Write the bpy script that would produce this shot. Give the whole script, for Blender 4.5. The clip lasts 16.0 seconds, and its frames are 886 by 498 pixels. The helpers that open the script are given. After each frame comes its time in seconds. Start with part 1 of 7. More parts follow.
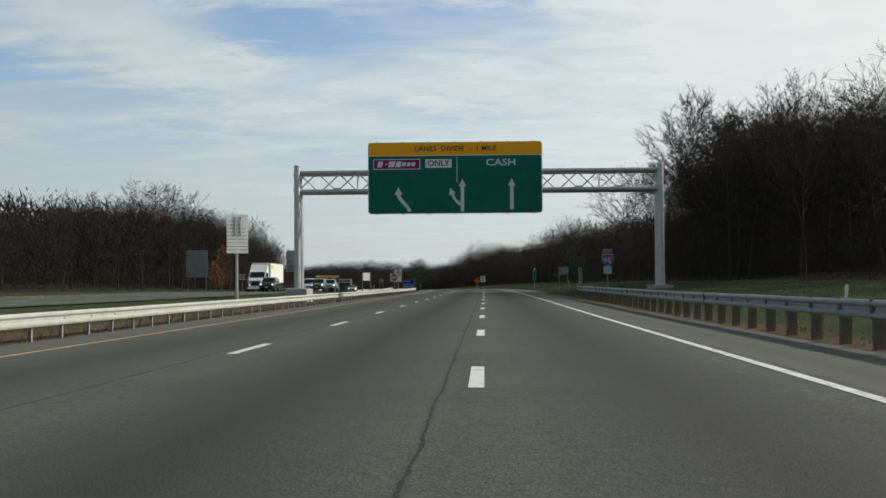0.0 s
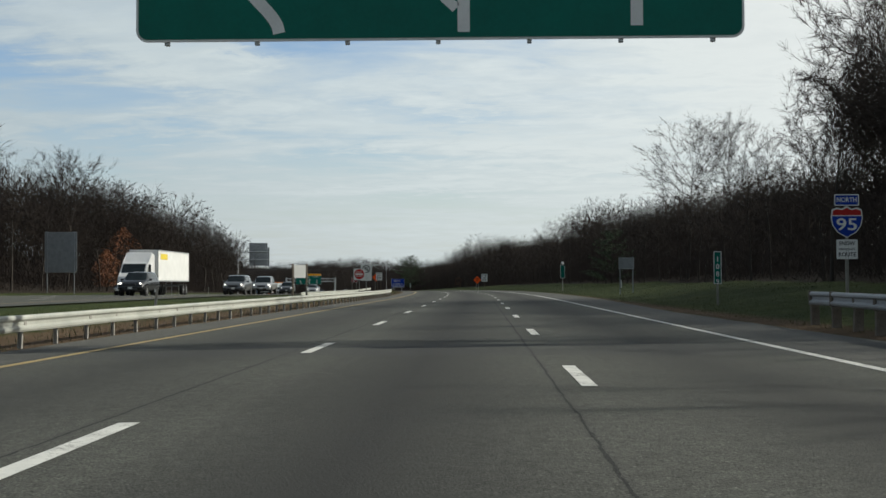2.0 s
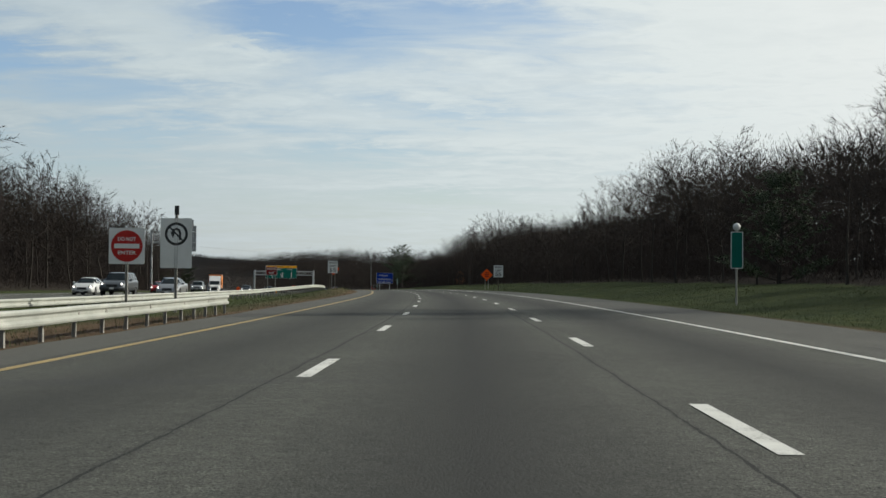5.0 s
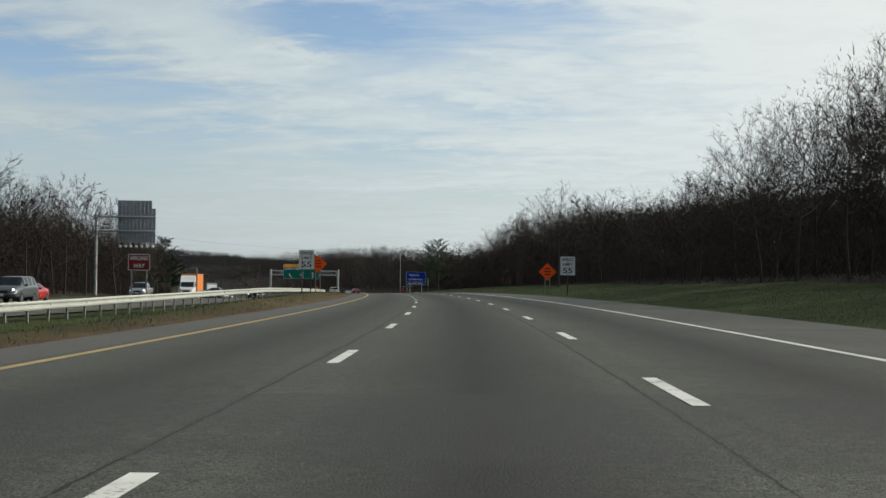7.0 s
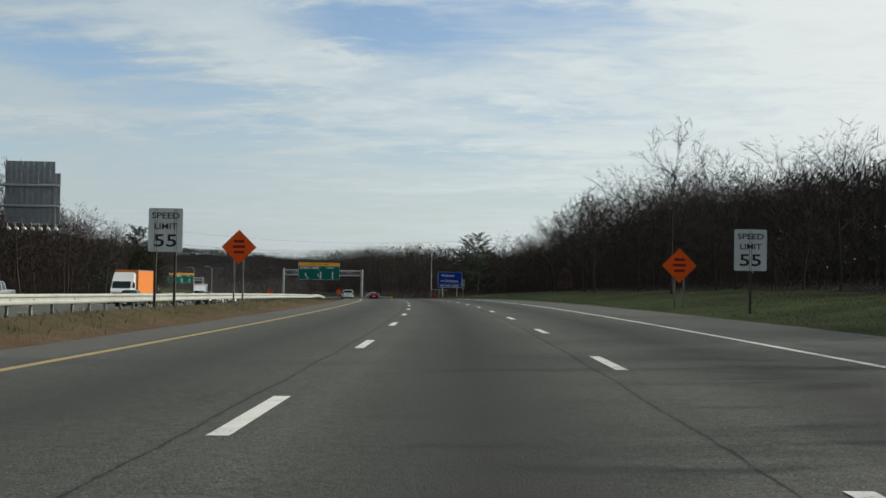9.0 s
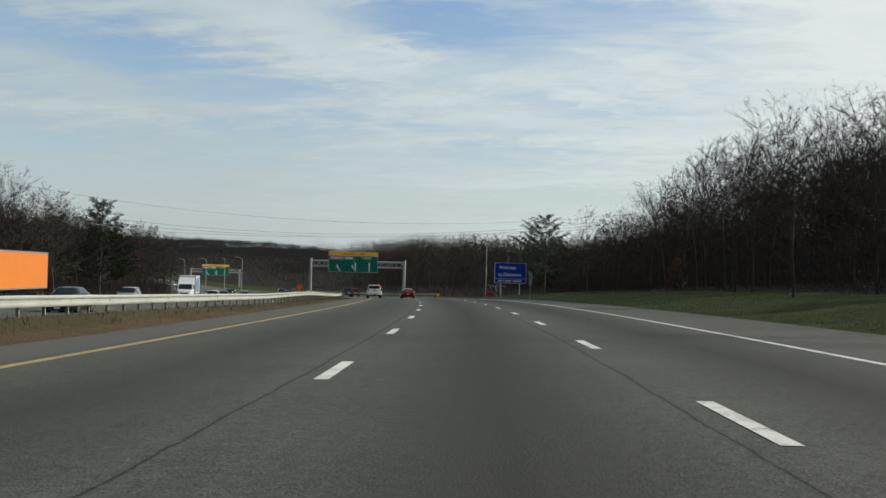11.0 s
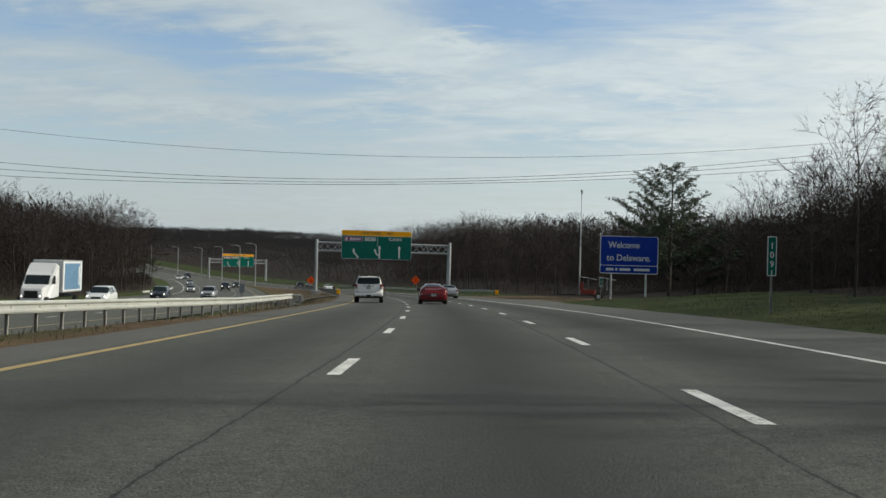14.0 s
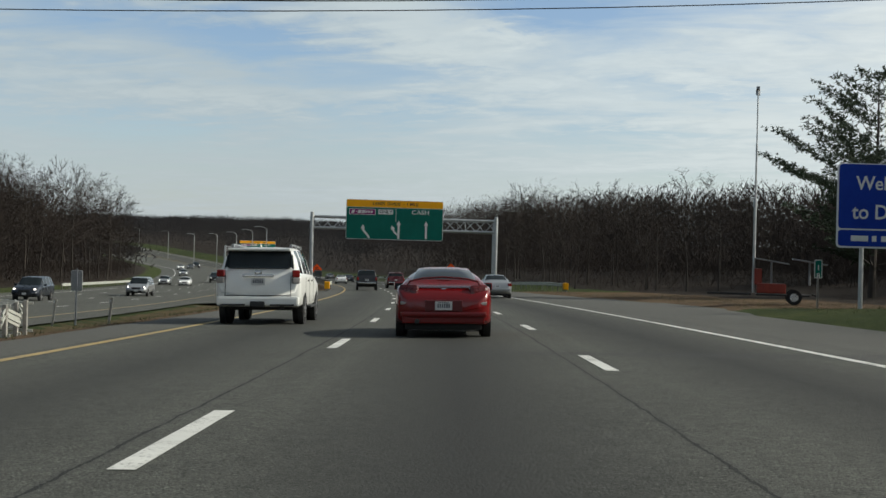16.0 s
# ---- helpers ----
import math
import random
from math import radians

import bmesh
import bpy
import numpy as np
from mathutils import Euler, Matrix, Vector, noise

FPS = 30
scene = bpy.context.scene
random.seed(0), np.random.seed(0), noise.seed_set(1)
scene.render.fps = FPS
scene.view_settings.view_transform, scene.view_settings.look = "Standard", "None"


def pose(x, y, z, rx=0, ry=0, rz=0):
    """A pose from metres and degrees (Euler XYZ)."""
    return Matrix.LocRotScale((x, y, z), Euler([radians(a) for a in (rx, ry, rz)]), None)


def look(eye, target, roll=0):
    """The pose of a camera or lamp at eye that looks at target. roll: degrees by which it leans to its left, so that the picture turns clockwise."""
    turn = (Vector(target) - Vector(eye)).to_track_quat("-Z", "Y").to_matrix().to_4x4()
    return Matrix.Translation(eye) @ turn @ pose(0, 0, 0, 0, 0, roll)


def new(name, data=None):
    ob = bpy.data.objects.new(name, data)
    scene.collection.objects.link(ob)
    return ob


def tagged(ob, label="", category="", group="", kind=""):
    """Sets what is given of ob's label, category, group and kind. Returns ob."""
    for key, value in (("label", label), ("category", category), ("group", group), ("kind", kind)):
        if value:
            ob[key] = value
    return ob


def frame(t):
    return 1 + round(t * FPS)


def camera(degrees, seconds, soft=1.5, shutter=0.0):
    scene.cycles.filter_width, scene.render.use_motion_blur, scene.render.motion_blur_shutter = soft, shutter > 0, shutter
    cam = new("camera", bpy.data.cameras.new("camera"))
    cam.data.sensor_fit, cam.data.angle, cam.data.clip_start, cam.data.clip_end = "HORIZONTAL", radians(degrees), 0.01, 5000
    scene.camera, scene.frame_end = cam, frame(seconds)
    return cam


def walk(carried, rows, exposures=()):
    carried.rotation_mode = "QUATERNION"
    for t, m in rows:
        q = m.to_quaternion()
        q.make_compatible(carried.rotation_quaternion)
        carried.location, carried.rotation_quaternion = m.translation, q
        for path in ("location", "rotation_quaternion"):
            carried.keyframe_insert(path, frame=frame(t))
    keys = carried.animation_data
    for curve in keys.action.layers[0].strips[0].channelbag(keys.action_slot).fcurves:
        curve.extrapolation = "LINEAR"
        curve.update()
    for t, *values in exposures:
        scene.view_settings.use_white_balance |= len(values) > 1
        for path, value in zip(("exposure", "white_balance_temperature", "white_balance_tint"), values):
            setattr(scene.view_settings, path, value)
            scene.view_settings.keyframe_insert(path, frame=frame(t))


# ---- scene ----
# ---------------------------------------------------------------- the road's line
# s: metres along the dashed line between middle and right lane, u: metres to its right
STEP = 2.0
S_MIN, S_MAX = -600.0, 2400.0
BEND = ((-600, 0), (122, 0), (165, 5.6e-4), (210, 6.4e-4), (260, 7.8e-4), (330, 6.6e-4), (400, 7.4e-4), (500, 7.6e-4), (1050, 7.6e-4), (1200, 2e-4), (1400, 0), (2400, 0))
GRADE = ((-600, 0), (120, -0.02), (200, -0.14), (260, -0.22), (330, -0.37), (400, -0.66), (470, -1.15), (620, -1.0),
         (760, -0.8), (900, 0.0), (1000, 1.6), (1150, 2.6), (1500, 2.0), (2400, 0))
BANK = ((-600, 0), (130, 0), (215, 0.3), (300, 0.6), (460, 1.0), (1050, 1.0), (1300, 0), (2400, 0))
S_AT = np.arange(S_MIN, S_MAX + STEP, STEP)


def table(rows):
    return np.interp(S_AT, [r[0] for r in rows], [r[1] for r in rows])


def summed(values):
    mid = (values[1:] + values[:-1]) / 2 * STEP
    out = np.concatenate([[0.0], np.cumsum(mid)])
    return out - np.interp(0.0, S_AT, out)


TURN = summed(table(BEND))
LINE_X = summed(-np.sin(TURN))
LINE_Y = summed(np.cos(TURN))
LINE_Z = summed(np.tan(np.radians(table(GRADE))))
TILT = np.tan(np.radians(table(BANK)))


def heading(s):
    return float(np.interp(s, S_AT, TURN))


def grade(s):
    return float(np.interp(s, [r[0] for r in GRADE], [r[1] for r in GRADE]))


def bank(s):
    return float(np.interp(s, [r[0] for r in BANK], [r[1] for r in BANK]))


def crown_drop(s, u):
    """Before the bend the outer lanes and their shoulders fall away to either side."""
    right = 0.0105 * float(np.clip(u, 0, 6.4) * np.interp(s, (45, 80), (1, 0)))
    return right + 0.02 * float(np.interp(-u, (3.66, 9.2, 12, 17), (0, 5.5, 5.5, 0)) * np.interp(s, (170, 215), (1, 0)))


def road_z(s, u):
    """Height of the paved surface."""
    return float(np.interp(s, S_AT, LINE_Z) + np.clip(u + 2, -11, 9) * np.interp(s, S_AT, TILT)) - crown_drop(s, u)


def plan(s, u):
    h = heading(s)
    return (float(np.interp(s, S_AT, LINE_X)) + u * math.cos(h), float(np.interp(s, S_AT, LINE_Y)) + u * math.sin(h))


def at(s, u, up=0.0):
    x, y = plan(s, u)
    return Vector((x, y, road_z(s, u) + up))


def station(s, u, up=0.0, yaw=0.0, ground=None):
    """Pose of a thing that stands at s, u and faces along the road; yaw in degrees to the left."""
    x, y = plan(s, u)
    z = (road_z(s, u) if ground is None else ground) + up
    return pose(x, y, z, 0, 0, math.degrees(heading(s)) + yaw)


# ---------------------------------------------------------------- the camera and its drive
cam = camera(39.38, 16.0)
EYE = 1.024
# seconds, s, u, then degrees: yaw to the left of the road, pitch above it, lean
DRIVE = (
    (0, 5.68, 0.092, 1.92, 1.59, 0.41),
    (0.4, 17.74, -0.083, 1.99, 1.58, 0.45),
    (0.8, 29.83, -0.354, 2.00, 1.61, 0.05),
    (1.2, 42.15, -0.625, 1.99, 1.56, 0.13),
    (1.6, 54.36, -0.881, 1.84, 1.60, 0.21),
    (2, 66.47, -1.073, 1.75, 1.58, 0.15),
    (2.5, 81.75, -1.205, 1.79, 1.53, 0.00),
    (3, 96.94, -1.366, 1.85, 1.55, -0.16),
    (3.5, 112.01, -1.533, 1.87, 1.61, -0.35),
    (4, 127.06, -1.759, 1.70, 1.52, -0.55),
    (6.5, 200.29, -1.773, 1.55, 1.48, -0.22),
    (7, 214.67, -1.900, 1.66, 1.54, -0.18),
    (7.5, 228.56, -2.111, 1.40, 1.60, -0.63),
    (8, 242.63, -2.101, 1.18, 1.59, -0.51),
    (8.5, 256.57, -2.030, 1.21, 1.72, -0.40),
    (11, 326.68, -2.081, 1.71, 1.57, -0.82),
    (11.5, 340.57, -2.154, 1.66, 1.53, -0.63),
    (12, 354.64, -2.242, 1.40, 1.52, -0.68),
    (12.5, 368.66, -2.276, 1.28, 1.54, -0.97),
    (13, 382.58, -2.249, 1.22, 1.57, -0.86),
    (13.5, 396.81, -2.212, 1.19, 1.51, -0.59),
    (14, 410.89, -2.294, 1.06, 1.56, -0.63),
    (14.5, 424.71, -2.295, 0.84, 1.63, -0.70),
    (15, 438.64, -2.221, 0.73, 1.73, -0.47),
    (15.5, 452.89, -2.084, 0.64, 1.58, -0.52),
    (16, 466.64, -1.898, 0.77, 1.49, -0.53),
)


def driver_pose(s, u, yaw, pitch, lean):
    x, y = plan(s, u)
    return pose(x, y, road_z(s, u) + EYE, 0, 0, math.degrees(heading(s)) + yaw) @ pose(0, 0, 0, 90 + pitch + grade(s)) @ pose(0, 0, 0, 0, 0, -lean + bank(s))


walk(cam, [(t, driver_pose(*row)) for t, *row in DRIVE])

PHASE_R, PHASE_L = 17.80, 23.91

# ---------------------------------------------------------------- sky and sun
SUN_AZIMUTH, SUN_HEIGHT = radians(72), radians(30.5)   # clockwise from straight ahead
SUN_WAY = Vector((math.sin(SUN_AZIMUTH) * math.cos(SUN_HEIGHT), math.cos(SUN_AZIMUTH) * math.cos(SUN_HEIGHT), math.sin(SUN_HEIGHT)))
scene.view_settings.exposure = 0.0

world = bpy.data.worlds.new("overcast_sky")
scene.world = world
world.use_nodes = True
wt = world.node_tree
wt.nodes.clear()


def wnode(kind, **inputs):
    n = wt.nodes.new(kind)
    for key, value in inputs.items():
        n.inputs[key.replace("_", " ")].default_value = value
    return n


sky = wt.nodes.new("ShaderNodeTexSky")
sky.sky_type, sky.sun_disc = "NISHITA", False
sky.sun_elevation, sky.sun_rotation = SUN_HEIGHT, SUN_AZIMUTH


def wmath(op, a, b=None, clamp=False):
    n = wt.nodes.new("ShaderNodeMath")
    n.operation, n.use_clamp = op, clamp
    for i, v in enumerate((a, b)):
        if v is None:
            continue
        if isinstance(v, (int, float)):
            n.inputs[i].default_value = v
        else:
            wt.links.new(v, n.inputs[i])
    return n.outputs[0]


def wramp(fac, stops):
    r = wt.nodes.new("ShaderNodeValToRGB")
    while len(r.color_ramp.elements) < len(stops):
        r.color_ramp.elements.new(0.5)
    for e, (at_, c) in zip(r.color_ramp.elements, stops):
        e.position, e.color = at_, (*c, 1)
    wt.links.new(fac, r.inputs[0])
    return r.outputs[0]


def wnoise(vec, scale, detail, rough, turn, stretch, shift=(0, 0, 0), distort=0.0):
    mp = wt.nodes.new("ShaderNodeMapping")
    mp.inputs["Rotation"].default_value = (0, 0, radians(turn))
    mp.inputs["Scale"].default_value = stretch
    mp.inputs["Location"].default_value = shift
    wt.links.new(vec, mp.inputs["Vector"])
    n = wnode("ShaderNodeTexNoise", Scale=scale, Detail=detail, Roughness=rough, Distortion=distort)
    wt.links.new(mp.outputs[0], n.inputs["Vector"])
    return n.outputs["Fac"]


# a high layer of streaky cloud over the clear sky, brighter towards the sun
way = wt.nodes.new("ShaderNodeTexCoord").outputs["Generated"]
parts = wt.nodes.new("ShaderNodeSeparateXYZ")
wt.links.new(way, parts.inputs[0])
level = wmath("ADD", wmath("MAXIMUM", parts.outputs[2], 0.0), 0.10)
layer = wt.nodes.new("ShaderNodeCombineXYZ")
wt.links.new(wmath("DIVIDE", parts.outputs[0], level), layer.inputs[0])
wt.links.new(wmath("DIVIDE", parts.outputs[1], level), layer.inputs[1])
deck = wnoise(layer.outputs[0], 1.5, 9, 0.62, 62, (0.6, 1.15, 1), (0.0, 0.0, 0.0), 0.5)
wisps = wnoise(layer.outputs[0], 3.6, 7, 0.60, 74, (0.40, 1.2, 1), (2.0, 5.0, 0), 0.7)
puffs = wnoise(layer.outputs[0], 7.0, 6, 0.62, 20, (0.8, 1.0, 1), (4.0, 1.0, 0), 0.4)
# bearing and height over the horizon in degrees, frayed by noise
bearing = wmath("MULTIPLY", wmath("ARCTAN2", parts.outputs[0], parts.outputs[1]), 57.2958)
height = wmath("MULTIPLY", wmath("ARCSINE", parts.outputs[2]), 57.2958)
spot = wt.nodes.new("ShaderNodeCombineXYZ")
wt.links.new(wmath("ADD", bearing, wmath("MULTIPLY", wmath("SUBTRACT", wisps, 0.5), 9.0)), spot.inputs[0])
wt.links.new(wmath("ADD", height, wmath("MULTIPLY", wmath("SUBTRACT", puffs, 0.5), 3.4)), spot.inputs[1])


def heap(az, el, wide, high, tilt, weight):
    """A soft bank of cloud, or with a weight below nothing a gap in it."""
    mp = wt.nodes.new("ShaderNodeMapping")
    mp.vector_type = "TEXTURE"
    mp.inputs["Location"].default_value, mp.inputs["Scale"].default_value = (az, el, 0), (wide, high, 1)
    mp.inputs["Rotation"].default_value = (0, 0, radians(tilt))
    wt.links.new(spot.outputs[0], mp.inputs["Vector"])
    n = wt.nodes.new("ShaderNodeVectorMath")
    n.operation = "DOT_PRODUCT"
    wt.links.new(mp.outputs[0], n.inputs[0])
    wt.links.new(mp.outputs[0], n.inputs[1])
    return wmath("MULTIPLY", wmath("EXPONENT", wmath("MULTIPLY", n.outputs["Value"], -1.0)), weight)


cover = wmath("ADD", wmath("MULTIPLY", deck, 0.42), wmath("ADD", wmath("MULTIPLY", wisps, 0.30), wmath("MULTIPLY", puffs, 0.16)))
for bank_ in ((-9.0, 11.5, 4.6, 1.0, -6, -0.24), (-23.0, 9.5, 4.4, 0.9, -8, -0.22), (-16.0, 6.3, 3.4, 0.6, 2, -0.16), (-6.5, 5.7, 3.0, 0.4, 3, -0.12), (-2.3, 3.8, 3.2, 0.45, 0, -0.13),
              (-1.8, 7.6, 3.6, 0.6, -4, -0.10), (-28.0, 5.2, 4.5, 0.7, -3, -0.16), (-17.8, 4.7, 2.4, 0.4, 0, -0.12), (-1.5, 12.2, 6.0, 0.9, -4, -0.13), (-31.0, 10.5, 3.0, 0.8, -8, -0.12),
              (-14.8, 10.0, 4.6, 1.2, -17, 0.14), (-11.2, 10.3, 1.5, 0.6, 0, 0.14), (3.0, 6.0, 7.0, 0.8, -6, 0.10), (-24.0, 7.2, 5.0, 0.7, -5, 0.10), (14.0, 10.0, 9.0, 4.5, 0, 0.14)):
    cover = wmath("ADD", cover, heap(*bank_))
sun_dot = wt.nodes.new("ShaderNodeVectorMath")
sun_dot.operation = "DOT_PRODUCT"
wt.links.new(way, sun_dot.inputs[0])
sun_dot.inputs[1].default_value = SUN_WAY
near_sun = wmath("MAXIMUM", sun_dot.outputs["Value"], 0.0)
cover = wmath("ADD", cover, wmath("MULTIPLY", wmath("SUBTRACT", near_sun, 0.45), 0.10))
mask = wramp(cover, ((0.20, (0.0, 0.0, 0.0)), (0.33, (0.42, 0.42, 0.42)), (0.43, (0.86, 0.86, 0.86)), (0.54, (1, 1, 1))))
lit = wramp(near_sun, ((0.0, (0.47, 0.55, 0.58)), (0.25, (0.60, 0.68, 0.70)), (0.45, (0.675, 0.74, 0.745)), (0.62, (0.76, 0.80, 0.79)), (0.90, (1.15, 1.18, 1.13)), (1.0, (3.2, 3.0, 2.8))))
shade = wramp(wmath("ADD", wmath("MULTIPLY", cover, 0.7), wmath("MULTIPLY", puffs, 0.3)), ((0.30, (0.90, 0.92, 0.94)), (0.44, (0.99, 0.99, 0.99)), (0.54, (1.08, 1.07, 1.06)), (0.70, (1.0, 1.0, 1.0))))
cloud = wt.nodes.new("ShaderNodeMix")
cloud.data_type, cloud.blend_type = "RGBA", "MULTIPLY"
cloud.inputs[0].default_value = 1.0
wt.links.new(lit, cloud.inputs[6])
wt.links.new(shade, cloud.inputs[7])
clear = wt.nodes.new("ShaderNodeMix")
clear.data_type, clear.blend_type = "RGBA", "MULTIPLY"
clear.inputs[0].default_value = 1.0
wt.links.new(sky.outputs[0], clear.inputs[6])
clear.inputs[7].default_value = (0.115, 0.122, 0.132, 1)
whole = wt.nodes.new("ShaderNodeMix")
whole.data_type = "RGBA"
wt.links.new(mask, whole.inputs[0])
wt.links.new(clear.outputs[2], whole.inputs[6])
wt.links.new(cloud.outputs[2], whole.inputs[7])
haze = wt.nodes.new("ShaderNodeMix")
haze.data_type = "RGBA"
wt.links.new(wramp(parts.outputs[2], ((0.0, (0.8, 0.8, 0.8)), (0.05, (0.4, 0.4, 0.4)), (0.13, (0.0, 0.0, 0.0)))), haze.inputs[0])
wt.links.new(whole.outputs[2], haze.inputs[6])
wt.links.new(wramp(near_sun, ((0.0, (0.50, 0.55, 0.57)), (0.25, (0.60, 0.66, 0.66)), (0.5, (0.68, 0.73, 0.71)), (0.85, (0.76, 0.79, 0.76)))), haze.inputs[7])
zenith = wt.nodes.new("ShaderNodeMix")
zenith.data_type, zenith.blend_type = "RGBA", "MULTIPLY"
zenith.inputs[0].default_value = 1.0
wt.links.new(haze.outputs[2], zenith.inputs[6])
wt.links.new(wramp(parts.outputs[2], ((0.26, (1, 1, 1)), (0.48, (0.42, 0.44, 0.48)), (0.8, (0.30, 0.33, 0.38)))), zenith.inputs[7])
sky_bg = wnode("ShaderNodeBackground", Strength=1.0)
wt.links.new(zenith.outputs[2], sky_bg.inputs[0])
world_out = wt.nodes.new("ShaderNodeOutputWorld")
wt.links.new(sky_bg.outputs[0], world_out.inputs[0])

sun = new("sun", bpy.data.lights.new("sun", "SUN"))
sun.data.energy, sun.data.angle, sun.data.color = 4.1, radians(0.6), (0.97, 0.95, 0.83)
sun.matrix_world = look(SUN_WAY * 100, (0, 0, 0))

# ---------------------------------------------------------------- materials
def nodes_of(name):
    m = bpy.data.materials.new(name)
    m.use_nodes = True
    t = m.node_tree
    return m, t, t.nodes["Principled BSDF"]


def link(t, a, b):
    t.links.new(a, b)


def coords(t, kind="Object"):
    if kind == "World":
        return t.nodes.new("ShaderNodeNewGeometry").outputs["Position"]
    return t.nodes.new("ShaderNodeTexCoord").outputs[kind]


def fbm(t, vec, scale, detail=4.0, rough=0.6, stretch=None):
    if stretch:
        mp = t.nodes.new("ShaderNodeMapping")
        mp.inputs["Scale"].default_value = stretch
        link(t, vec, mp.inputs["Vector"])
        vec = mp.outputs[0]
    n = t.nodes.new("ShaderNodeTexNoise")
    n.inputs["Scale"].default_value, n.inputs["Detail"].default_value, n.inputs["Roughness"].default_value = scale, detail, rough
    link(t, vec, n.inputs["Vector"])
    return n.outputs["Fac"]


def ramp(t, fac, stops):
    r = t.nodes.new("ShaderNodeValToRGB")
    while len(r.color_ramp.elements) < len(stops):
        r.color_ramp.elements.new(0.5)
    for e, (at_, c) in zip(r.color_ramp.elements, stops):
        e.position = at_
        e.color = (*c, 1) if len(c) == 3 else (c[0], c[0], c[0], 1)
    link(t, fac, r.inputs[0])
    return r.outputs[0]


def calc(t, op, a, b=None, c=None, clamp=False):
    n = t.nodes.new("ShaderNodeMath")
    n.operation, n.use_clamp = op, clamp
    for i, v in enumerate((a, b, c)):
        if v is None:
            continue
        if isinstance(v, (int, float)):
            n.inputs[i].default_value = v
        else:
            link(t, v, n.inputs[i])
    return n.outputs[0]


def blend(t, fac, a, b, how="MIX"):
    n = t.nodes.new("ShaderNodeMix")
    n.data_type, n.blend_type = "RGBA", how
    for i, v in ((0, fac), (6, a), (7, b)):
        if isinstance(v, (int, float)):
            n.inputs[i].default_value = v
        elif isinstance(v, tuple):
            n.inputs[i].default_value = (*v, 1)
        else:
            link(t, v, n.inputs[i])
    return n.outputs[2]


def relief(t, b, height, strength, distance=0.02):
    n = t.nodes.new("ShaderNodeBump")
    n.inputs["Strength"].default_value, n.inputs["Distance"].default_value = strength, distance
    link(t, height, n.inputs["Height"])
    link(t, n.outputs[0], b.inputs["Normal"])


def surface(name, dark, light, scale, rough=0.7, metal=0.0, bump=0.2, fine=8.0, kind="Object", coat=0.0, rough_var=0.15, vary=0.0):
    """Paint, metal or timber: blotches at one scale, grain at a finer one."""
    m, t, b = nodes_of(name)
    v = coords(t, kind)
    big, small = fbm(t, v, scale), fbm(t, v, scale * fine, 3)
    mixed = calc(t, "ADD", calc(t, "MULTIPLY", big, 0.65), calc(t, "MULTIPLY", small, 0.35))
    col = ramp(t, mixed, ((0.32, dark), (0.68, light)))
    if vary:
        info = t.nodes.new("ShaderNodeObjectInfo")
        col = blend(t, calc(t, "MULTIPLY", info.outputs["Random"], vary), col, tuple(c * 0.5 for c in dark))
    link(t, col, b.inputs["Base Color"])
    link(t, calc(t, "ADD", calc(t, "MULTIPLY", big, rough_var * 2), rough - rough_var, clamp=True), b.inputs["Roughness"])
    b.inputs["Metallic"].default_value = metal
    b.inputs["Coat Weight"].default_value = coat
    b.inputs["Coat Roughness"].default_value = 0.06
    if bump:
        relief(t, b, small, bump)
    return m


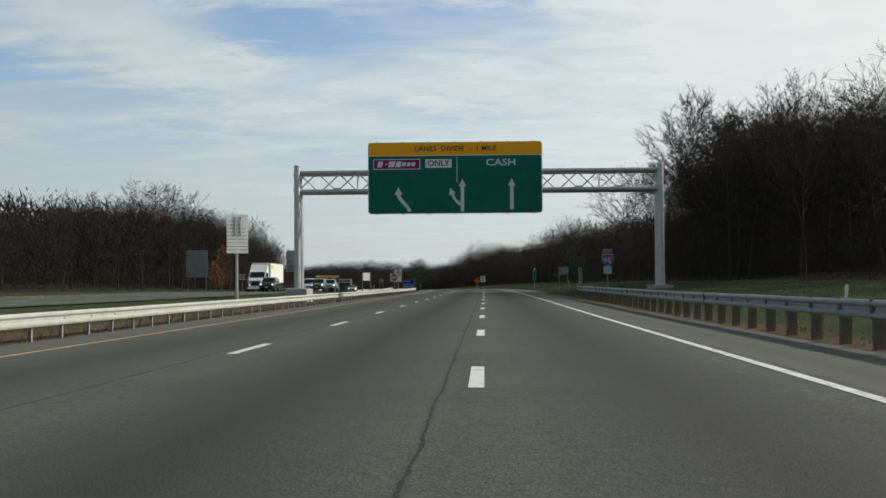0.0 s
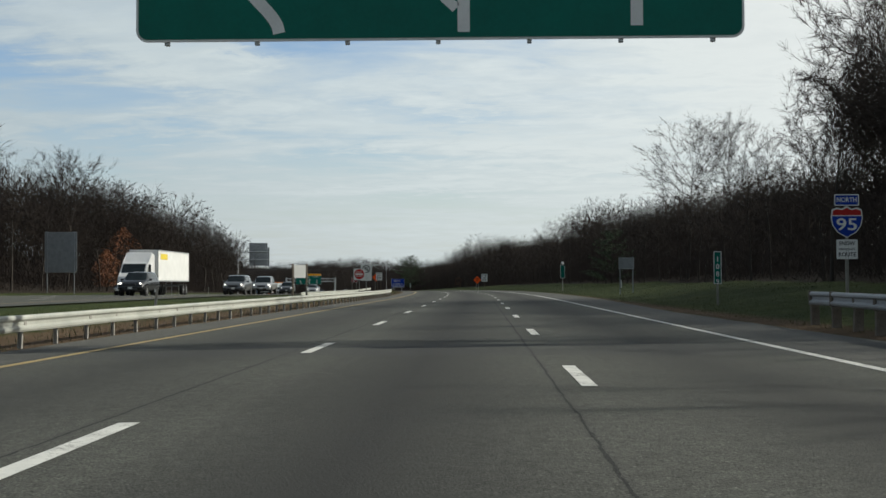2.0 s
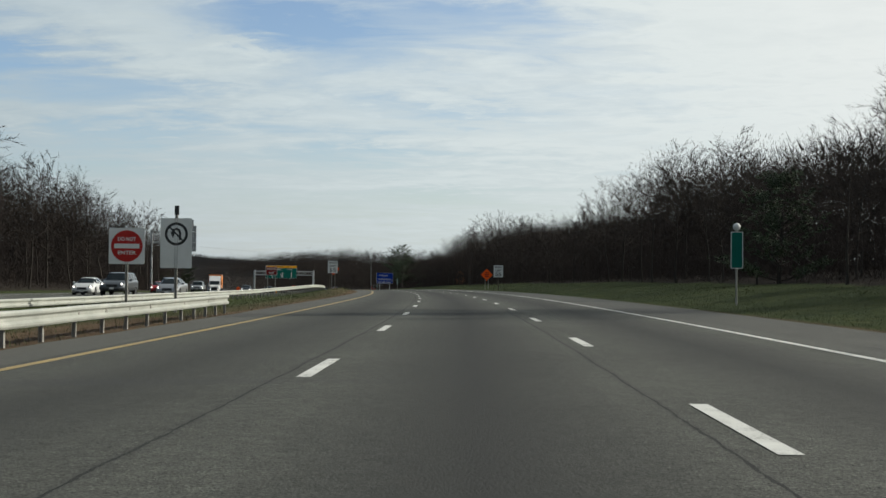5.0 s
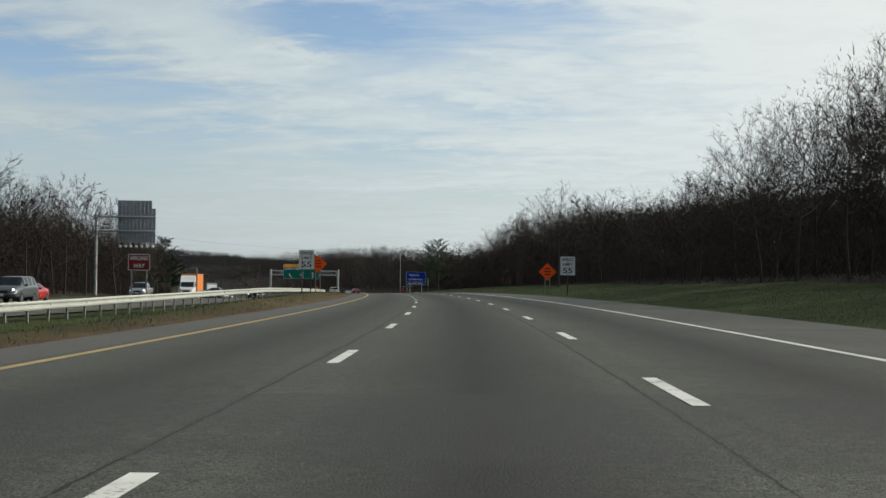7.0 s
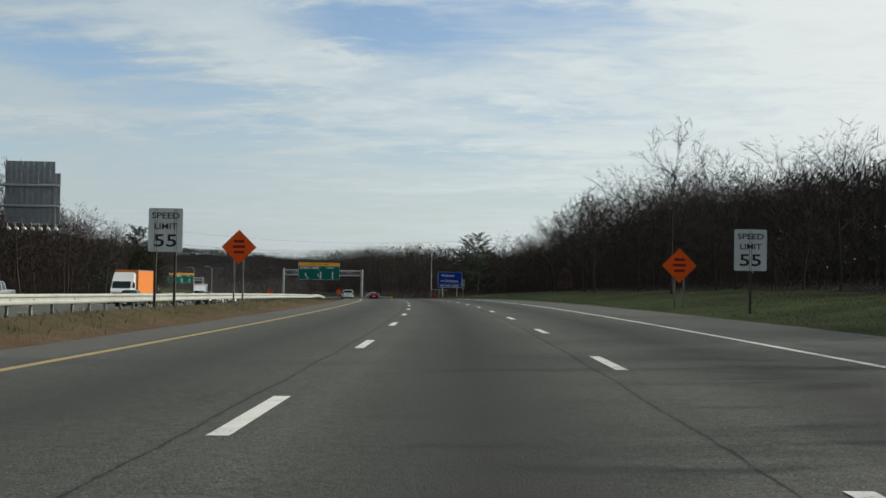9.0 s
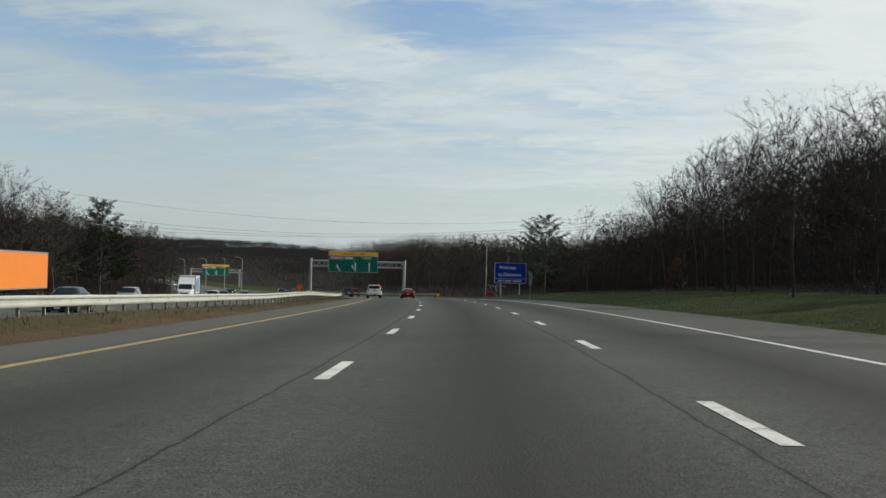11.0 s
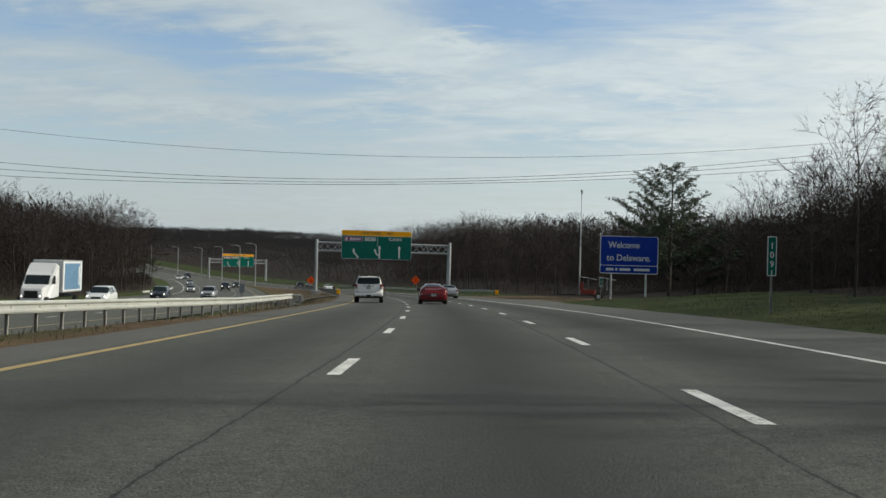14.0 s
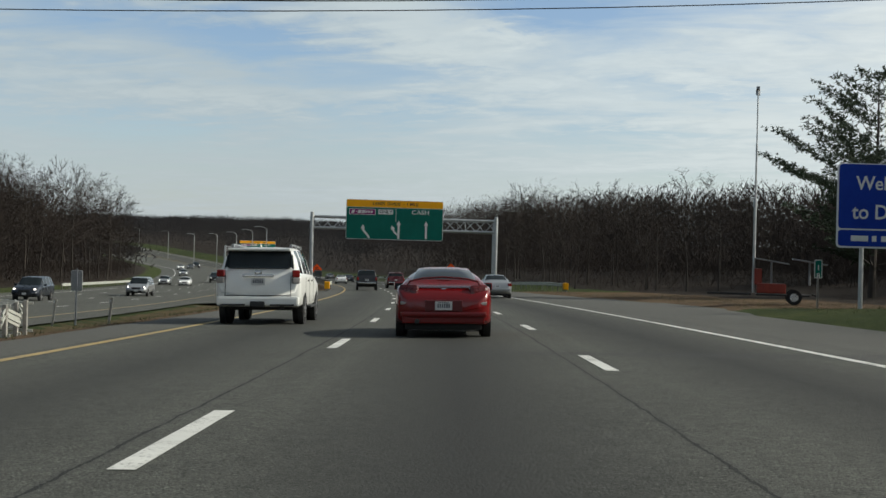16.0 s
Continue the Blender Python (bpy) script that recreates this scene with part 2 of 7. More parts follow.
def asphalt(name, shade, own=True):
    """Worn asphalt; the map holds u and s. Oil along the lanes' middles, open joints beside the lane lines, grooves on the shoulder."""
    m, t, b = nodes_of(name)
    v = coords(t, "World")
    uv = t.nodes.new("ShaderNodeUVMap")
    sep = t.nodes.new("ShaderNodeSeparateXYZ")
    link(t, uv.outputs[0], sep.inputs[0])
    u, s = sep.outputs[0], sep.outputs[1]
    grain, patches, streaks = fbm(t, v, 26, 5, 0.8), fbm(t, v, 0.25, 5), fbm(t, uv.outputs[0], 0.6, 4, 0.6, (2.2, 0.05, 1))
    stones = t.nodes.new("ShaderNodeTexVoronoi")
    stones.inputs["Scale"].default_value = 55
    link(t, v, stones.inputs["Vector"])
    speck = ramp(t, calc(t, "ADD", calc(t, "MULTIPLY", stones.outputs["Distance"], 0.5), calc(t, "MULTIPLY", fbm(t, v, 90, 3, 0.8), 0.5)), ((0.20, (2.4,)), (0.33, (1.15,)), (0.5, (0.85,)), (0.68, (0.35,))))
    tone = calc(t, "ADD", calc(t, "MULTIPLY", patches, 0.4), calc(t, "ADD", calc(t, "MULTIPLY", streaks, 0.35), calc(t, "MULTIPLY", grain, 0.25)))
    c0, c1 = tuple(shade * k for k in (0.71, 0.715, 0.605)), tuple(shade * k for k in (1.29, 1.30, 1.10))
    col = ramp(t, tone, ((0.33, c0), (0.67, c1)))
    col = blend(t, 1.0, col, speck, "MULTIPLY")
    col = blend(t, 1.0, col, ramp(t, fbm(t, v, 7, 6, 0.85), ((0.30, (0.62,)), (0.5, (1.0,)), (0.70, (1.45,)))), "MULTIPLY")
    pebble = t.nodes.new("ShaderNodeTexVoronoi")
    pebble.inputs["Scale"].default_value = 24
    link(t, v, pebble.inputs["Vector"])
    tint = t.nodes.new("ShaderNodeSeparateColor")
    link(t, pebble.outputs["Color"], tint.inputs[0])
    chip = calc(t, "LESS_THAN", pebble.outputs["Distance"], 0.24)
    col = blend(t, calc(t, "MULTIPLY", calc(t, "MULTIPLY", chip, calc(t, "GREATER_THAN", tint.outputs[0], 0.72)), 0.55), col, tuple(shade * k for k in (2.5, 2.4, 2.1)))
    col = blend(t, calc(t, "MULTIPLY", calc(t, "MULTIPLY", chip, calc(t, "LESS_THAN", tint.outputs[0], 0.35)), 0.6), col, (shade * 0.25, shade * 0.24, shade * 0.2))
    if own:
        wob = calc(t, "MULTIPLY", calc(t, "SUBTRACT", fbm(t, uv.outputs[0], 0.35, 8, 0.72, (0.02, 1, 1)), 0.5), 0.19)
        wide = calc(t, "MULTIPLY", fbm(t, uv.outputs[0], 4.0, 5, 0.8, (0.3, 1, 1)), 0.062)
        dark = None
        for middle, worn in ((-5.5, 0.62), (-1.83, 1.0), (1.8, 0.85)):
            d = calc(t, "ABSOLUTE", calc(t, "SUBTRACT", u, middle))
            k = calc(t, "MULTIPLY", calc(t, "SUBTRACT", 1.0, calc(t, "DIVIDE", d, 1.4), clamp=True), worn)
            dark = k if dark is None else calc(t, "MAXIMUM", dark, k)
        dark = calc(t, "MULTIPLY", calc(t, "POWER", dark, 0.8), calc(t, "ADD", 0.72, calc(t, "MULTIPLY", streaks, 0.55)))
        col = blend(t, dark, col, (shade * 0.30, shade * 0.30, shade * 0.27))
        for joint in (-0.33, -3.93):
            d = calc(t, "ABSOLUTE", calc(t, "SUBTRACT", calc(t, "SUBTRACT", u, joint), wob))
            crack = calc(t, "LESS_THAN", d, calc(t, "SUBTRACT", wide, 0.018))
            soft = calc(t, "SUBTRACT", 1.0, calc(t, "DIVIDE", d, 0.07), clamp=True)
            col = blend(t, calc(t, "MULTIPLY", soft, 0.28), col, (shade * 0.35, shade * 0.35, shade * 0.34))
            col = blend(t, calc(t, "MULTIPLY", crack, 0.9), col, (0.012, 0.012, 0.012))
        groove = calc(t, "GREATER_THAN", calc(t, "SINE", calc(t, "MULTIPLY", s, 20.9)), 0.1)
        inside = calc(t, "LESS_THAN", calc(t, "ABSOLUTE", calc(t, "SUBTRACT", u, 4.45)), 0.2)
        col = blend(t, calc(t, "MULTIPLY", calc(t, "MULTIPLY", groove, inside), 0.55), col, (0.02, 0.02, 0.02))
        edge = calc(t, "GREATER_THAN", calc(t, "ABSOLUTE", calc(t, "ADD", u, 1.95)), 5.8)
        col = blend(t, calc(t, "MULTIPLY", edge, 0.35), col, (shade * 1.5, shade * 1.42, shade * 1.3))
        cross = fbm(t, uv.outputs[0], 1.0, 3, 0.5, (0.01, 0.11, 1))
        band = ramp(t, cross, ((0.60, (0.0,)), (0.62, (0.45,)), (0.66, (0.45,)), (0.68, (0.0,))))
        col = blend(t, band, col, (shade * 0.5, shade * 0.5, shade * 0.5))
    link(t, col, b.inputs["Base Color"])
    b.inputs["Roughness"].default_value = 0.88
    b.inputs["Specular IOR Level"].default_value = 0.35
    relief(t, b, calc(t, "ADD", grain, calc(t, "MULTIPLY", stones.outputs["Distance"], 0.6)), 0.55, 0.012)
    return m


def verge(name):
    """Rough grass beside the road, bare soil and leaves along the rail, leaf litter under the woods."""
    m, t, b = nodes_of(name)
    v = coords(t, "World")
    uv = t.nodes.new("ShaderNodeUVMap")
    sep = t.nodes.new("ShaderNodeSeparateXYZ")
    link(t, uv.outputs[0], sep.inputs[0])
    u = sep.outputs[0]
    big, mid, fine = fbm(t, v, 0.12, 5), fbm(t, v, 1.1, 5, 0.65), fbm(t, v, 14, 4, 0.7)
    tone = calc(t, "ADD", calc(t, "MULTIPLY", big, 0.35), calc(t, "ADD", calc(t, "MULTIPLY", mid, 0.35), calc(t, "MULTIPLY", fine, 0.3)))
    grass = ramp(t, tone, ((0.30, (0.018, 0.028, 0.008)), (0.5, (0.041, 0.058, 0.014)), (0.70, (0.112, 0.112, 0.036))))
    soil = ramp(t, tone, ((0.30, (0.050, 0.034, 0.020)), (0.55, (0.13, 0.085, 0.048)), (0.72, (0.24, 0.18, 0.11))))
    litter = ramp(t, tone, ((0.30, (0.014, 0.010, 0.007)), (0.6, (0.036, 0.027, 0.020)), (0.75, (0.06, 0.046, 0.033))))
    ragged = calc(t, "MULTIPLY", calc(t, "SUBTRACT", mid, 0.5), 6.0)
    near_rail = calc(t, "SUBTRACT", 1.0, calc(t, "DIVIDE", calc(t, "ABSOLUTE", calc(t, "ADD", calc(t, "ADD", u, 10.6), calc(t, "MULTIPLY", ragged, 0.6))), 2.6), clamp=True)
    along = sep.outputs[1]
    worn = calc(t, "MAXIMUM", calc(t, "LESS_THAN", along, 196), calc(t, "GREATER_THAN", along, 440))
    near_rail = calc(t, "MULTIPLY", calc(t, "MULTIPLY", near_rail, calc(t, "ADD", 0.25, calc(t, "MULTIPLY", worn, 0.75))), 2.5, clamp=True)
    near_edge = calc(t, "MULTIPLY", calc(t, "SUBTRACT", 1.0, calc(t, "DIVIDE", calc(t, "ABSOLUTE", calc(t, "ADD", calc(t, "SUBTRACT", u, 6.6), calc(t, "MULTIPLY", ragged, 0.2))), 0.9), clamp=True), 1.5, clamp=True)
    left_edge = calc(t, "MULTIPLY", calc(t, "SUBTRACT", 1.0, calc(t, "DIVIDE", calc(t, "ABSOLUTE", calc(t, "ADD", calc(t, "ADD", u, 9.5), calc(t, "MULTIPLY", ragged, 0.25))), 0.9), clamp=True), 1.6, clamp=True)
    near_rail = calc(t, "MAXIMUM", near_rail, left_edge)
    bare = calc(t, "MULTIPLY", calc(t, "LESS_THAN", calc(t, "ABSOLUTE", calc(t, "SUBTRACT", calc(t, "ADD", along, ragged), 548)), 33), calc(t, "LESS_THAN", calc(t, "ABSOLUTE", calc(t, "SUBTRACT", calc(t, "ADD", u, calc(t, "MULTIPLY", ragged, 0.3)), 13)), 8))
    gap = calc(t, "MULTIPLY", calc(t, "GREATER_THAN", calc(t, "ADD", along, ragged), 484), calc(t, "LESS_THAN", calc(t, "ABSOLUTE", calc(t, "ADD", calc(t, "ADD", u, 13.5), ragged)), 4.2))
    near_edge = calc(t, "MAXIMUM", near_edge, calc(t, "MAXIMUM", bare, calc(t, "MULTIPLY", gap, 0.75)))
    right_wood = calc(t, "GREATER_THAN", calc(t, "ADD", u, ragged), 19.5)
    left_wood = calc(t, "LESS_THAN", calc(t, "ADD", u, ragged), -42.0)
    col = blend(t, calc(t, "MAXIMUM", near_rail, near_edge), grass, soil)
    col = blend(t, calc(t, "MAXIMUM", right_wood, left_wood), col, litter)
    link(t, col, b.inputs["Base Color"])
    b.inputs["Roughness"].default_value = 0.95
    b.inputs["Specular IOR Level"].default_value = 0.15
    relief(t, b, calc(t, "ADD", calc(t, "MULTIPLY", mid, 1.2), fine), 0.8, 0.12)
    return m


def marking(name, c):
    """Road paint, worn through to the stones."""
    m, t, b = nodes_of(name)
    v = coords(t, "World")
    worn = ramp(t, calc(t, "ADD", calc(t, "MULTIPLY", fbm(t, v, 30, 4, 0.7), 0.6), calc(t, "MULTIPLY", fbm(t, v, 1.5, 3), 0.4)), ((0.36, (0.0,)), (0.47, (1.0,))))
    tone = ramp(t, fbm(t, v, 3.0), ((0.3, tuple(k * 0.8 for k in c)), (0.7, c)))
    link(t, blend(t, worn, (0.14, 0.135, 0.12), tone), b.inputs["Base Color"])
    b.inputs["Roughness"].default_value = 0.75
    relief(t, b, fbm(t, v, 60, 3), 0.3, 0.005)
    return m


def glass(name, tint=(0.012, 0.016, 0.018), rough=0.04):
    m, t, b = nodes_of(name)
    v = coords(t, "Object")
    link(t, ramp(t, fbm(t, v, 1.2), ((0.3, tint), (0.7, tuple(c * 1.8 for c in tint)))), b.inputs["Base Color"])
    b.inputs["Roughness"].default_value = rough
    b.inputs["Specular IOR Level"].default_value = 0.22
    return m


def glow(name, c, strength):
    m, t, b = nodes_of(name)
    b.inputs["Base Color"].default_value = (*c, 1)
    b.inputs["Emission Color"].default_value = (*c, 1)
    b.inputs["Emission Strength"].default_value = strength
    return m


def car_paint(name, c, metal=0.0, rough=0.28):
    m = surface(name, tuple(k * 0.86 for k in c), c, 1.3, rough, metal, 0.0, 30, coat=0.3, rough_var=0.06)
    return m


ASPHALT = asphalt("asphalt", 0.090)
ASPHALT_FAR = asphalt("asphalt_opposite", 0.10, False)
GROUND = verge("verge")
WHITE = marking("white_road_paint", (0.74, 0.73, 0.68))
YELLOW = marking("yellow_road_paint", (0.44, 0.32, 0.13))
STEEL = surface("galvanised_steel", (0.34, 0.35, 0.35), (0.56, 0.57, 0.57), 3.0, 0.5, 0.75, 0.08, 12)
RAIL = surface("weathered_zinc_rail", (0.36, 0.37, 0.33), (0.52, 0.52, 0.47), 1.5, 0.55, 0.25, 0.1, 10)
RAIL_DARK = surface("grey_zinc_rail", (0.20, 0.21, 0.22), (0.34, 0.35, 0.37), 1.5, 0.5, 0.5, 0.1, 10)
POST_WOOD = surface("weathered_timber", (0.07, 0.055, 0.04), (0.17, 0.14, 0.11), 4, 0.9, 0, 0.5, 9)
POST_STEEL = surface("dull_steel_post", (0.22, 0.21, 0.19), (0.42, 0.40, 0.36), 5, 0.7, 0.3, 0.1)
CONCRETE = surface("concrete", (0.26, 0.25, 0.23), (0.42, 0.41, 0.38), 2.5, 0.9, 0, 0.4, 12)
S_GREEN = surface("green_sign_sheet", (0.000, 0.105, 0.078), (0.002, 0.140, 0.104), 0.7, 0.5, 0, 0.03, 20)
S_ORANGE = surface("amber_sign_sheet", (0.88, 0.38, 0.006), (0.98, 0.45, 0.010), 0.8, 0.5, 0, 0.03, 20)
S_WHITE = surface("white_sign_sheet", (0.62, 0.62, 0.60), (0.76, 0.76, 0.74), 1.4, 0.5, 0, 0.03, 15)
S_BLUE = surface("blue_sign_sheet", (0.004, 0.030, 0.26), (0.006, 0.042, 0.34), 0.8, 0.45, 0, 0.03, 15)
S_RED = surface("red_sign_sheet", (0.36, 0.018, 0.016), (0.48, 0.028, 0.022), 2, 0.5, 0, 0.03)
S_MAROON = surface("maroon_sign_sheet", (0.17, 0.012, 0.014), (0.26, 0.022, 0.022), 2, 0.5, 0, 0.03)
S_FLUO = surface("fluorescent_orange_sheet", (0.85, 0.09, 0.006), (1.0, 0.13, 0.01), 2, 0.5, 0, 0.02)
S_PURPLE = surface("purple_sign_sheet", (0.18, 0.010, 0.11), (0.24, 0.016, 0.15), 2, 0.5, 0, 0.02)
S_BLACK = surface("black_sign_ink", (0.010, 0.010, 0.011), (0.022, 0.022, 0.022), 3, 0.6, 0, 0.02)
S_BACK = surface("bare_aluminium_sign_back", (0.20, 0.21, 0.22), (0.34, 0.35, 0.36), 2, 0.55, 0.5, 0.06)
BARK = surface("grey_brown_bark", (0.030, 0.024, 0.020), (0.085, 0.070, 0.058), 2.2, 0.95, 0, 0.6, 7, vary=0.45)
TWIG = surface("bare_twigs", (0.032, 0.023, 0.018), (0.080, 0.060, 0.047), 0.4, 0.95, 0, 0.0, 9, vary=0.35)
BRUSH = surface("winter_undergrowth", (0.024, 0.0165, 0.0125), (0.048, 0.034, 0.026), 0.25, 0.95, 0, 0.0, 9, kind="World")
# paler and greyer than BRUSH: a little distance haze is put into the colour
BRUSH_HAZED = surface("hazed_far_woods", (0.034, 0.030, 0.029), (0.056, 0.049, 0.047), 0.06, 0.95, 0, 0.0, 9, kind="World")


for sheet_ in (S_GREEN, S_ORANGE, S_WHITE, S_BLUE, S_RED, S_MAROON, S_FLUO, S_PURPLE):
    sheet_.node_tree.nodes["Principled BSDF"].inputs["Specular IOR Level"].default_value = 0.18


def soften(m, own):
    """Evens and shades fine twigs by normals leaned back and up, off the sun."""
    t = m.node_tree
    g = t.nodes.new("ShaderNodeNewGeometry")
    v = t.nodes.new("ShaderNodeVectorMath")
    v.operation = "MULTIPLY_ADD"
    link(t, g.outputs["Normal"], v.inputs[0])
    v.inputs[1].default_value = (own, own, own)
    v.inputs[2].default_value = (0.0, -0.6, 0.35)
    n = t.nodes.new("ShaderNodeVectorMath")
    n.operation = "NORMALIZE"
    link(t, v.outputs[0], n.inputs[0])
    link(t, n.outputs[0], t.nodes["Principled BSDF"].inputs["Normal"])


soften(BRUSH, 0.5)
soften(BRUSH_HAZED, 0.3)
soften(TWIG, 0.6)
RUSSET = surface("russet_dead_leaves", (0.11, 0.042, 0.018), (0.26, 0.10, 0.04), 0.6, 0.9, 0, 0.0, 9, kind="World")
NEEDLES = surface("pine_needles", (0.018, 0.032, 0.014), (0.055, 0.078, 0.032), 0.7, 0.8, 0, 0.0, 9)
BLADES = surface("grass_blades", (0.025, 0.035, 0.010), (0.070, 0.078, 0.026), 0.5, 0.9, 0, 0.0, 12, kind="World")
WIRE = surface("black_cable", (0.012, 0.012, 0.013), (0.03, 0.03, 0.03), 2, 0.6)
TYRE = surface("tyre_rubber", (0.008, 0.008, 0.008), (0.020, 0.020, 0.020), 6, 0.85, 0, 0.1)
RIM = surface("alloy_rim", (0.42, 0.42, 0.43), (0.58, 0.58, 0.59), 6, 0.3, 0.9, 0.02)
GLASS = glass("tinted_car_glass")
GLASS_LIGHT = glass("car_glass", (0.022, 0.028, 0.03), 0.10)
TRIM = surface("black_plastic_trim", (0.010, 0.010, 0.010), (0.024, 0.024, 0.024), 4, 0.55)
CHROME = surface("chrome", (0.62, 0.62, 0.62), (0.72, 0.72, 0.72), 4, 0.15, 1.0, 0.0)
LENS_RED = surface("red_lamp_lens", (0.16, 0.006, 0.006), (0.26, 0.012, 0.010), 5, 0.15, 0, 0, coat=0.8)
LENS_DARK = surface("smoked_lamp_lens", (0.060, 0.004, 0.004), (0.095, 0.007, 0.007), 5, 0.25, 0, 0, coat=0.15)
LENS_CLEAR = surface("clear_lamp_lens", (0.24, 0.22, 0.21), (0.38, 0.35, 0.33), 5, 0.2, 0, 0, coat=0.8)
HEADLIGHT = glow("lit_headlight", (1.0, 0.96, 0.88), 3.0)
PLATE = surface("number_plate", (0.52, 0.52, 0.50), (0.66, 0.66, 0.64), 6, 0.5)

# ---------------------------------------------------------------- building helpers
def link_mesh(name, me, material, parent=None, smooth_shade=False):
    me.materials.append(material)
    if smooth_shade:
        me.polygons.foreach_set("use_smooth", [True] * len(me.polygons))
    ob = new(name, me)
    if parent is not None:
        ob.parent = parent
    return ob


def part(name, bm, material, parent, label="", smooth_shade=False):
    """Links a bmesh as one mesh object under a thing or a part, in the thing's own axes."""
    me = bpy.data.meshes.new(name)
    bm.normal_update()
    bm.to_mesh(me)
    bm.free()
    ob = link_mesh(name, me, material, parent, smooth_shade)
    return tagged(ob, label)


def shared(name, me, parent, m=None):
    """One more object on a mesh that exists already."""
    ob = new(name, me)
    ob.parent = parent
    if m is not None:
        ob.matrix_basis = m
    return ob


def thing(name, m, label, category, group=""):
    ob = new(name)
    ob.empty_display_size = 0.3
    ob.matrix_world = m
    return tagged(ob, label, category, group)


def box(bm, cx, cy, cz, sx, sy, sz, bevel=0.0, turn=None):
    m = Matrix.Translation((cx, cy, cz)) @ (turn or Matrix()) @ Matrix.Diagonal((sx, sy, sz, 1))
    made = bmesh.ops.create_cube(bm, size=1, matrix=m)
    if bevel:
        edges = {e for v in made["verts"] for e in v.link_edges}
        bmesh.ops.bevel(bm, geom=list(edges), offset=bevel, segments=2, affect="EDGES", profile=0.6)


def tube(bm, a, b, r0, r1=None, sides=10, caps=True):
    a, b = Vector(a), Vector(b)
    turn = (b - a).to_track_quat("Z", "Y").to_matrix().to_4x4()
    m = Matrix.Translation((a + b) / 2) @ turn
    bmesh.ops.create_cone(bm, cap_ends=caps, segments=sides, radius1=r0, radius2=r0 if r1 is None else r1, depth=(b - a).length, matrix=m)


def outline(bm, points, depth, m=None):
    """A plate with that outline in x and z, depth thick along y."""
    m = m or Matrix()
    front = [bm.verts.new(m @ Vector((x, -depth / 2, z))) for x, z in points]
    back = [bm.verts.new(m @ Vector((x, depth / 2, z))) for x, z in points]
    bm.faces.new(front)
    bm.faces.new(list(reversed(back)))
    for i in range(len(points)):
        j = (i + 1) % len(points)
        bm.faces.new((front[j], front[i], back[i], back[j]))


def rounded(w, h, r, cx=0.0, cz=0.0, n=4):
    pts = []
    for qx, qz, a0 in ((w / 2 - r, h / 2 - r, 0), (-w / 2 + r, h / 2 - r, 90), (-w / 2 + r, -h / 2 + r, 180), (w / 2 - r, -h / 2 + r, 270)):
        for i in range(n + 1):
            a = radians(a0 + 90 * i / n)
            pts.append((cx + qx + r * math.cos(a), cz + qz + r * math.sin(a)))
    return pts


def lettering(words, size, material, parent, x, y, z, width=None, name="lettering"):
    """Words as thin raised letters, facing -y, centred on x and z."""
    cu = bpy.data.curves.new(name, "FONT")
    cu.body, cu.size, cu.align_x, cu.align_y, cu.extrude, cu.resolution_u = words, size, "CENTER", "CENTER", 0.004, 3
    cu.offset = size * 0.012
    ob = bpy.data.objects.new(name, cu)
    scene.collection.objects.link(ob)
    me = bpy.data.meshes.new_from_object(ob.evaluated_get(bpy.context.evaluated_depsgraph_get()))
    bpy.data.objects.remove(ob)
    me.materials.clear()
    xs = [v.co.x for v in me.vertices]
    k = 1.0 if not width or not xs else width / (max(xs) - min(xs))
    me.transform(Matrix.Translation((x, y, z)) @ Matrix.Rotation(radians(90), 4, "X") @ Matrix.Diagonal((k, 1, 1, 1)))
    return link_mesh(name, me, material, parent)


# ---------------------------------------------------------------- ground and roads
def smooth(a, b, x):
    t = min(1.0, max(0.0, (x - a) / (b - a)))
    return t * t * (3 - 2 * t)


RIGHT_RISE = ((6.4, 0.0), (7.4, 0.05), (12, 0.62), (18, 1.0), (40, 2.6), (120, 7), (700, 14))
LEFT_RISE = ((-700, 12), (-120, 5), (-60, 1.6), (-43, 0.3), (-39, 0.0), (-18, 0.0), (-14, -0.25), (-11.5, -0.1), (-9, 0.0))
OPPOSITE_DROP = ((-600, 0.2), (150, 0.2), (200, 0.0), (250, -0.22), (300, -0.4), (400, -0.8), (460, -1.1), (560, -1.0), (665, -0.7), (740, 0.4), (800, 1.6), (900, 2.0), (2400, 2.0))


def opposite(s):
    return float(np.interp(s, [r[0] for r in OPPOSITE_DROP], [r[1] for r in OPPOSITE_DROP]))


def edge_right(s):
    """Outer edge of the right shoulder."""
    return float(np.interp(s, (-600, 80, 110, 140, 240, 460, 505, 525, 560, 600), (6.0, 6.0, 5.7, 6.5, 7.4, 7.6, 9.5, 11.5, 9.0, 7.0)))


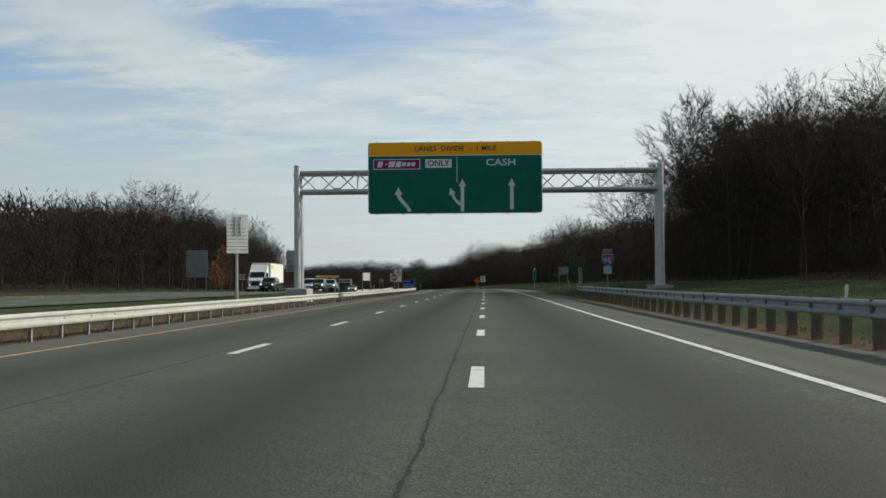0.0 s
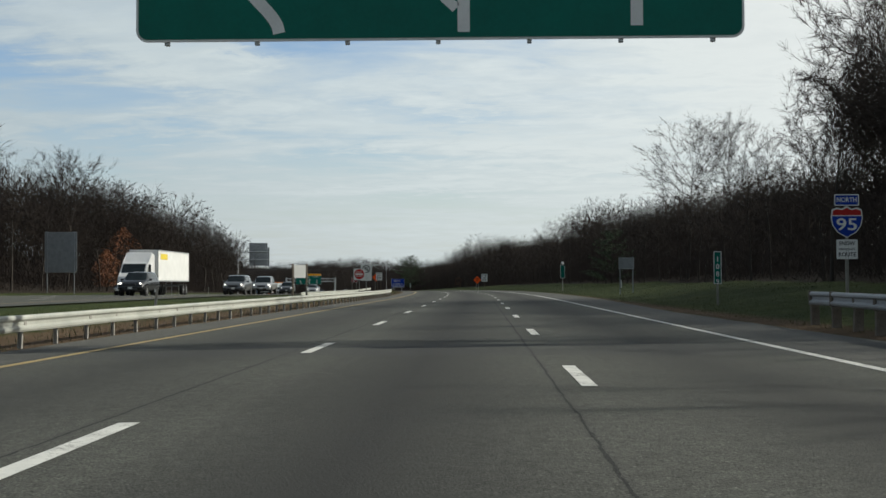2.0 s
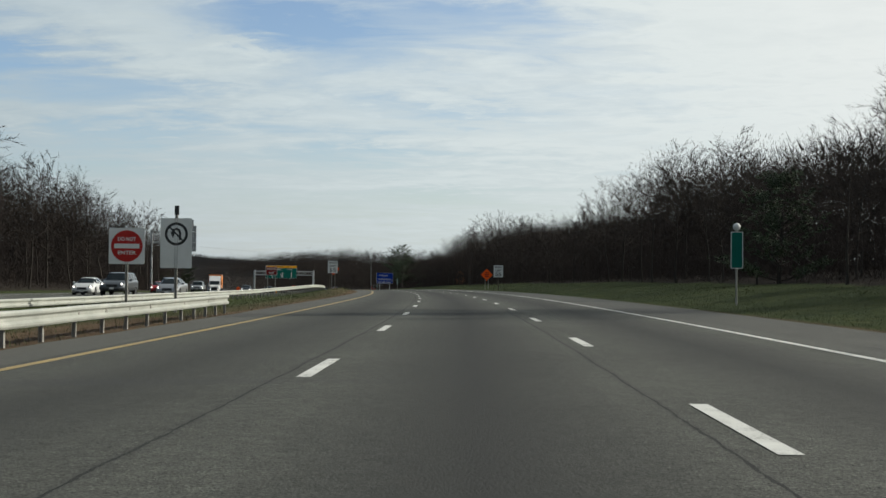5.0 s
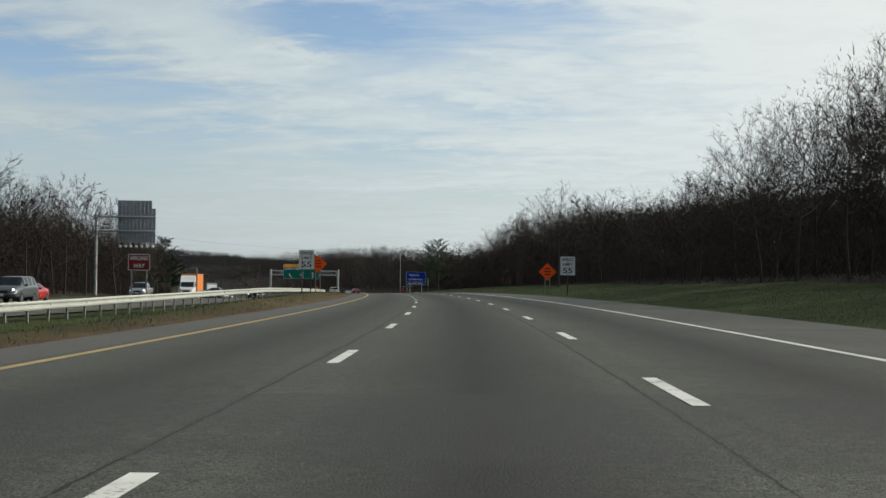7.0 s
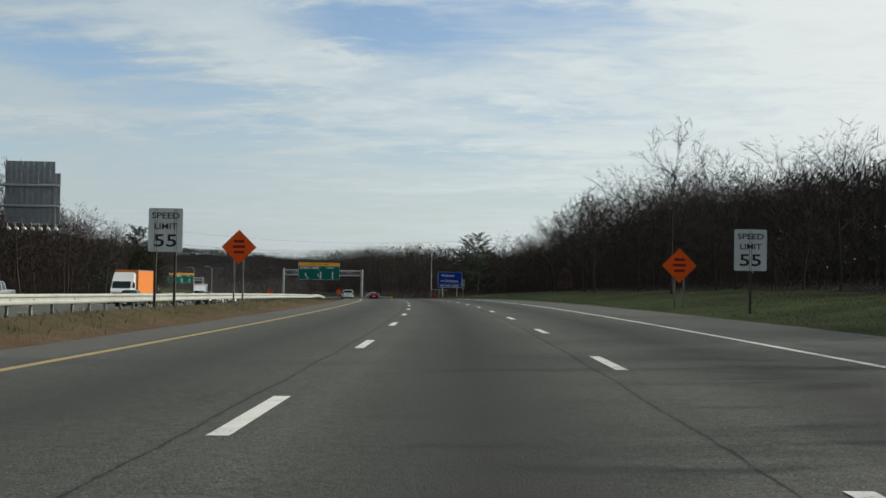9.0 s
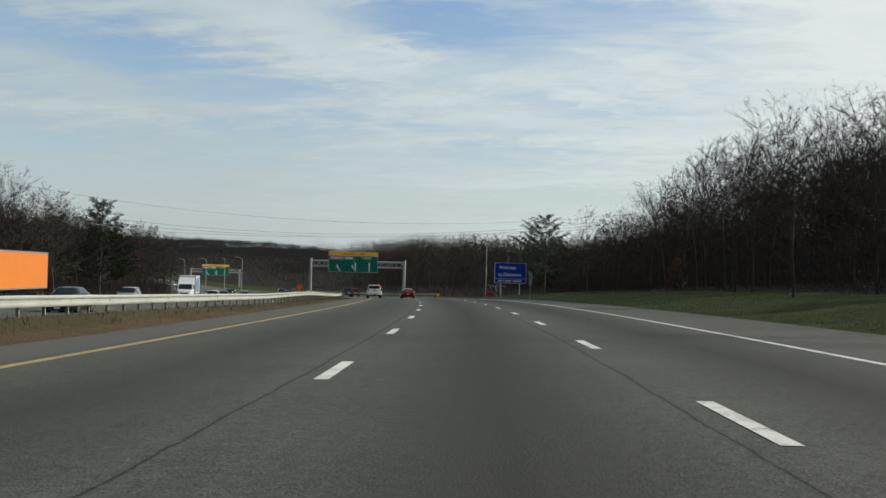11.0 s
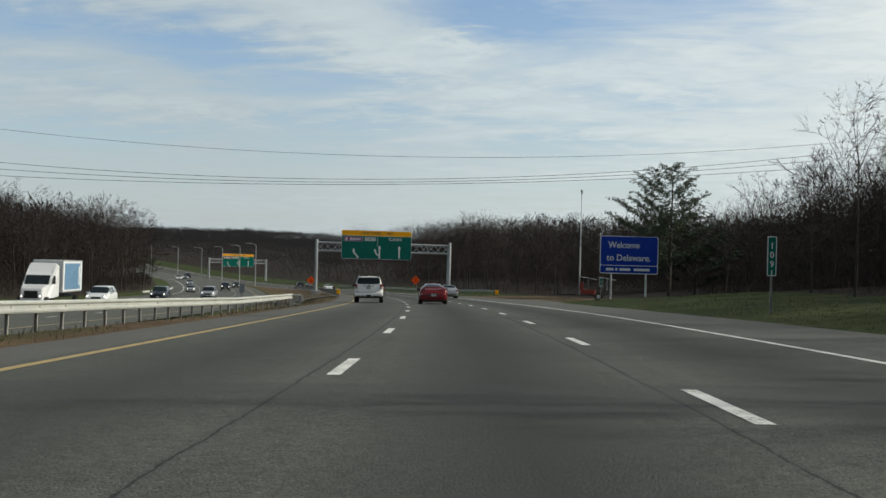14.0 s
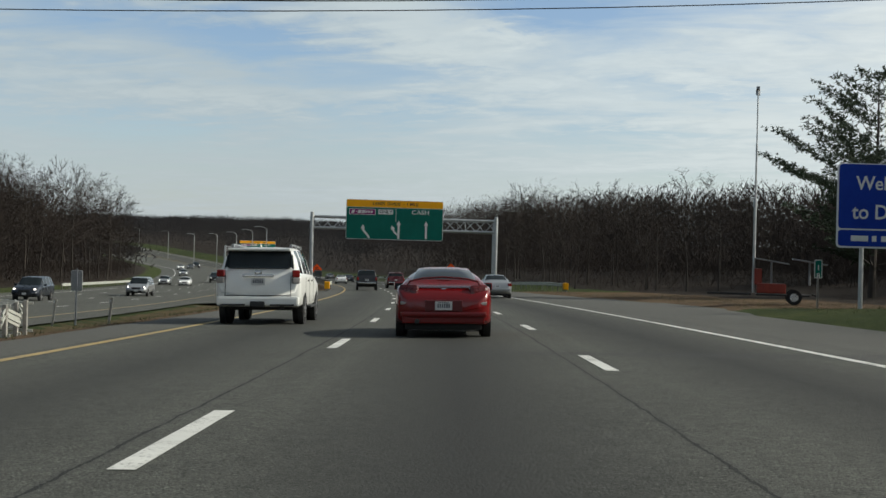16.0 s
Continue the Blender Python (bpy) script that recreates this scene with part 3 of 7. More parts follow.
def ground_z(s, u):
    z = float(np.interp(s, S_AT, LINE_Z) + np.clip(u + 2, -11, 9) * np.interp(s, S_AT, TILT)) - crown_drop(s, u)
    if u > 6.4:
        k = 1 - 0.75 * smooth(490, 520, s) * (1 - smooth(600, 700, s)) * (1 - smooth(20, 60, u))
        k *= 1 - 0.5 * smooth(100, 112, s) * (1 - smooth(440, 460, s)) * (1 - smooth(8, 14, u))
        z += k * float(np.interp(u, [r[0] for r in RIGHT_RISE], [r[1] for r in RIGHT_RISE]))
    elif u < -9:
        z += float(np.interp(u, [r[0] for r in LEFT_RISE], [r[1] for r in LEFT_RISE])) + opposite(s) * smooth(9.5, 17, -u)
    z += float(np.interp(s, (200, 255, 275, 300, 340, 390, 430, 480), (0, 0.15, 0.42, 0.55, 0.5, 0.26, 0.2, 0))) * smooth(9.3, 11.2, -u) * (1 - smooth(13.5, 17, -u))
    far = smooth(30, 120, abs(u + 10))
    x, y = plan(s, u)
    z += far * 2.5 * noise.noise((x / 90, y / 90, 3.1)) + smooth(9, 20, u) * 0.25 * noise.noise((x / 9, y / 9, 7.7))
    z += smooth(1150, 1600, s) * (12 * noise.noise((x / 300, 0.5, 1.7)) - 8)
    return z


def sheet(name, s_list, u_list, height, material, smooth_shade=True, parent=None):
    """A strip along the road; its map holds u and s. u_list may follow s."""
    verts, faces, uvs = [], [], []
    for s in s_list:
        for u in (u_list(s) if callable(u_list) else u_list):
            x, y = plan(s, u)
            verts.append((x, y, height(s, u)))
            uvs.append((u, s))
    n = len(verts) // len(s_list)
    for i in range(len(s_list) - 1):
        for j in range(n - 1):
            a = i * n + j
            faces.append((a, a + 1, a + n + 1, a + n))
    me = bpy.data.meshes.new(name)
    me.from_pydata(verts, [], faces)
    layer = me.uv_layers.new(name="map")
    idx = np.empty(len(me.loops), dtype=np.int32)
    me.loops.foreach_get("vertex_index", idx)
    layer.data.foreach_set("uv", np.array(uvs, dtype=np.float32)[idx].ravel())
    return link_mesh(name, me, material, parent, smooth_shade)


S_GROUND = [-600, -450, -350, -250, -200, -160, -130, -100, -80, -60] + list(range(-48, 700, 4)) + list(range(700, 1200, 12)) + list(range(1200, 2400, 50))
U_GROUND = [-700, -500, -350, -250, -180, -140, -110, -90, -75, -64, -56, -50, -46, -43, -40, -38.5, -38.2, -31, -26, -21, -18.7, -18.3, -16.5, -15, -14, -13, -12, -11, -10,
            -9.2, -8.6, -4, 0, 3, 5.3, 6.4, 7, 7.7, 8.5, 9.5, 10.5, 12, 13.5, 15, 17, 19, 22, 26, 30, 35, 42, 50, 60, 75, 95, 120, 160, 220, 300, 420, 560, 700]
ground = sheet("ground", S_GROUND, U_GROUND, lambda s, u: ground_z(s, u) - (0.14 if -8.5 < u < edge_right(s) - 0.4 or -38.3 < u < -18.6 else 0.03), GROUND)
tagged(ground, "rough winter grass verges, bare soil and woodland floor", "ground", kind="structure")


def pave_edges(s):
    e, w = edge_right(s), 0.15 * noise.noise((s / 3.0, 1.0, 2.0))
    return [-9.15 + w, -9.1 + w, -9.07 + w, -8.9 + w, -7.4, -5.5, -3.66, -1.8, 0, 1.8, 3.6, 5.0, e - 0.25 + w, e - 0.08 + w, e - 0.05 + w, e + w]


def pave_z(s, u):
    return road_z(s, u) - (0.15 if u < -9.12 + 0.15 * noise.noise((s / 3.0, 1.0, 2.0)) or u > edge_right(s) - 0.02 + 0.15 * noise.noise((s / 3.0, 1.0, 2.0)) else 0)


S_ROAD = list(range(-300, 700, 2)) + list(range(700, 1400, 8))
road = sheet("road", S_ROAD, pave_edges, pave_z, ASPHALT)
tagged(road, "worn grey asphalt carriageway with three lanes and paved shoulders", "road", kind="structure")
road_2 = sheet("road_opposite", S_ROAD, [-38.5, -35.3, -31.7, -28.1, -24.5, -20.8, -18.4], lambda s, u: road_z(s, u) + opposite(s) + 0.02, ASPHALT_FAR)
tagged(road_2, "grey asphalt carriageway of the oncoming traffic", "road", kind="structure")


def stripe(s0, s1, u, width, material, name, over=road_z, step=4.0, parent=None):
    n = max(1, int((s1 - s0) / step))
    s_list = [s0 + (s1 - s0) * i / n for i in range(n + 1)]
    return sheet(name, s_list, [u - width / 2, u + width / 2], lambda s, v: over(s, v) + 0.006, material, False, parent)


CYCLE, DASH = 12.192, 3.05
for k in range(-6, 90):
    shift = float(np.interp(k, (0, 1, 3, 5), (0, -0.28, -0.2, 0)))
    stripe(PHASE_R + k * CYCLE + shift, PHASE_R + k * CYCLE + DASH + shift, 0, 0.16, WHITE, "lane_dash", step=1.6, parent=road)
    stripe(PHASE_L + k * CYCLE * 0.9961, PHASE_L + k * CYCLE * 0.9961 + DASH, -3.66, 0.16, WHITE, "lane_dash", step=1.6, parent=road)
stripe(-200, 1200, 3.60, 0.16, WHITE, "edge_line", parent=road, step=2.0)
stripe(-200, 1200, -7.43, 0.17, YELLOW, "edge_line", parent=road, step=2.0)


def other_z(s, u):
    return road_z(s, u) + opposite(s) + 0.02


stripe(-200, 1200, -20.8, 0.16, YELLOW, "edge_line", other_z, parent=road_2, step=4.0)
stripe(-200, 1200, -35.3, 0.16, WHITE, "edge_line", other_z, parent=road_2, step=4.0)
for k in range(0, 60):
    for lane in (-24.5, -28.1, -31.7):
        stripe(20 + k * CYCLE, 20 + k * CYCLE + DASH, lane, 0.16, WHITE, "lane_dash", other_z, 3.1, road_2)
# the paved crossover between the carriageways
cross = sheet("pavement", [560, 563, 567, 571, 574], [-18.5, -15, -12, -10, -9.0], lambda s, u: max(ground_z(s, u), road_z(s, u) + opposite(s) * smooth(9.5, 17, -u)) + 0.03, ASPHALT_FAR)
tagged(cross, "short asphalt crossover through the grass median", "pavement", kind="structure")

# ---------------------------------------------------------------- guard rails
W_BEAM = [(0.00, 0.155), (0.035, 0.15), (0.055, 0.115), (0.055, 0.075), (0.0, 0.03), (0.0, -0.03), (0.055, -0.075), (0.055, -0.115), (0.035, -0.15), (0.0, -0.155)]


def run_of(s0, s1, step):
    n = max(1, round((s1 - s0) / step))
    return [s0 + (s1 - s0) * i / n for i in range(n + 1)]


def guard_rail(label, s0, s1, line, side, beam_mat, post_mat, wooden, height=0.62, spacing=1.905, over=None):
    """side: +1 when the road lies to the rail's right."""
    base = plan(s0, line(s0))
    z_at = over or (lambda s, u: ground_z(s, u))
    origin = Vector((*base, z_at(s0, line(s0))))
    rail = thing("guard_rail", Matrix.Translation(origin), label, "guard rail", "guard rails along the motorway")
    section = W_BEAM + [(x - 0.008, z) for x, z in reversed(W_BEAM)]
    verts, faces = [], []
    stations_ = run_of(s0, s1, spacing)
    for s in stations_:
        u = line(s)
        h = heading(s)
        c = Vector((*plan(s, u), z_at(s, u) + height + 0.012 * noise.noise((s / 4, side, 0)))) - origin
        out = Vector((math.cos(h), math.sin(h), 0)) * side
        verts += [tuple(c + out * (0.09 + x) + Vector((0, 0, z))) for x, z in section]
    n = len(section)
    for i in range(len(stations_) - 1):
        faces += [(i * n + j, i * n + (j + 1) % n, (i + 1) * n + (j + 1) % n, (i + 1) * n + j) for j in range(n)]
    me = bpy.data.meshes.new("beam")
    me.from_pydata(verts, [], faces)
    link_mesh("beam", me, beam_mat, rail)
    bm = bmesh.new()
    if wooden:
        box(bm, 0, 0, (height + 0.13) / 2 - 0.1, 0.19, 0.15, height + 0.33, 0.012)
        box(bm, side * 0.09 - side * 0.03, 0, height, 0.14, 0.14, 0.34, 0.008)
    else:
        for x, sx, sy in ((0, 0.07, 0.008), (0.035, 0.008, 0.07), (-0.035, 0.008, 0.07)):
            box(bm, x, 0, (height - 0.3) / 2, sx, sy, height + 0.5)
        box(bm, side * 0.045, 0, height, 0.09, 0.12, 0.3, 0.006)
    first = None
    for s in stations_:
        u = line(s)
        p = Vector((*plan(s, u), z_at(s, u))) - origin
        m = Matrix.Translation(p) @ pose(0, 0, 0, random.uniform(-1.5, 1.5), random.uniform(-2, 2), math.degrees(heading(s)) + random.uniform(-3, 3))
        if first is None:
            first = part("post", bm, post_mat, rail)
            first.matrix_basis = m
        else:
            shared("post", first.data, rail, m)
    return rail


def left_line(s):
    return float(np.interp(s, (-60, 150, 190, 198), (-9.6, -9.55, -9.6, -9.8)))


def median_line(s):
    return float(np.interp(s, (188, 255, 281, 300, 395, 436, 466, 487), (-18.2, -16.6, -15.2, -14.2, -12.6, -12.6, -11.6, -10.8)))


def median_base(s, u):
    """The rail stands on the slope behind the median's mound."""
    return road_z(s, u) - 0.55 + float(np.interp(s, (188, 255, 266, 288, 302, 350, 398, 430, 468, 487), (0.1, 0.20, 0.31, 0.50, 0.61, 0.48, 0.33, 0.45, 0.32, 0.45)))


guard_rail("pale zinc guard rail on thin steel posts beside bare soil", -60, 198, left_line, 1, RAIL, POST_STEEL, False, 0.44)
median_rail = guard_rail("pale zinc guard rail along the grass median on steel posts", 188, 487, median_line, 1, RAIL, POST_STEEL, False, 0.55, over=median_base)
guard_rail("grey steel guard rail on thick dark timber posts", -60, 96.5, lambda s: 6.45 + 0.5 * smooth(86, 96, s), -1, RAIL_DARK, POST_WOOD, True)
guard_rail("pale zinc guard rail beyond the median crossover", 575, 720, lambda s: -8.9, 1, RAIL, POST_STEEL, False)
guard_rail("pale zinc guard rail along the far shoulder", 583, 760, lambda s: 8.2 + 5.2 * (1 - smooth(576, 628, s)), -1, RAIL, POST_STEEL, False)
guard_rail("pale zinc guard rail beside the oncoming carriageway", 602, 680, lambda s: -37.4, 1, RAIL, POST_STEEL, False)

# the crushed end of the median rail
m = station(491.5, -10.8, 0, 8, ground_z(491.5, -10.8)) @ Matrix.Diagonal((0.82, 0.9, 0.82, 1))
end = thing("rail_terminal", m, "crushed and twisted zinc guard rail end with an open frame", "guard rail end")
for y in (-1.1, 0.1, 1.2):
    for x in (-0.33, 0.33):
        bm = bmesh.new()
        box(bm, x, y, 0.38, 0.10, 0.14, 0.95, 0.012, Matrix.Rotation(radians(5 * math.sin(y * 5 + x)), 4, "X"))
        part("frame_post", bm, POST_STEEL, end)
    for z in (0.10, 0.80):
        bm = bmesh.new()
        box(bm, 0.02, y, z, 0.86 if y < 1 else 1.0, 0.05, 0.07, 0.006, Matrix.Rotation(radians(4 * math.sin(z * 9 + y)), 4, "Y"))
        part("cross_bar", bm, RAIL, end, "pale bent zinc bar")
for i, (x, y, z, w, l, tx, tz) in enumerate(((0.36, -1.5, 0.56, 0.03, 0.9, 6, 8), (0.40, -0.6, 0.50, 0.03, 0.8, -14, -10), (0.30, 0.3, 0.62, 0.03, 0.7, 20, 25), (0.1, 0.8, 0.45, 0.03, 0.6, -30, 60))):
    bm = bmesh.new()
    for k in range(4):
        box(bm, x + 0.03 * (k % 2), y, z - 0.12 + 0.08 * k, w, l, 0.075, 0.006, Matrix.Rotation(radians(tz), 4, "Z") @ Matrix.Rotation(radians(tx), 4, "X"))
    part("bent_sheet", bm, RAIL, end, "crumpled pale zinc sheet")

for s, u in ((574.5, -8.9), (582.4, 13.3)):
    t_ = thing("rail_end_marker", station(s, u, 0, 0, ground_z(s, u)), "yellow impact cushion on the guard rail's end", "rail end", "yellow rail ends")
    bm = bmesh.new()
    box(bm, 0, 0, 0.5, 0.45, 0.7, 0.62, 0.06)
    part("cushion", bm, S_ORANGE, t_)
    bm = bmesh.new()
    box(bm, 0, 0, 0.1, 0.2, 0.3, 0.3)
    part("foot", bm, POST_STEEL, t_)


# ---------------------------------------------------------------- sign gantries
def plate(name, w, h, material, parent, x, y, z, r=0.12, depth=0.012, label=""):
    bm = bmesh.new()
    outline(bm, rounded(w, h, r, x, z), depth, Matrix.Translation((0, y, 0)))
    return part(name, bm, material, parent, label)


def arrow(bm, points, width, y, head=0.42):
    """A bent arrow from a row of points in x and z."""
    left, right = [], []
    for i, (x, z) in enumerate(points):
        ax, az = points[max(0, i - 1)]
        bx, bz = points[min(len(points) - 1, i + 1)]
        d = Vector((bx - ax, bz - az)).normalized()
        left.append((x - d.y * width / 2, z + d.x * width / 2))
        right.append((x + d.y * width / 2, z - d.x * width / 2))
    for i in range(len(points) - 1):
        f = [bm.verts.new((p[0], y, p[1])) for p in (right[i], right[i + 1], left[i + 1], left[i])]
        bm.faces.new(f)
    x, z = points[-1]
    px, pz = points[-2]
    d = Vector((x - px, z - pz)).normalized()
    n = Vector((-d.y, d.x))
    tip = [Vector((x, z)) - n * head * 0.62 - d * 0.10, Vector((x, z)) + d * head, Vector((x, z)) + n * head * 0.62 - d * 0.10]
    bm.faces.new([bm.verts.new((p.x, y, p.y)) for p in tip])


def swerve(x0, z0, x1, z1, n=9):
    return [(x0 + (x1 - x0) * smooth(0, 1, i / (n - 1)), z0 + (z1 - z0) * i / (n - 1)) for i in range(n)]


def big_sign(parent, x, z, w, h, y):
    """Green lane sign with an amber head; x is its middle, z its bottom edge."""
    sign = new("lane_sign")
    sign.parent = parent
    sign.matrix_basis = Matrix.Translation((x, y, z))
    tagged(sign, "green lane-division sign with an amber top band")
    plate("border", w, h, S_WHITE, sign, 0, 0.0, h / 2, 0.22, 0.05)
    head, k = h * 0.185, w / 12.0
    plate("green_panel", w - 0.1, h - head - 0.09, S_GREEN, sign, 0, -0.03, (h - head) / 2, 0.18, 0.014)
    plate("amber_band", w - 0.1, head - 0.05, S_ORANGE, sign, 0, -0.03, h - head / 2 - 0.02, 0.16, 0.014)
    lettering("LANES  DIVIDE  -  1 MILE", 0.50, S_BLACK, sign, 0.05, -0.042, h - head * 0.52, 5.6 * k)
    plate("toll_badge", 3.25 * k, 0.72 * k, S_WHITE, sign, -w * 0.334, -0.038, h * 0.693, 0.04, 0.012)
    plate("badge_field", 3.13 * k, 0.62 * k, S_PURPLE, sign, -w * 0.334, -0.046, h * 0.693, 0.03, 0.012)
    lean = Matrix.Translation((-w * 0.334, -0.055, h * 0.693)) @ Matrix(((k, 0, 0.25, 0), (0, 1, 0, 0), (0, 0, k, 0), (0, 0, 0, 1)))
    for bx, bw, bh in ((-1.15, 0.34, 0.4), (-0.72, 0.14, 0.1), (-0.35, 0.42, 0.4), (0.12, 0.36, 0.4), (0.50, 0.26, 0.27), (0.83, 0.24, 0.27), (1.15, 0.24, 0.27)):
        bm = bmesh.new()
        outline(bm, rounded(bw, bh, 0.03, bx, 0), 0.008, lean)
        part("badge_shape", bm, S_WHITE, sign)
    plate("only_plate", 1.82 * k, 0.60 * k, S_WHITE, sign, -w * 0.094, -0.038, h * 0.70, 0.04, 0.012)
    lettering("ONLY", 0.56, S_BLACK, sign, -w * 0.094, -0.048, h * 0.70, 1.5)
    lettering("CASH", 0.66, S_WHITE, sign, w * 0.264, -0.042, h * 0.705, 2.0)
    bm = bmesh.new()
    box(bm, w * 0.012, -0.04, h * 0.62, 0.045, 0.012, h * 0.36)
    part("divider", bm, S_WHITE, sign)
    bm = bmesh.new()
    arrow(bm, swerve(-w * 0.262, h * 0.03, -w * 0.325, h * 0.27) + [(-w * 0.325, h * 0.29)], 0.24, -0.041)
    part("arrow", bm, S_WHITE, sign)
    bm = bmesh.new()
    arrow(bm, [(w * 0.042, h * 0.03), (w * 0.042, h * 0.2), (w * 0.042, h * 0.40)], 0.24, -0.041)
    part("arrow", bm, S_WHITE, sign)
    bm = bmesh.new()
    arrow(bm, [(w * 0.030, h * 0.125), (w * 0.012, h * 0.165), (-w * 0.006, h * 0.215), (-w * 0.018, h * 0.29)], 0.2, -0.041, 0.38)
    part("arrow", bm, S_WHITE, sign)
    bm = bmesh.new()
    arrow(bm, [(w * 0.325, h * 0.05), (w * 0.325, h * 0.2), (w * 0.325, h * 0.40)], 0.24, -0.041)
    part("arrow", bm, S_WHITE, sign)
    for i in range(7):
        bm = bmesh.new()
        box(bm, -w / 2 + 0.6 + i * (w - 1.2) / 6, 0.09, h / 2, 0.09, 0.12, h + 0.12, 0.01)
        part("stiffener", bm, STEEL, sign)
    return sign


def gantry(s, u_left, u_right, base_left, base_right, top, sign_u, sign_w, sign_h, sign_z, label):
    """Two pairs of steel posts, a box truss of tubes, and the sign; local x runs to the right."""
    z0 = road_z(s, 0)
    g = thing("sign_gantry", station(s, 0), label, "sign gantry", "overhead sign gantries")
    truss_z = (top - 1.55, top - 0.25)
    for u, zb in ((u_left, base_left), (u_right, base_right)):
        inner = 0.0
        for y in (-0.75, 0.75):
            bm = bmesh.new()
            tube(bm, (u, y, zb), (u, y, top + (0.2 if y < 0 else -0.3)), 0.235, 0.215, 16)
            tube(bm, (u, y, top + (0.2 if y < 0 else -0.3)), (u, y, top + (0.25 if y < 0 else -0.25)), 0.24, 0.2, 16)
            box(bm, u, y, zb + 0.03, 0.7, 0.7, 0.06, 0.01)
            part("post", bm, STEEL, g, smooth_shade=False)
        bm = bmesh.new()
        for za, zb2, ya in ((zb + 1.0, zb + 1.0, 0), (zb + 3.0, zb + 3.0, 0), (zb + 5.8, zb + 5.8, 0)):
            tube(bm, (u, -0.75, za), (u, 0.75, zb2), 0.07, sides=8)
        tube(bm, (u, -0.7, zb + 3.0), (u, 0.7, zb + 5.8), 0.065, sides=8)
        tube(bm, (u, 0.7, zb + 0.9), (u, -0.7, zb + 3.0), 0.065, sides=8)
        part("post_bracing", bm, STEEL, g)
        bm = bmesh.new()
        ground_here = ground_z(s, u) - z0
        box(bm, u, 0, (ground_here - 0.3 + zb) / 2, 1.5, 3.0, zb - ground_here + 0.3, 0.04)
        part("footing", bm, CONCRETE, g, "grey concrete footing")
    for y in (-0.62, 0.62):
        for z in truss_z:
            bm = bmesh.new()
            tube(bm, (u_left, y, z), (u_right, y, z), 0.155, sides=12)
            part("chord", bm, STEEL, g)
    n = 18
    step = (u_right - u_left) / n
    for face in (-0.62, 0.62):
        for i in range(n):
            x0, x1 = u_left + i * step, u_left + (i + 1) * step
            za, zb = truss_z if (i % 2) == (face > 0) else truss_z[::-1]
            bm = bmesh.new()
            tube(bm, (x0, face, za), (x1, face, zb), 0.045, sides=6)
            part("diagonal", bm, STEEL, g)
    for i in range(0, n + 1, 2):
        x = u_left + i * step
        for z in truss_z:
            bm = bmesh.new()
            box(bm, x, -0.62, z + (0.16 if z == truss_z[0] else -0.16), 0.55, 0.05, 0.18)
            part("gusset", bm, STEEL, g)
            bm = bmesh.new()
            tube(bm, (x, -0.62, z), (x, 0.62, z), 0.04, sides=6)
            part("strut", bm, STEEL, g)
    for i in range(3, n - 2, 4):
        x = u_left + i * step
        for y in (-0.62, 0.62):
            bm = bmesh.new()
            tube(bm, (x, -0.62, truss_z[0]), (x, y, truss_z[1]), 0.035, sides=6)
            part("strut", bm, STEEL, g)
    big_sign(g, sign_u, sign_z, sign_w, sign_h, -0.95)
    return g


gantry(91.7, -12.85, 12.2, 0.72, 0.80, 9.0, -1.9, 12.0, 4.95, 5.82, "galvanised tube gantry over three lanes with a green sign")
gantry(612, -11.2, 10.3, 0.3, 0.5, 8.3, -1.65, 11.3, 4.6, 5.55, "galvanised tube gantry over three lanes with a green sign")
gantry(905, -11.2, 11.2, 0.3, 0.5, 8.9, -0.1, 12.4, 4.95, 5.9, "galvanised tube gantry over three lanes with a green sign")


# ---------------------------------------------------------------- roadside signs
def standing(name, s, u, label, category, yaw=0.0, group=""):
    return thing(name, station(s, u, 0, yaw, ground_z(s, u)), label, category, group)


def posts_for(t_, xs, top, size=0.06, material=None, round_=False, y=0.05):
    for x in xs:
        bm = bmesh.new()
        if round_:
            tube(bm, (x, y, -0.3), (x, y, top), size / 2, sides=10)
        else:
            for dx, sx, sy in ((0, size, 0.012), (-size / 2, 0.012, size * 0.8), (size / 2, 0.012, size * 0.8)):
                box(bm, x + dx, y + (0.0 if dx == 0 else -size * 0.4), (top - 0.3) / 2, sx, sy, top + 0.3)
        part("post", bm, material or POST_STEEL, t_)


def sign_face(t_, w, h, z, material, rim=None, r=0.06, y=0.0, name="panel", x=0.0):
    """A sheet with bare back, its face towards -y; z is its middle."""
    bm = bmesh.new()
    outline(bm, rounded(w, h, r, x, z), 0.01, Matrix.Translation((0, y, 0)))
    p = part(name, bm, rim or material, t_)
    bm = bmesh.new()
    outline(bm, rounded(w - 0.03, h - 0.03, r, x, z), 0.004, Matrix.Translation((0, y + 0.009, 0)))
    part("back_sheet", bm, S_BACK, p, "bare aluminium back")
    if rim:
        bm = bmesh.new()
        outline(bm, rounded(w - 0.06, h - 0.06, r * 0.8, x, z), 0.004, Matrix.Translation((0, y - 0.009, 0)))
        part("field", bm, material, p)
    return p


# route shield with its plates
t_ = standing("route_sign", 103.4, 9.75, "blue and red route shield over a white plate on one post", "road sign")
g0 = 0.2
posts_for(t_, (0,), 3.2, 0.07)
bm = bmesh.new()


def shield(scale):
    pts = [(-0.44, 0.36), (-0.30, 0.42), (-0.15, 0.38), (0, 0.46), (0.15, 0.38), (0.30, 0.42), (0.44, 0.36), (0.47, 0.12), (0.42, -0.12), (0.28, -0.32), (0, -0.48), (-0.28, -0.32), (-0.42, -0.12), (-0.47, 0.12)]
    return [(x * scale, z * scale + 2.5) for x, z in pts]


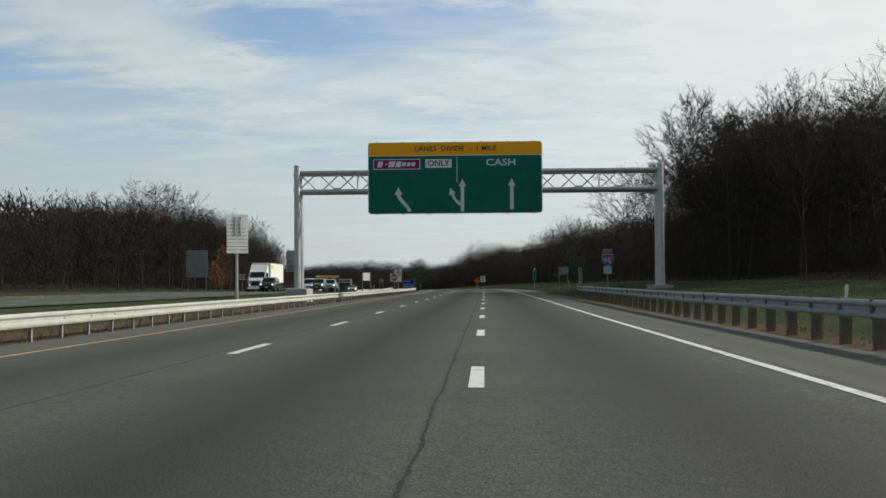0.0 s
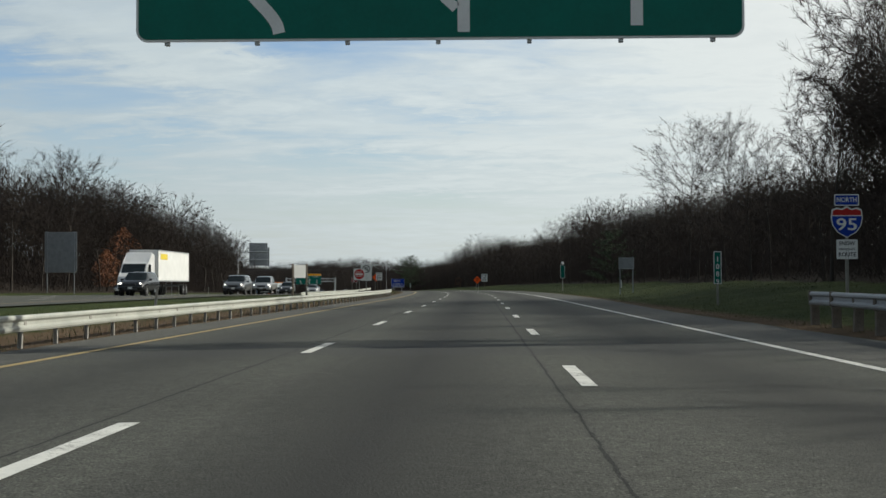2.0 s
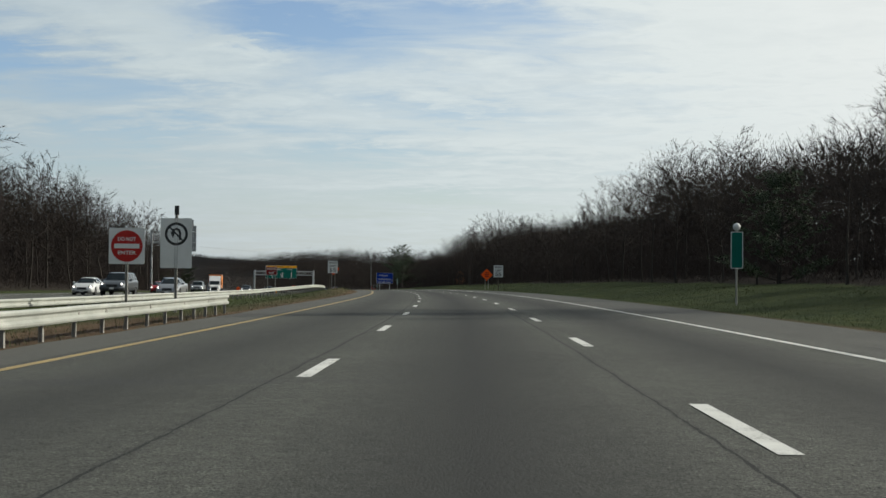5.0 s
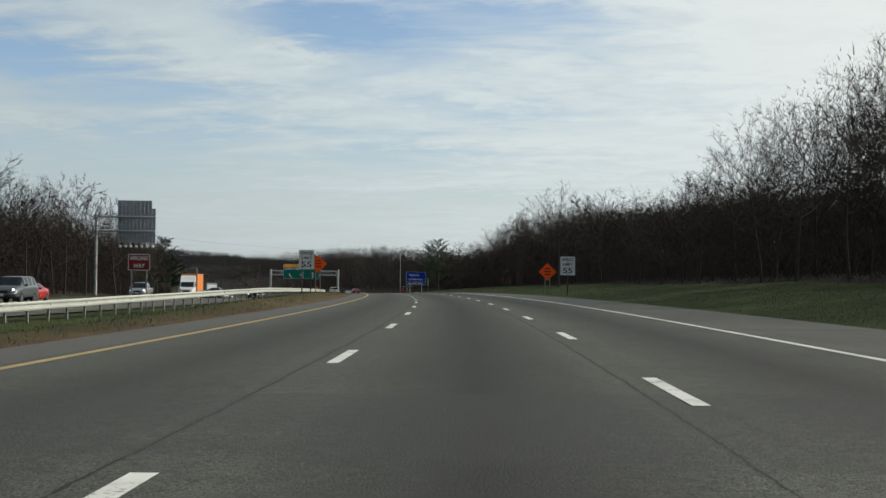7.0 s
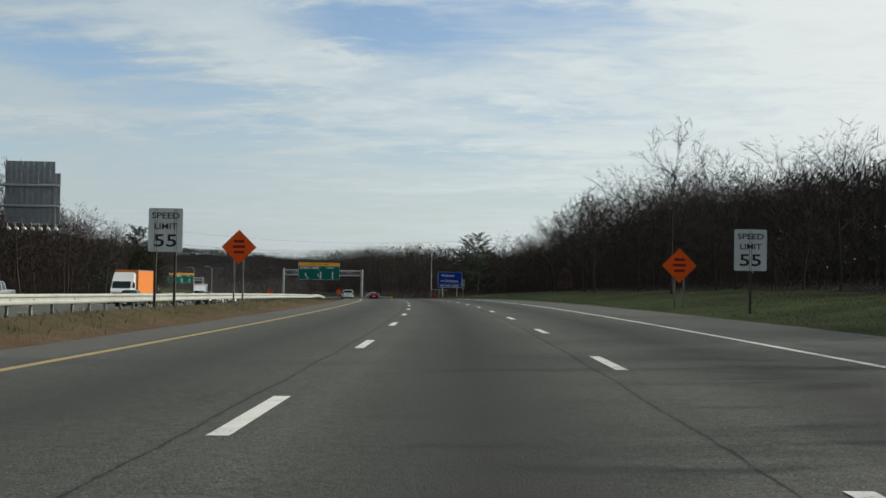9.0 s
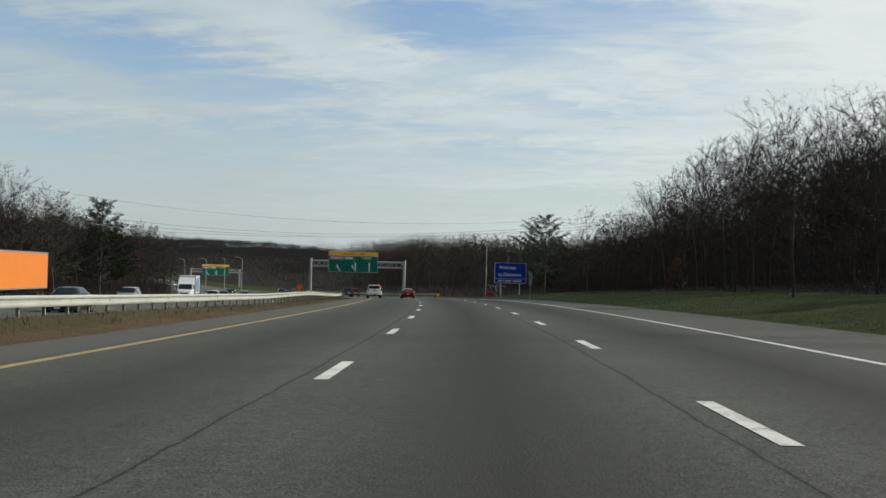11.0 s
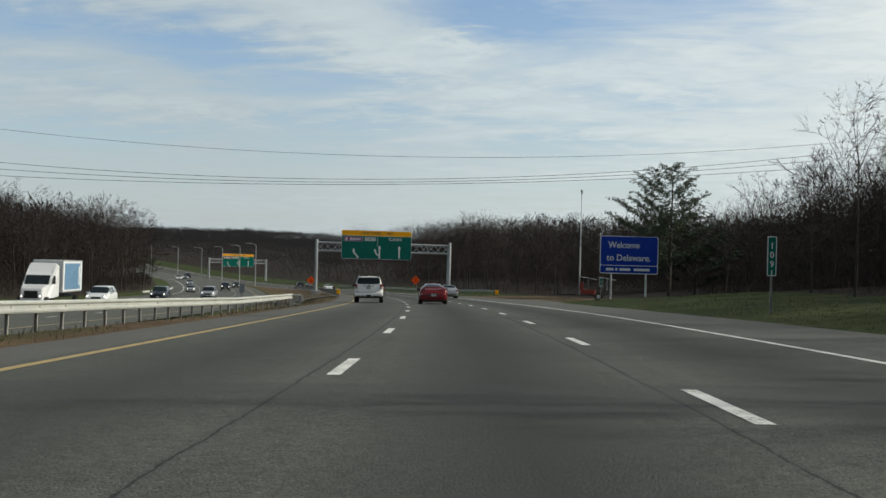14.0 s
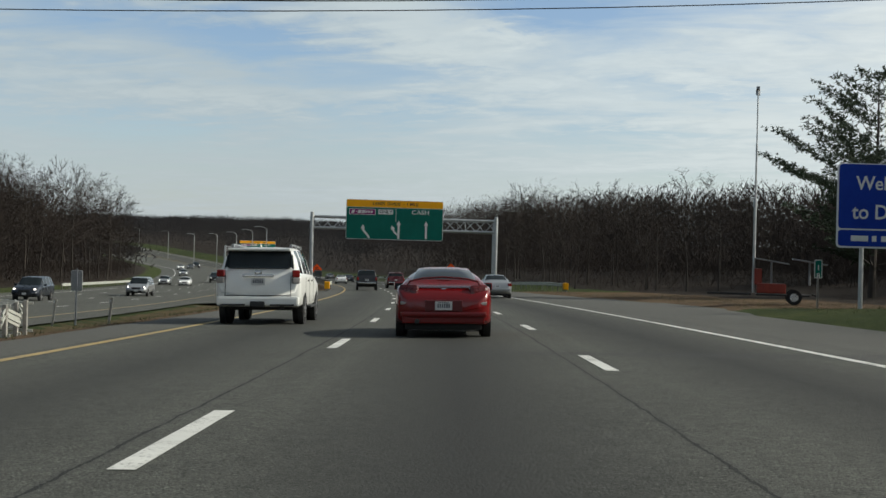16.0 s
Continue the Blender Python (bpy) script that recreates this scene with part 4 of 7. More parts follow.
outline(bm, shield(1.0), 0.01)
face_ = part("shield", bm, S_WHITE, t_)
bm = bmesh.new()
outline(bm, [(0.43, 2.66), (0.435, 2.6), (0.39, 2.38), (0.26, 2.2), (0, 2.05), (-0.26, 2.2), (-0.39, 2.38), (-0.435, 2.6), (-0.43, 2.66)], 0.004, Matrix.Translation((0, -0.009, 0)))
part("blue_field", bm, S_BLUE, face_)
bm = bmesh.new()
outline(bm, [(-0.42, 2.69), (-0.41, 2.82), (-0.28, 2.87), (-0.14, 2.84), (0, 2.91), (0.14, 2.84), (0.28, 2.87), (0.41, 2.82), (0.42, 2.69)][::-1], 0.004, Matrix.Translation((0, -0.009, 0)))
part("red_band", bm, S_RED, face_)
lettering("95", 0.50, S_WHITE, t_, 0, -0.016, 2.40, 0.60)
sign_face(t_, 0.72, 0.34, 3.14, S_BLUE, S_WHITE, 0.03, name="plate")
lettering("NORTH", 0.2, S_WHITE, t_, 0, -0.014, 3.14, 0.58)
sign_face(t_, 0.62, 0.58, 1.68, S_WHITE, None, 0.03, name="plate")
lettering("SNOW", 0.17, S_BLACK, t_, 0, -0.009, 1.85, 0.46)
lettering("EMERGENCY", 0.08, S_BLACK, t_, 0, -0.009, 1.68, 0.48)
lettering("ROUTE", 0.17, S_BLACK, t_, 0, -0.009, 1.52, 0.50)

# tall green mile marker
for s, u, top, digits, sh in ((118.2, 8.75, 2.15, "1089", 0.0), (453.0, 8.8, 2.6, "1091", 0.0), (516.5, 13.6, 1.9, "18", 0.0)):
    t_ = standing("mile_marker", s, u, "narrow green mile marker with white figures on one post", "mile marker", group="mile markers")
    hgt = 1.35 if len(digits) > 2 else 0.75
    posts_for(t_, (0,), top, 0.06)
    sign_face(t_, 0.32, hgt, top - hgt / 2 + 0.05, S_GREEN, S_WHITE, 0.03)
    for i, ch in enumerate(digits):
        lettering(ch, 0.30, S_WHITE, t_, 0, -0.016, top - 0.12 - (i + 0.5) * (hgt - 0.1) / len(digits), None)

# green plate with a white top, far along the right verge
t_ = standing("exit_marker", 207, 9.4, "narrow green plate with a pale round cap on one post", "road sign")
posts_for(t_, (0,), 3.0, 0.08, round_=True)
sign_face(t_, 0.5, 1.5, 2.2, S_GREEN, S_WHITE, 0.04)
bm = bmesh.new()
bmesh.ops.create_uvsphere(bm, u_segments=12, v_segments=8, radius=0.16, matrix=Matrix.Translation((0, 0.05, 3.15)))
part("lamp_cap", bm, S_WHITE, t_, smooth_shade=True)


def back_sign(s, u, w, h, zmid, label, round_=False):
    """A sign that faces the other way: only its bare back shows."""
    t_ = standing("road_sign", s, u, label, "road sign", 180, "signs seen from behind")
    posts_for(t_, (-w * 0.42, w * 0.42) if w > 0.6 else (0,), zmid + h / 2 + 0.08, 0.06, RAIL_DARK, round_=round_)
    sign_face(t_, w, h, zmid, S_WHITE, None, 0.05, y=0.0)
    bm = bmesh.new()
    for z in (-0.3, 0.3):
        box(bm, 0, 0.03, zmid + z * h, w * 0.96, 0.03, 0.06)
    part("stiffeners", bm, S_BACK, t_)


back_sign(160, 10.0, 1.15, 0.85, 2.25, "bare aluminium back of a sign on two posts in grass")
back_sign(187.5, -41.6, 3.15, 3.95, 4.0, "large bare aluminium sign back on two posts before woods")
back_sign(236, -41.0, 0.9, 0.9, 2.0, "small bare sign back on two posts")
back_sign(521, -17.4, 0.5, 0.9, 1.9, "grey sign back on a single thin post in the median")

# pale sign edge-on between two posts in the median
t_ = standing("median_sign", 157.8, -14.35, "pale blank sign plate between two wooden posts", "road sign", 40)
for x in (-0.60, 0.60):
    bm = bmesh.new()
    box(bm, x, 0.03, 1.2, 0.13, 0.10, 3.0, 0.01)
    part("post", bm, POST_WOOD, t_)
sign_face(t_, 1.0, 0.95, 2.12, S_WHITE, None, 0.03)

# tall louvred sign back over the median
t_ = standing("louvred_sign", 83.6, -15.55, "tall pale sign back with many horizontal slats on one mast", "road sign", 30)
bm = bmesh.new()
tube(bm, (0, 0.12, -0.3), (0, 0.12, 5.3), 0.10, 0.085, 12)
part("mast", bm, STEEL, t_)
for i in range(11):
    bm = bmesh.new()
    box(bm, 0, 0, 3.12 + i * 0.227, 1.42, 0.04, 0.200, 0.006)
    part("slat", bm, S_WHITE, t_)
bm = bmesh.new()
for x in (-0.17, 0.17):
    bm = bmesh.new()
    box(bm, x, -0.045, 4.75, 0.06, 0.05, 1.2, 0.008)
    part("stile", bm, POST_STEEL, t_)


def round_ban(t_, z, y, size):
    bm = bmesh.new()
    outline(bm, [(size * math.cos(i * math.tau / 28), z + size * math.sin(i * math.tau / 28)) for i in range(28)], 0.006, Matrix.Translation((0, y, 0)))
    p = part("red_disc", bm, S_RED, t_)
    return p


def do_not_enter(s, u, zmid, size, label):
    t_ = standing("no_entry_sign", s, u, label, "road sign", group="no entry signs")
    posts_for(t_, (-size * 0.5, size * 0.5) if size < 0.8 else (0,), zmid + size / 2, 0.07)
    sign_face(t_, size, size, zmid, S_WHITE, None, 0.04)
    round_ban(t_, zmid, -0.010, size * 0.44)
    bm = bmesh.new()
    box(bm, 0, -0.016, zmid, size * 0.7, 0.006, size * 0.13)
    part("white_bar", bm, S_WHITE, t_)
    lettering("DO NOT", size * 0.15, S_WHITE, t_, 0, -0.016, zmid + size * 0.19, size * 0.5)
    lettering("ENTER", size * 0.15, S_WHITE, t_, 0, -0.016, zmid - size * 0.19, size * 0.5)
    return t_


do_not_enter(198, -13.1, 2.35, 1.2, "red and white no entry sign in the grass median")
do_not_enter(226.6, -41.0, 2.6, 0.95, "red and white no entry sign before bare woods")
t_ = standing("no_u_turn_sign", 203.8, -12.7, "white sign with a black turning arrow and red ring", "road sign")
posts_for(t_, (0,), 3.7, 0.09)
sign_face(t_, 1.2, 1.9, 2.6, S_WHITE, None, 0.05)
bm = bmesh.new()
outline(bm, [(0.44 * math.cos(i * math.tau / 28), 2.95 + 0.44 * math.sin(i * math.tau / 28)) for i in range(28)], 0.006, Matrix.Translation((0, -0.010, 0)))
ring = part("ring", bm, S_BLACK, t_)
bm = bmesh.new()
outline(bm, [(0.34 * math.cos(i * math.tau / 28), 2.95 + 0.34 * math.sin(i * math.tau / 28)) for i in range(28)], 0.006, Matrix.Translation((0, -0.016, 0)))
part("field", bm, S_WHITE, ring)
bm = bmesh.new()
arrow(bm, [(0.14, 2.72), (0.14, 3.0), (0.10, 3.1), (0, 3.14), (-0.10, 3.1), (-0.13, 3.0), (-0.13, 2.94)], 0.09, -0.021, 0.16)
part("turning_arrow", bm, S_BLACK, ring)
bm = bmesh.new()
box(bm, 0, -0.023, 2.95, 0.7, 0.004, 0.06, 0, Matrix.Rotation(radians(45), 4, "Y"))
part("slash", bm, S_BLACK, ring)
bm = bmesh.new()
box(bm, 0, 0.05, 3.85, 0.16, 0.1, 0.36, 0.01)
part("cap_box", bm, S_BLACK, t_)

# green sign in the distance of the median and wrong way plate
t_ = standing("wrong_way_sign", 274.6, -17.0, "maroon wrong way sign on two thin posts", "road sign")
posts_for(t_, (-0.36, 0.36), 2.7, 0.05)
sign_face(t_, 1.05, 0.78, 2.38, S_MAROON, S_WHITE, 0.03)
lettering("WRONG", 0.29, S_WHITE, t_, 0, -0.016, 2.56, 0.88)
lettering("WAY", 0.29, S_WHITE, t_, 0, -0.016, 2.20, 0.56)


def speed_limit(s, u, zmid, label, xs):
    t_ = standing("speed_limit_sign", s, u, label, "speed sign", group="speed limit signs")
    posts_for(t_, xs, zmid + 0.75, 0.08, POST_WOOD)
    sign_face(t_, 1.22, 1.55, zmid, S_WHITE, None, 0.06)
    lettering("SPEED", 0.30, S_BLACK, t_, 0, -0.010, zmid + 0.50, 0.98)
    lettering("LIMIT", 0.30, S_BLACK, t_, 0, -0.010, zmid + 0.12, 0.80)
    lettering("55", 0.62, S_BLACK, t_, 0, -0.010, zmid - 0.40, 0.80)


speed_limit(314.7, -12.15, 2.75, "white speed limit 55 sign on two dark posts beside the rail", (-0.35, 0.35))
speed_limit(316.8, 9.25, 2.35, "white speed limit 55 sign on a dark post in grass", (0,))


def work_sign(s, u, zmid, size, label, words):
    t_ = standing("warning_sign", s, u, label, "warning sign", group="orange road work signs")
    posts_for(t_, (-size * 0.18, size * 0.18), zmid, 0.07)
    h = size / math.sqrt(2)
    for k, mat, y in ((1.0, S_BLACK, 0.0), (0.975, S_FLUO, -0.008)):
        bm = bmesh.new()
        outline(bm, [(0, zmid - h * k), (h * k, zmid), (0, zmid + h * k), (-h * k, zmid)], 0.01, Matrix.Translation((0, y, 0)))
        part("diamond" if y else "backing", bm, mat, t_)
    bm = bmesh.new()
    for z, w in zip((0.24, 0.02, -0.2), words):
        box(bm, 0, -0.015, zmid + z * size, w * size, 0.005, 0.10 * size)
    part("text_bars", bm, S_MAROON, t_, "dark unreadable text bars")


work_sign(332, -12.1, 2.75, 1.22, "orange diamond work sign on two posts in the median", (0.42, 0.5, 0.42))
work_sign(330.3, 9.4, 2.0, 1.22, "orange diamond work sign on two posts in grass", (0.42, 0.5, 0.42))
work_sign(658, -9.9, 2.3, 1.22, "orange diamond work sign on two posts in the median", (0.42, 0.5, 0.42))
work_sign(640, 8.4, 2.3, 1.22, "orange diamond work sign on two posts beside the shoulder", (0.42, 0.5, 0.42))

# the state's welcome board
t_ = standing("welcome_board", 511, 14.8, "large blue welcome board with white letters on two steel posts", "road sign", -2)
gz = ground_z(511, 14.8) - road_z(511, 0)
posts_for(t_, (-1.42, 1.42), 5.4 - gz, 0.16, STEEL, True, 0.12)
zb, zt = 2.58 - gz, 5.64 - gz
hgt = zt - zb
plate("border", 4.76, hgt, S_WHITE, t_, 0, 0, (zb + zt) / 2, 0.16, 0.03)
plate("blue_panel", 4.64, hgt * 0.76, S_BLUE, t_, 0, -0.02, zb + hgt * 0.61, 0.14, 0.012)
plate("blue_strip", 4.64, hgt * 0.19, S_BLUE, t_, 0, -0.02, zb + hgt * 0.117, 0.12, 0.012)
lettering("Welcome", 0.70, S_WHITE, t_, -0.43, -0.034, zb + hgt * 0.76, 2.55)
lettering("to Delaware.", 0.74, S_WHITE, t_, -0.03, -0.034, zb + hgt * 0.42, 3.6)
for x, w in ((-1.55, 0.62), (-1.02, 0.16), (-0.32, 0.9), (1.05, 1.3)):
    bm = bmesh.new()
    box(bm, x, -0.03, zb + hgt * 0.115, w, 0.006, 0.20, 0.0)
    part("text_bar", bm, S_WHITE, t_, "white bar of small text")

# blue sign far ahead, and thin delineator posts
for s, u in ((38, 9.4), (110, -12.6), (150, -12.8), (183, 12.6), (510, -13.3), (519, -17.8), (238, -40), (262, -39.5), (20, -41)):
    t_ = standing("delineator", s, u, "thin pale delineator post leaning slightly in the verge", "delineator post", random.uniform(-20, 20), "delineator posts")
    bm = bmesh.new()
    box(bm, 0, 0, 0.45 if u < 0 else 0.25, 0.09, 0.02, 1.3 if u < 0 else 0.9, 0.004, Matrix.Rotation(radians(random.uniform(-7, 7)), 4, "Y"))
    p = part("stake", bm, S_WHITE if u > 0 else POST_STEEL, t_)
    bm = bmesh.new()
    box(bm, 0, -0.014, 0.98 if u < 0 else 0.58, 0.07, 0.006, 0.1)
    part("reflector", bm, S_WHITE, t_)

# the cantilevered sign of the oncoming carriageway, seen from behind
t_ = standing("cantilever_sign", 389.5, -42.4, "dark ribbed sign back on a cantilever mast over the oncoming lanes", "road sign")
gz = ground_z(389.5, -42.4) - road_z(389.5, 0)
top = 12.5 - gz
bm = bmesh.new()
tube(bm, (-1.6, 0, -0.4), (-1.6, 0, top - 1.9), 0.24, 0.18, 16)
part("mast", bm, STEEL, t_)
for z in (top - 2.3, top - 4.25):
    bm = bmesh.new()
    tube(bm, (-1.6, 0, z), (6.3, 0, z), 0.15, 0.12, 10)
    part("arm", bm, STEEL, t_)
    bm = bmesh.new()
    tube(bm, (-1.6, 0, z - 0.22), (-1.6, 0, z + 0.22), 0.32, sides=14)
    part("collar", bm, STEEL, t_)
for i in range(10):
    short = 1.1 if i > 8 else 0
    bm = bmesh.new()
    box(bm, 1.5 + i * 0.515, 0.26, top - 2.92 - short / 2, 0.50, 0.04, 5.85 - short, 0.01)
    box(bm, 1.34 + i * 0.515, 0.19, top - 2.92 - short / 2, 0.07, 0.12, 5.6 - short)
    part("rib_panel", bm, S_BACK, t_)
for i in range(7):
    bm = bmesh.new()
    box(bm, 1.5 + i * 0.74, 0.85, top - 6.35, 0.30, 0.5, 0.16, 0.03, Matrix.Rotation(radians(-20), 4, "X"))
    tube(bm, (1.5 + i * 0.74, 0.8, top - 6.3), (1.5 + i * 0.74, 0.2, top - 5.8), 0.025, sides=6)
    part("sign_lamp", bm, S_WHITE, t_, "pale sign lamp")


# ---------------------------------------------------------------- lamps, wires, trailer
def lamp_post(s, u, h, reach):
    t_ = standing("street_lamp", s, u, "tall galvanised lamp post with a curved arm", "street lamp", group="tall lamp posts by the toll road")
    bm = bmesh.new()
    tube(bm, (0, 0, -0.3), (0, 0, h), 0.13, 0.08, 10)
    part("pole", bm, STEEL, t_)
    bm = bmesh.new()
    pts = [(0, 0, h), (reach * 0.3, 0, h + 0.5), (reach * 0.7, 0, h + 0.7), (reach, 0, h + 0.65)]
    for a, b in zip(pts, pts[1:]):
        tube(bm, a, b, 0.05, sides=8)
    arm = part("arm", bm, STEEL, t_)
    bm = bmesh.new()
    box(bm, reach + 0.25 * (1 if reach > 0 else -1), 0, h + 0.6, 0.7, 0.3, 0.14, 0.04)
    part("lantern", bm, S_BACK, t_)


for s in (770, 812, 856, 905, 960, 1020, 1085):
    lamp_post(s, -14.0, 11.5, -2.4)

# overhead wires on two timber poles, with sag
for k, (s, up0, sag) in enumerate(((500.2, 8.62, 0.85), (501.3, 8.55, 0.62), (502.0, 8.98, 1.0), (499.6, 10.36, 1.0))):
    wire = thing("overhead_wire", Matrix.Translation(Vector((*plan(s, 0), 0))), "thin black overhead cable sagging across both carriageways", "cable", "overhead cables")
    base = Vector((*plan(s, 0), 0))
    bm = bmesh.new()
    row = []
    for i in range(41):
        f = i / 40
        u = -62 + 117 * f
        z = road_z(s, 0) + up0 + (0.041 if k < 3 else 0.0135) * (u + 3) + 0.00168 * sag * (u + 3) ** 2
        row.append(Vector((*plan(s + 2 * math.sin(k) * (f - 0.5), u), z)) - base)
    rings = []
    for p in row:
        r_ = 0.016 if k < 3 else 0.012
        rings.append([bm.verts.new(p + Vector((0, math.cos(j * math.tau / 5) * r_, math.sin(j * math.tau / 5) * r_))) for j in range(5)])
    for a, b in zip(rings, rings[1:]):
        for j in range(5):
            bm.faces.new((a[j], a[(j + 1) % 5], b[(j + 1) % 5], b[j]))
    part("cable", bm, WIRE, wire)
for u in (-62, 55):
    t_ = standing("utility_pole", 500.5, u, "brown timber utility pole at the edge of the woods", "utility pole", group="utility poles")
    bm = bmesh.new()
    tube(bm, (0, 0, -0.5), (0, 0, 13.0 if u < 0 else 16.5), 0.17, 0.12, 10)
    part("pole", bm, POST_WOOD, t_)
    bm = bmesh.new()
    box(bm, 0, 0, 9.4 if u < 0 else 14.2, 0.12, 3.2, 0.14, 0.01)
    part("crossarm", bm, POST_WOOD, t_)

# camera trailer with a tall mast and solar panels
t_ = standing("camera_trailer", 523.5, 14.3, "orange camera trailer with a tall mast and solar panels", "trailer", 75)
# orange taken down to red-brown: the cabinet's shade is put into the paint
TRAILER = surface("shaded_trailer_orange", (0.17, 0.016, 0.009), (0.34, 0.040, 0.016), 2, 0.5, 0, 0.05)
bm = bmesh.new()
box(bm, 0, 0.5, 0.72, 0.9, 1.3, 0.45, 0.05)
box(bm, 0, 1.1, 1.25, 0.5, 0.34, 0.75, 0.05)
part("cabinet", bm, TRAILER, t_)
bm = bmesh.new()
box(bm, 0, 0, 0.42, 1.1, 2.4, 0.08, 0.01)
box(bm, 0, 2.4, 0.42, 0.10, 2.0, 0.10, 0.01)
for x in (-0.9, 0.9):
    box(bm, x, -1.4, 0.45, 0.5, 0.08, 0.08)
    box(bm, x, 1.5, 0.45, 0.5, 0.08, 0.08)
part("chassis", bm, TRIM, t_)
for x in (-0.8, 0.8):
    bm = bmesh.new()
    tube(bm, (x - 0.1, -0.5, 0.34), (x + 0.1, -0.5, 0.34), 0.34, sides=20)
    w_ = part("tyre", bm, TYRE, t_)
    bm = bmesh.new()
    tube(bm, (x - 0.11, -0.5, 0.34), (x + 0.11, -0.5, 0.34), 0.19, sides=16)
    part("rim", bm, RIM, w_, "white steel rim")
bm = bmesh.new()
tube(bm, (0, 1.3, 0.5), (0, 1.3, 4.6), 0.065, sides=10)
tube(bm, (0, 1.3, 4.6), (0, 1.3, 7.4), 0.045, sides=10)
tube(bm, (0, 1.3, 7.4), (0, 1.3, 9.95), 0.03, sides=8)
tube(bm, (0, 1.3, 4.5), (0, 1.3, 4.8), 0.09, sides=10)
mast_ = part("mast", bm, STEEL, t_)
bm = bmesh.new()
box(bm, 0.05, 1.3, 10.0, 0.42, 0.16, 0.16, 0.03)
tube(bm, (0.18, 1.3, 9.95), (0.18, 1.3, 9.7), 0.1, sides=10)
part("camera_head", bm, S_BACK, mast_)
for y in (0.5, -1.2):
    bm = bmesh.new()
    box(bm, 0, y, 1.98, 1.5, 1.55, 0.05, 0.01, Matrix.Rotation(radians(9), 4, "X"))
    part("solar_panel", bm, S_BACK, t_)
    bm = bmesh.new()
    tube(bm, (0, y, 0.9), (0, y, 1.96), 0.05, sides=8)
    part("panel_stand", bm, RAIL_DARK, t_)

# ---------------------------------------------------------------- trees
def limb(V, F, pts, radii, sides):
    """Adds a tapered tube through the points."""
    start = len(V)
    for i, p in enumerate(pts):
        a, b = pts[max(0, i - 1)], pts[min(len(pts) - 1, i + 1)]
        d = (b - a).normalized()
        x = d.orthogonal().normalized()
        y = d.cross(x)
        for k in range(sides):
            w = math.tau * k / sides
            V.append(tuple(p + (x * math.cos(w) + y * math.sin(w)) * radii[i]))
    for i in range(len(pts) - 1):
        for k in range(sides):
            a, b = start + i * sides + k, start + i * sides + (k + 1) % sides
            F.append((a, b, b + sides, a + sides))


def bend(rng, p, d, length, n, lift, wild):
    pts = [p.copy()]
    for _ in range(n):
        d = (d + Vector((rng.uniform(-wild, wild), rng.uniform(-wild, wild), lift + rng.uniform(-wild, wild) * 0.5))).normalized()
        p = p + d * (length / n)
        pts.append(p.copy())
    return pts


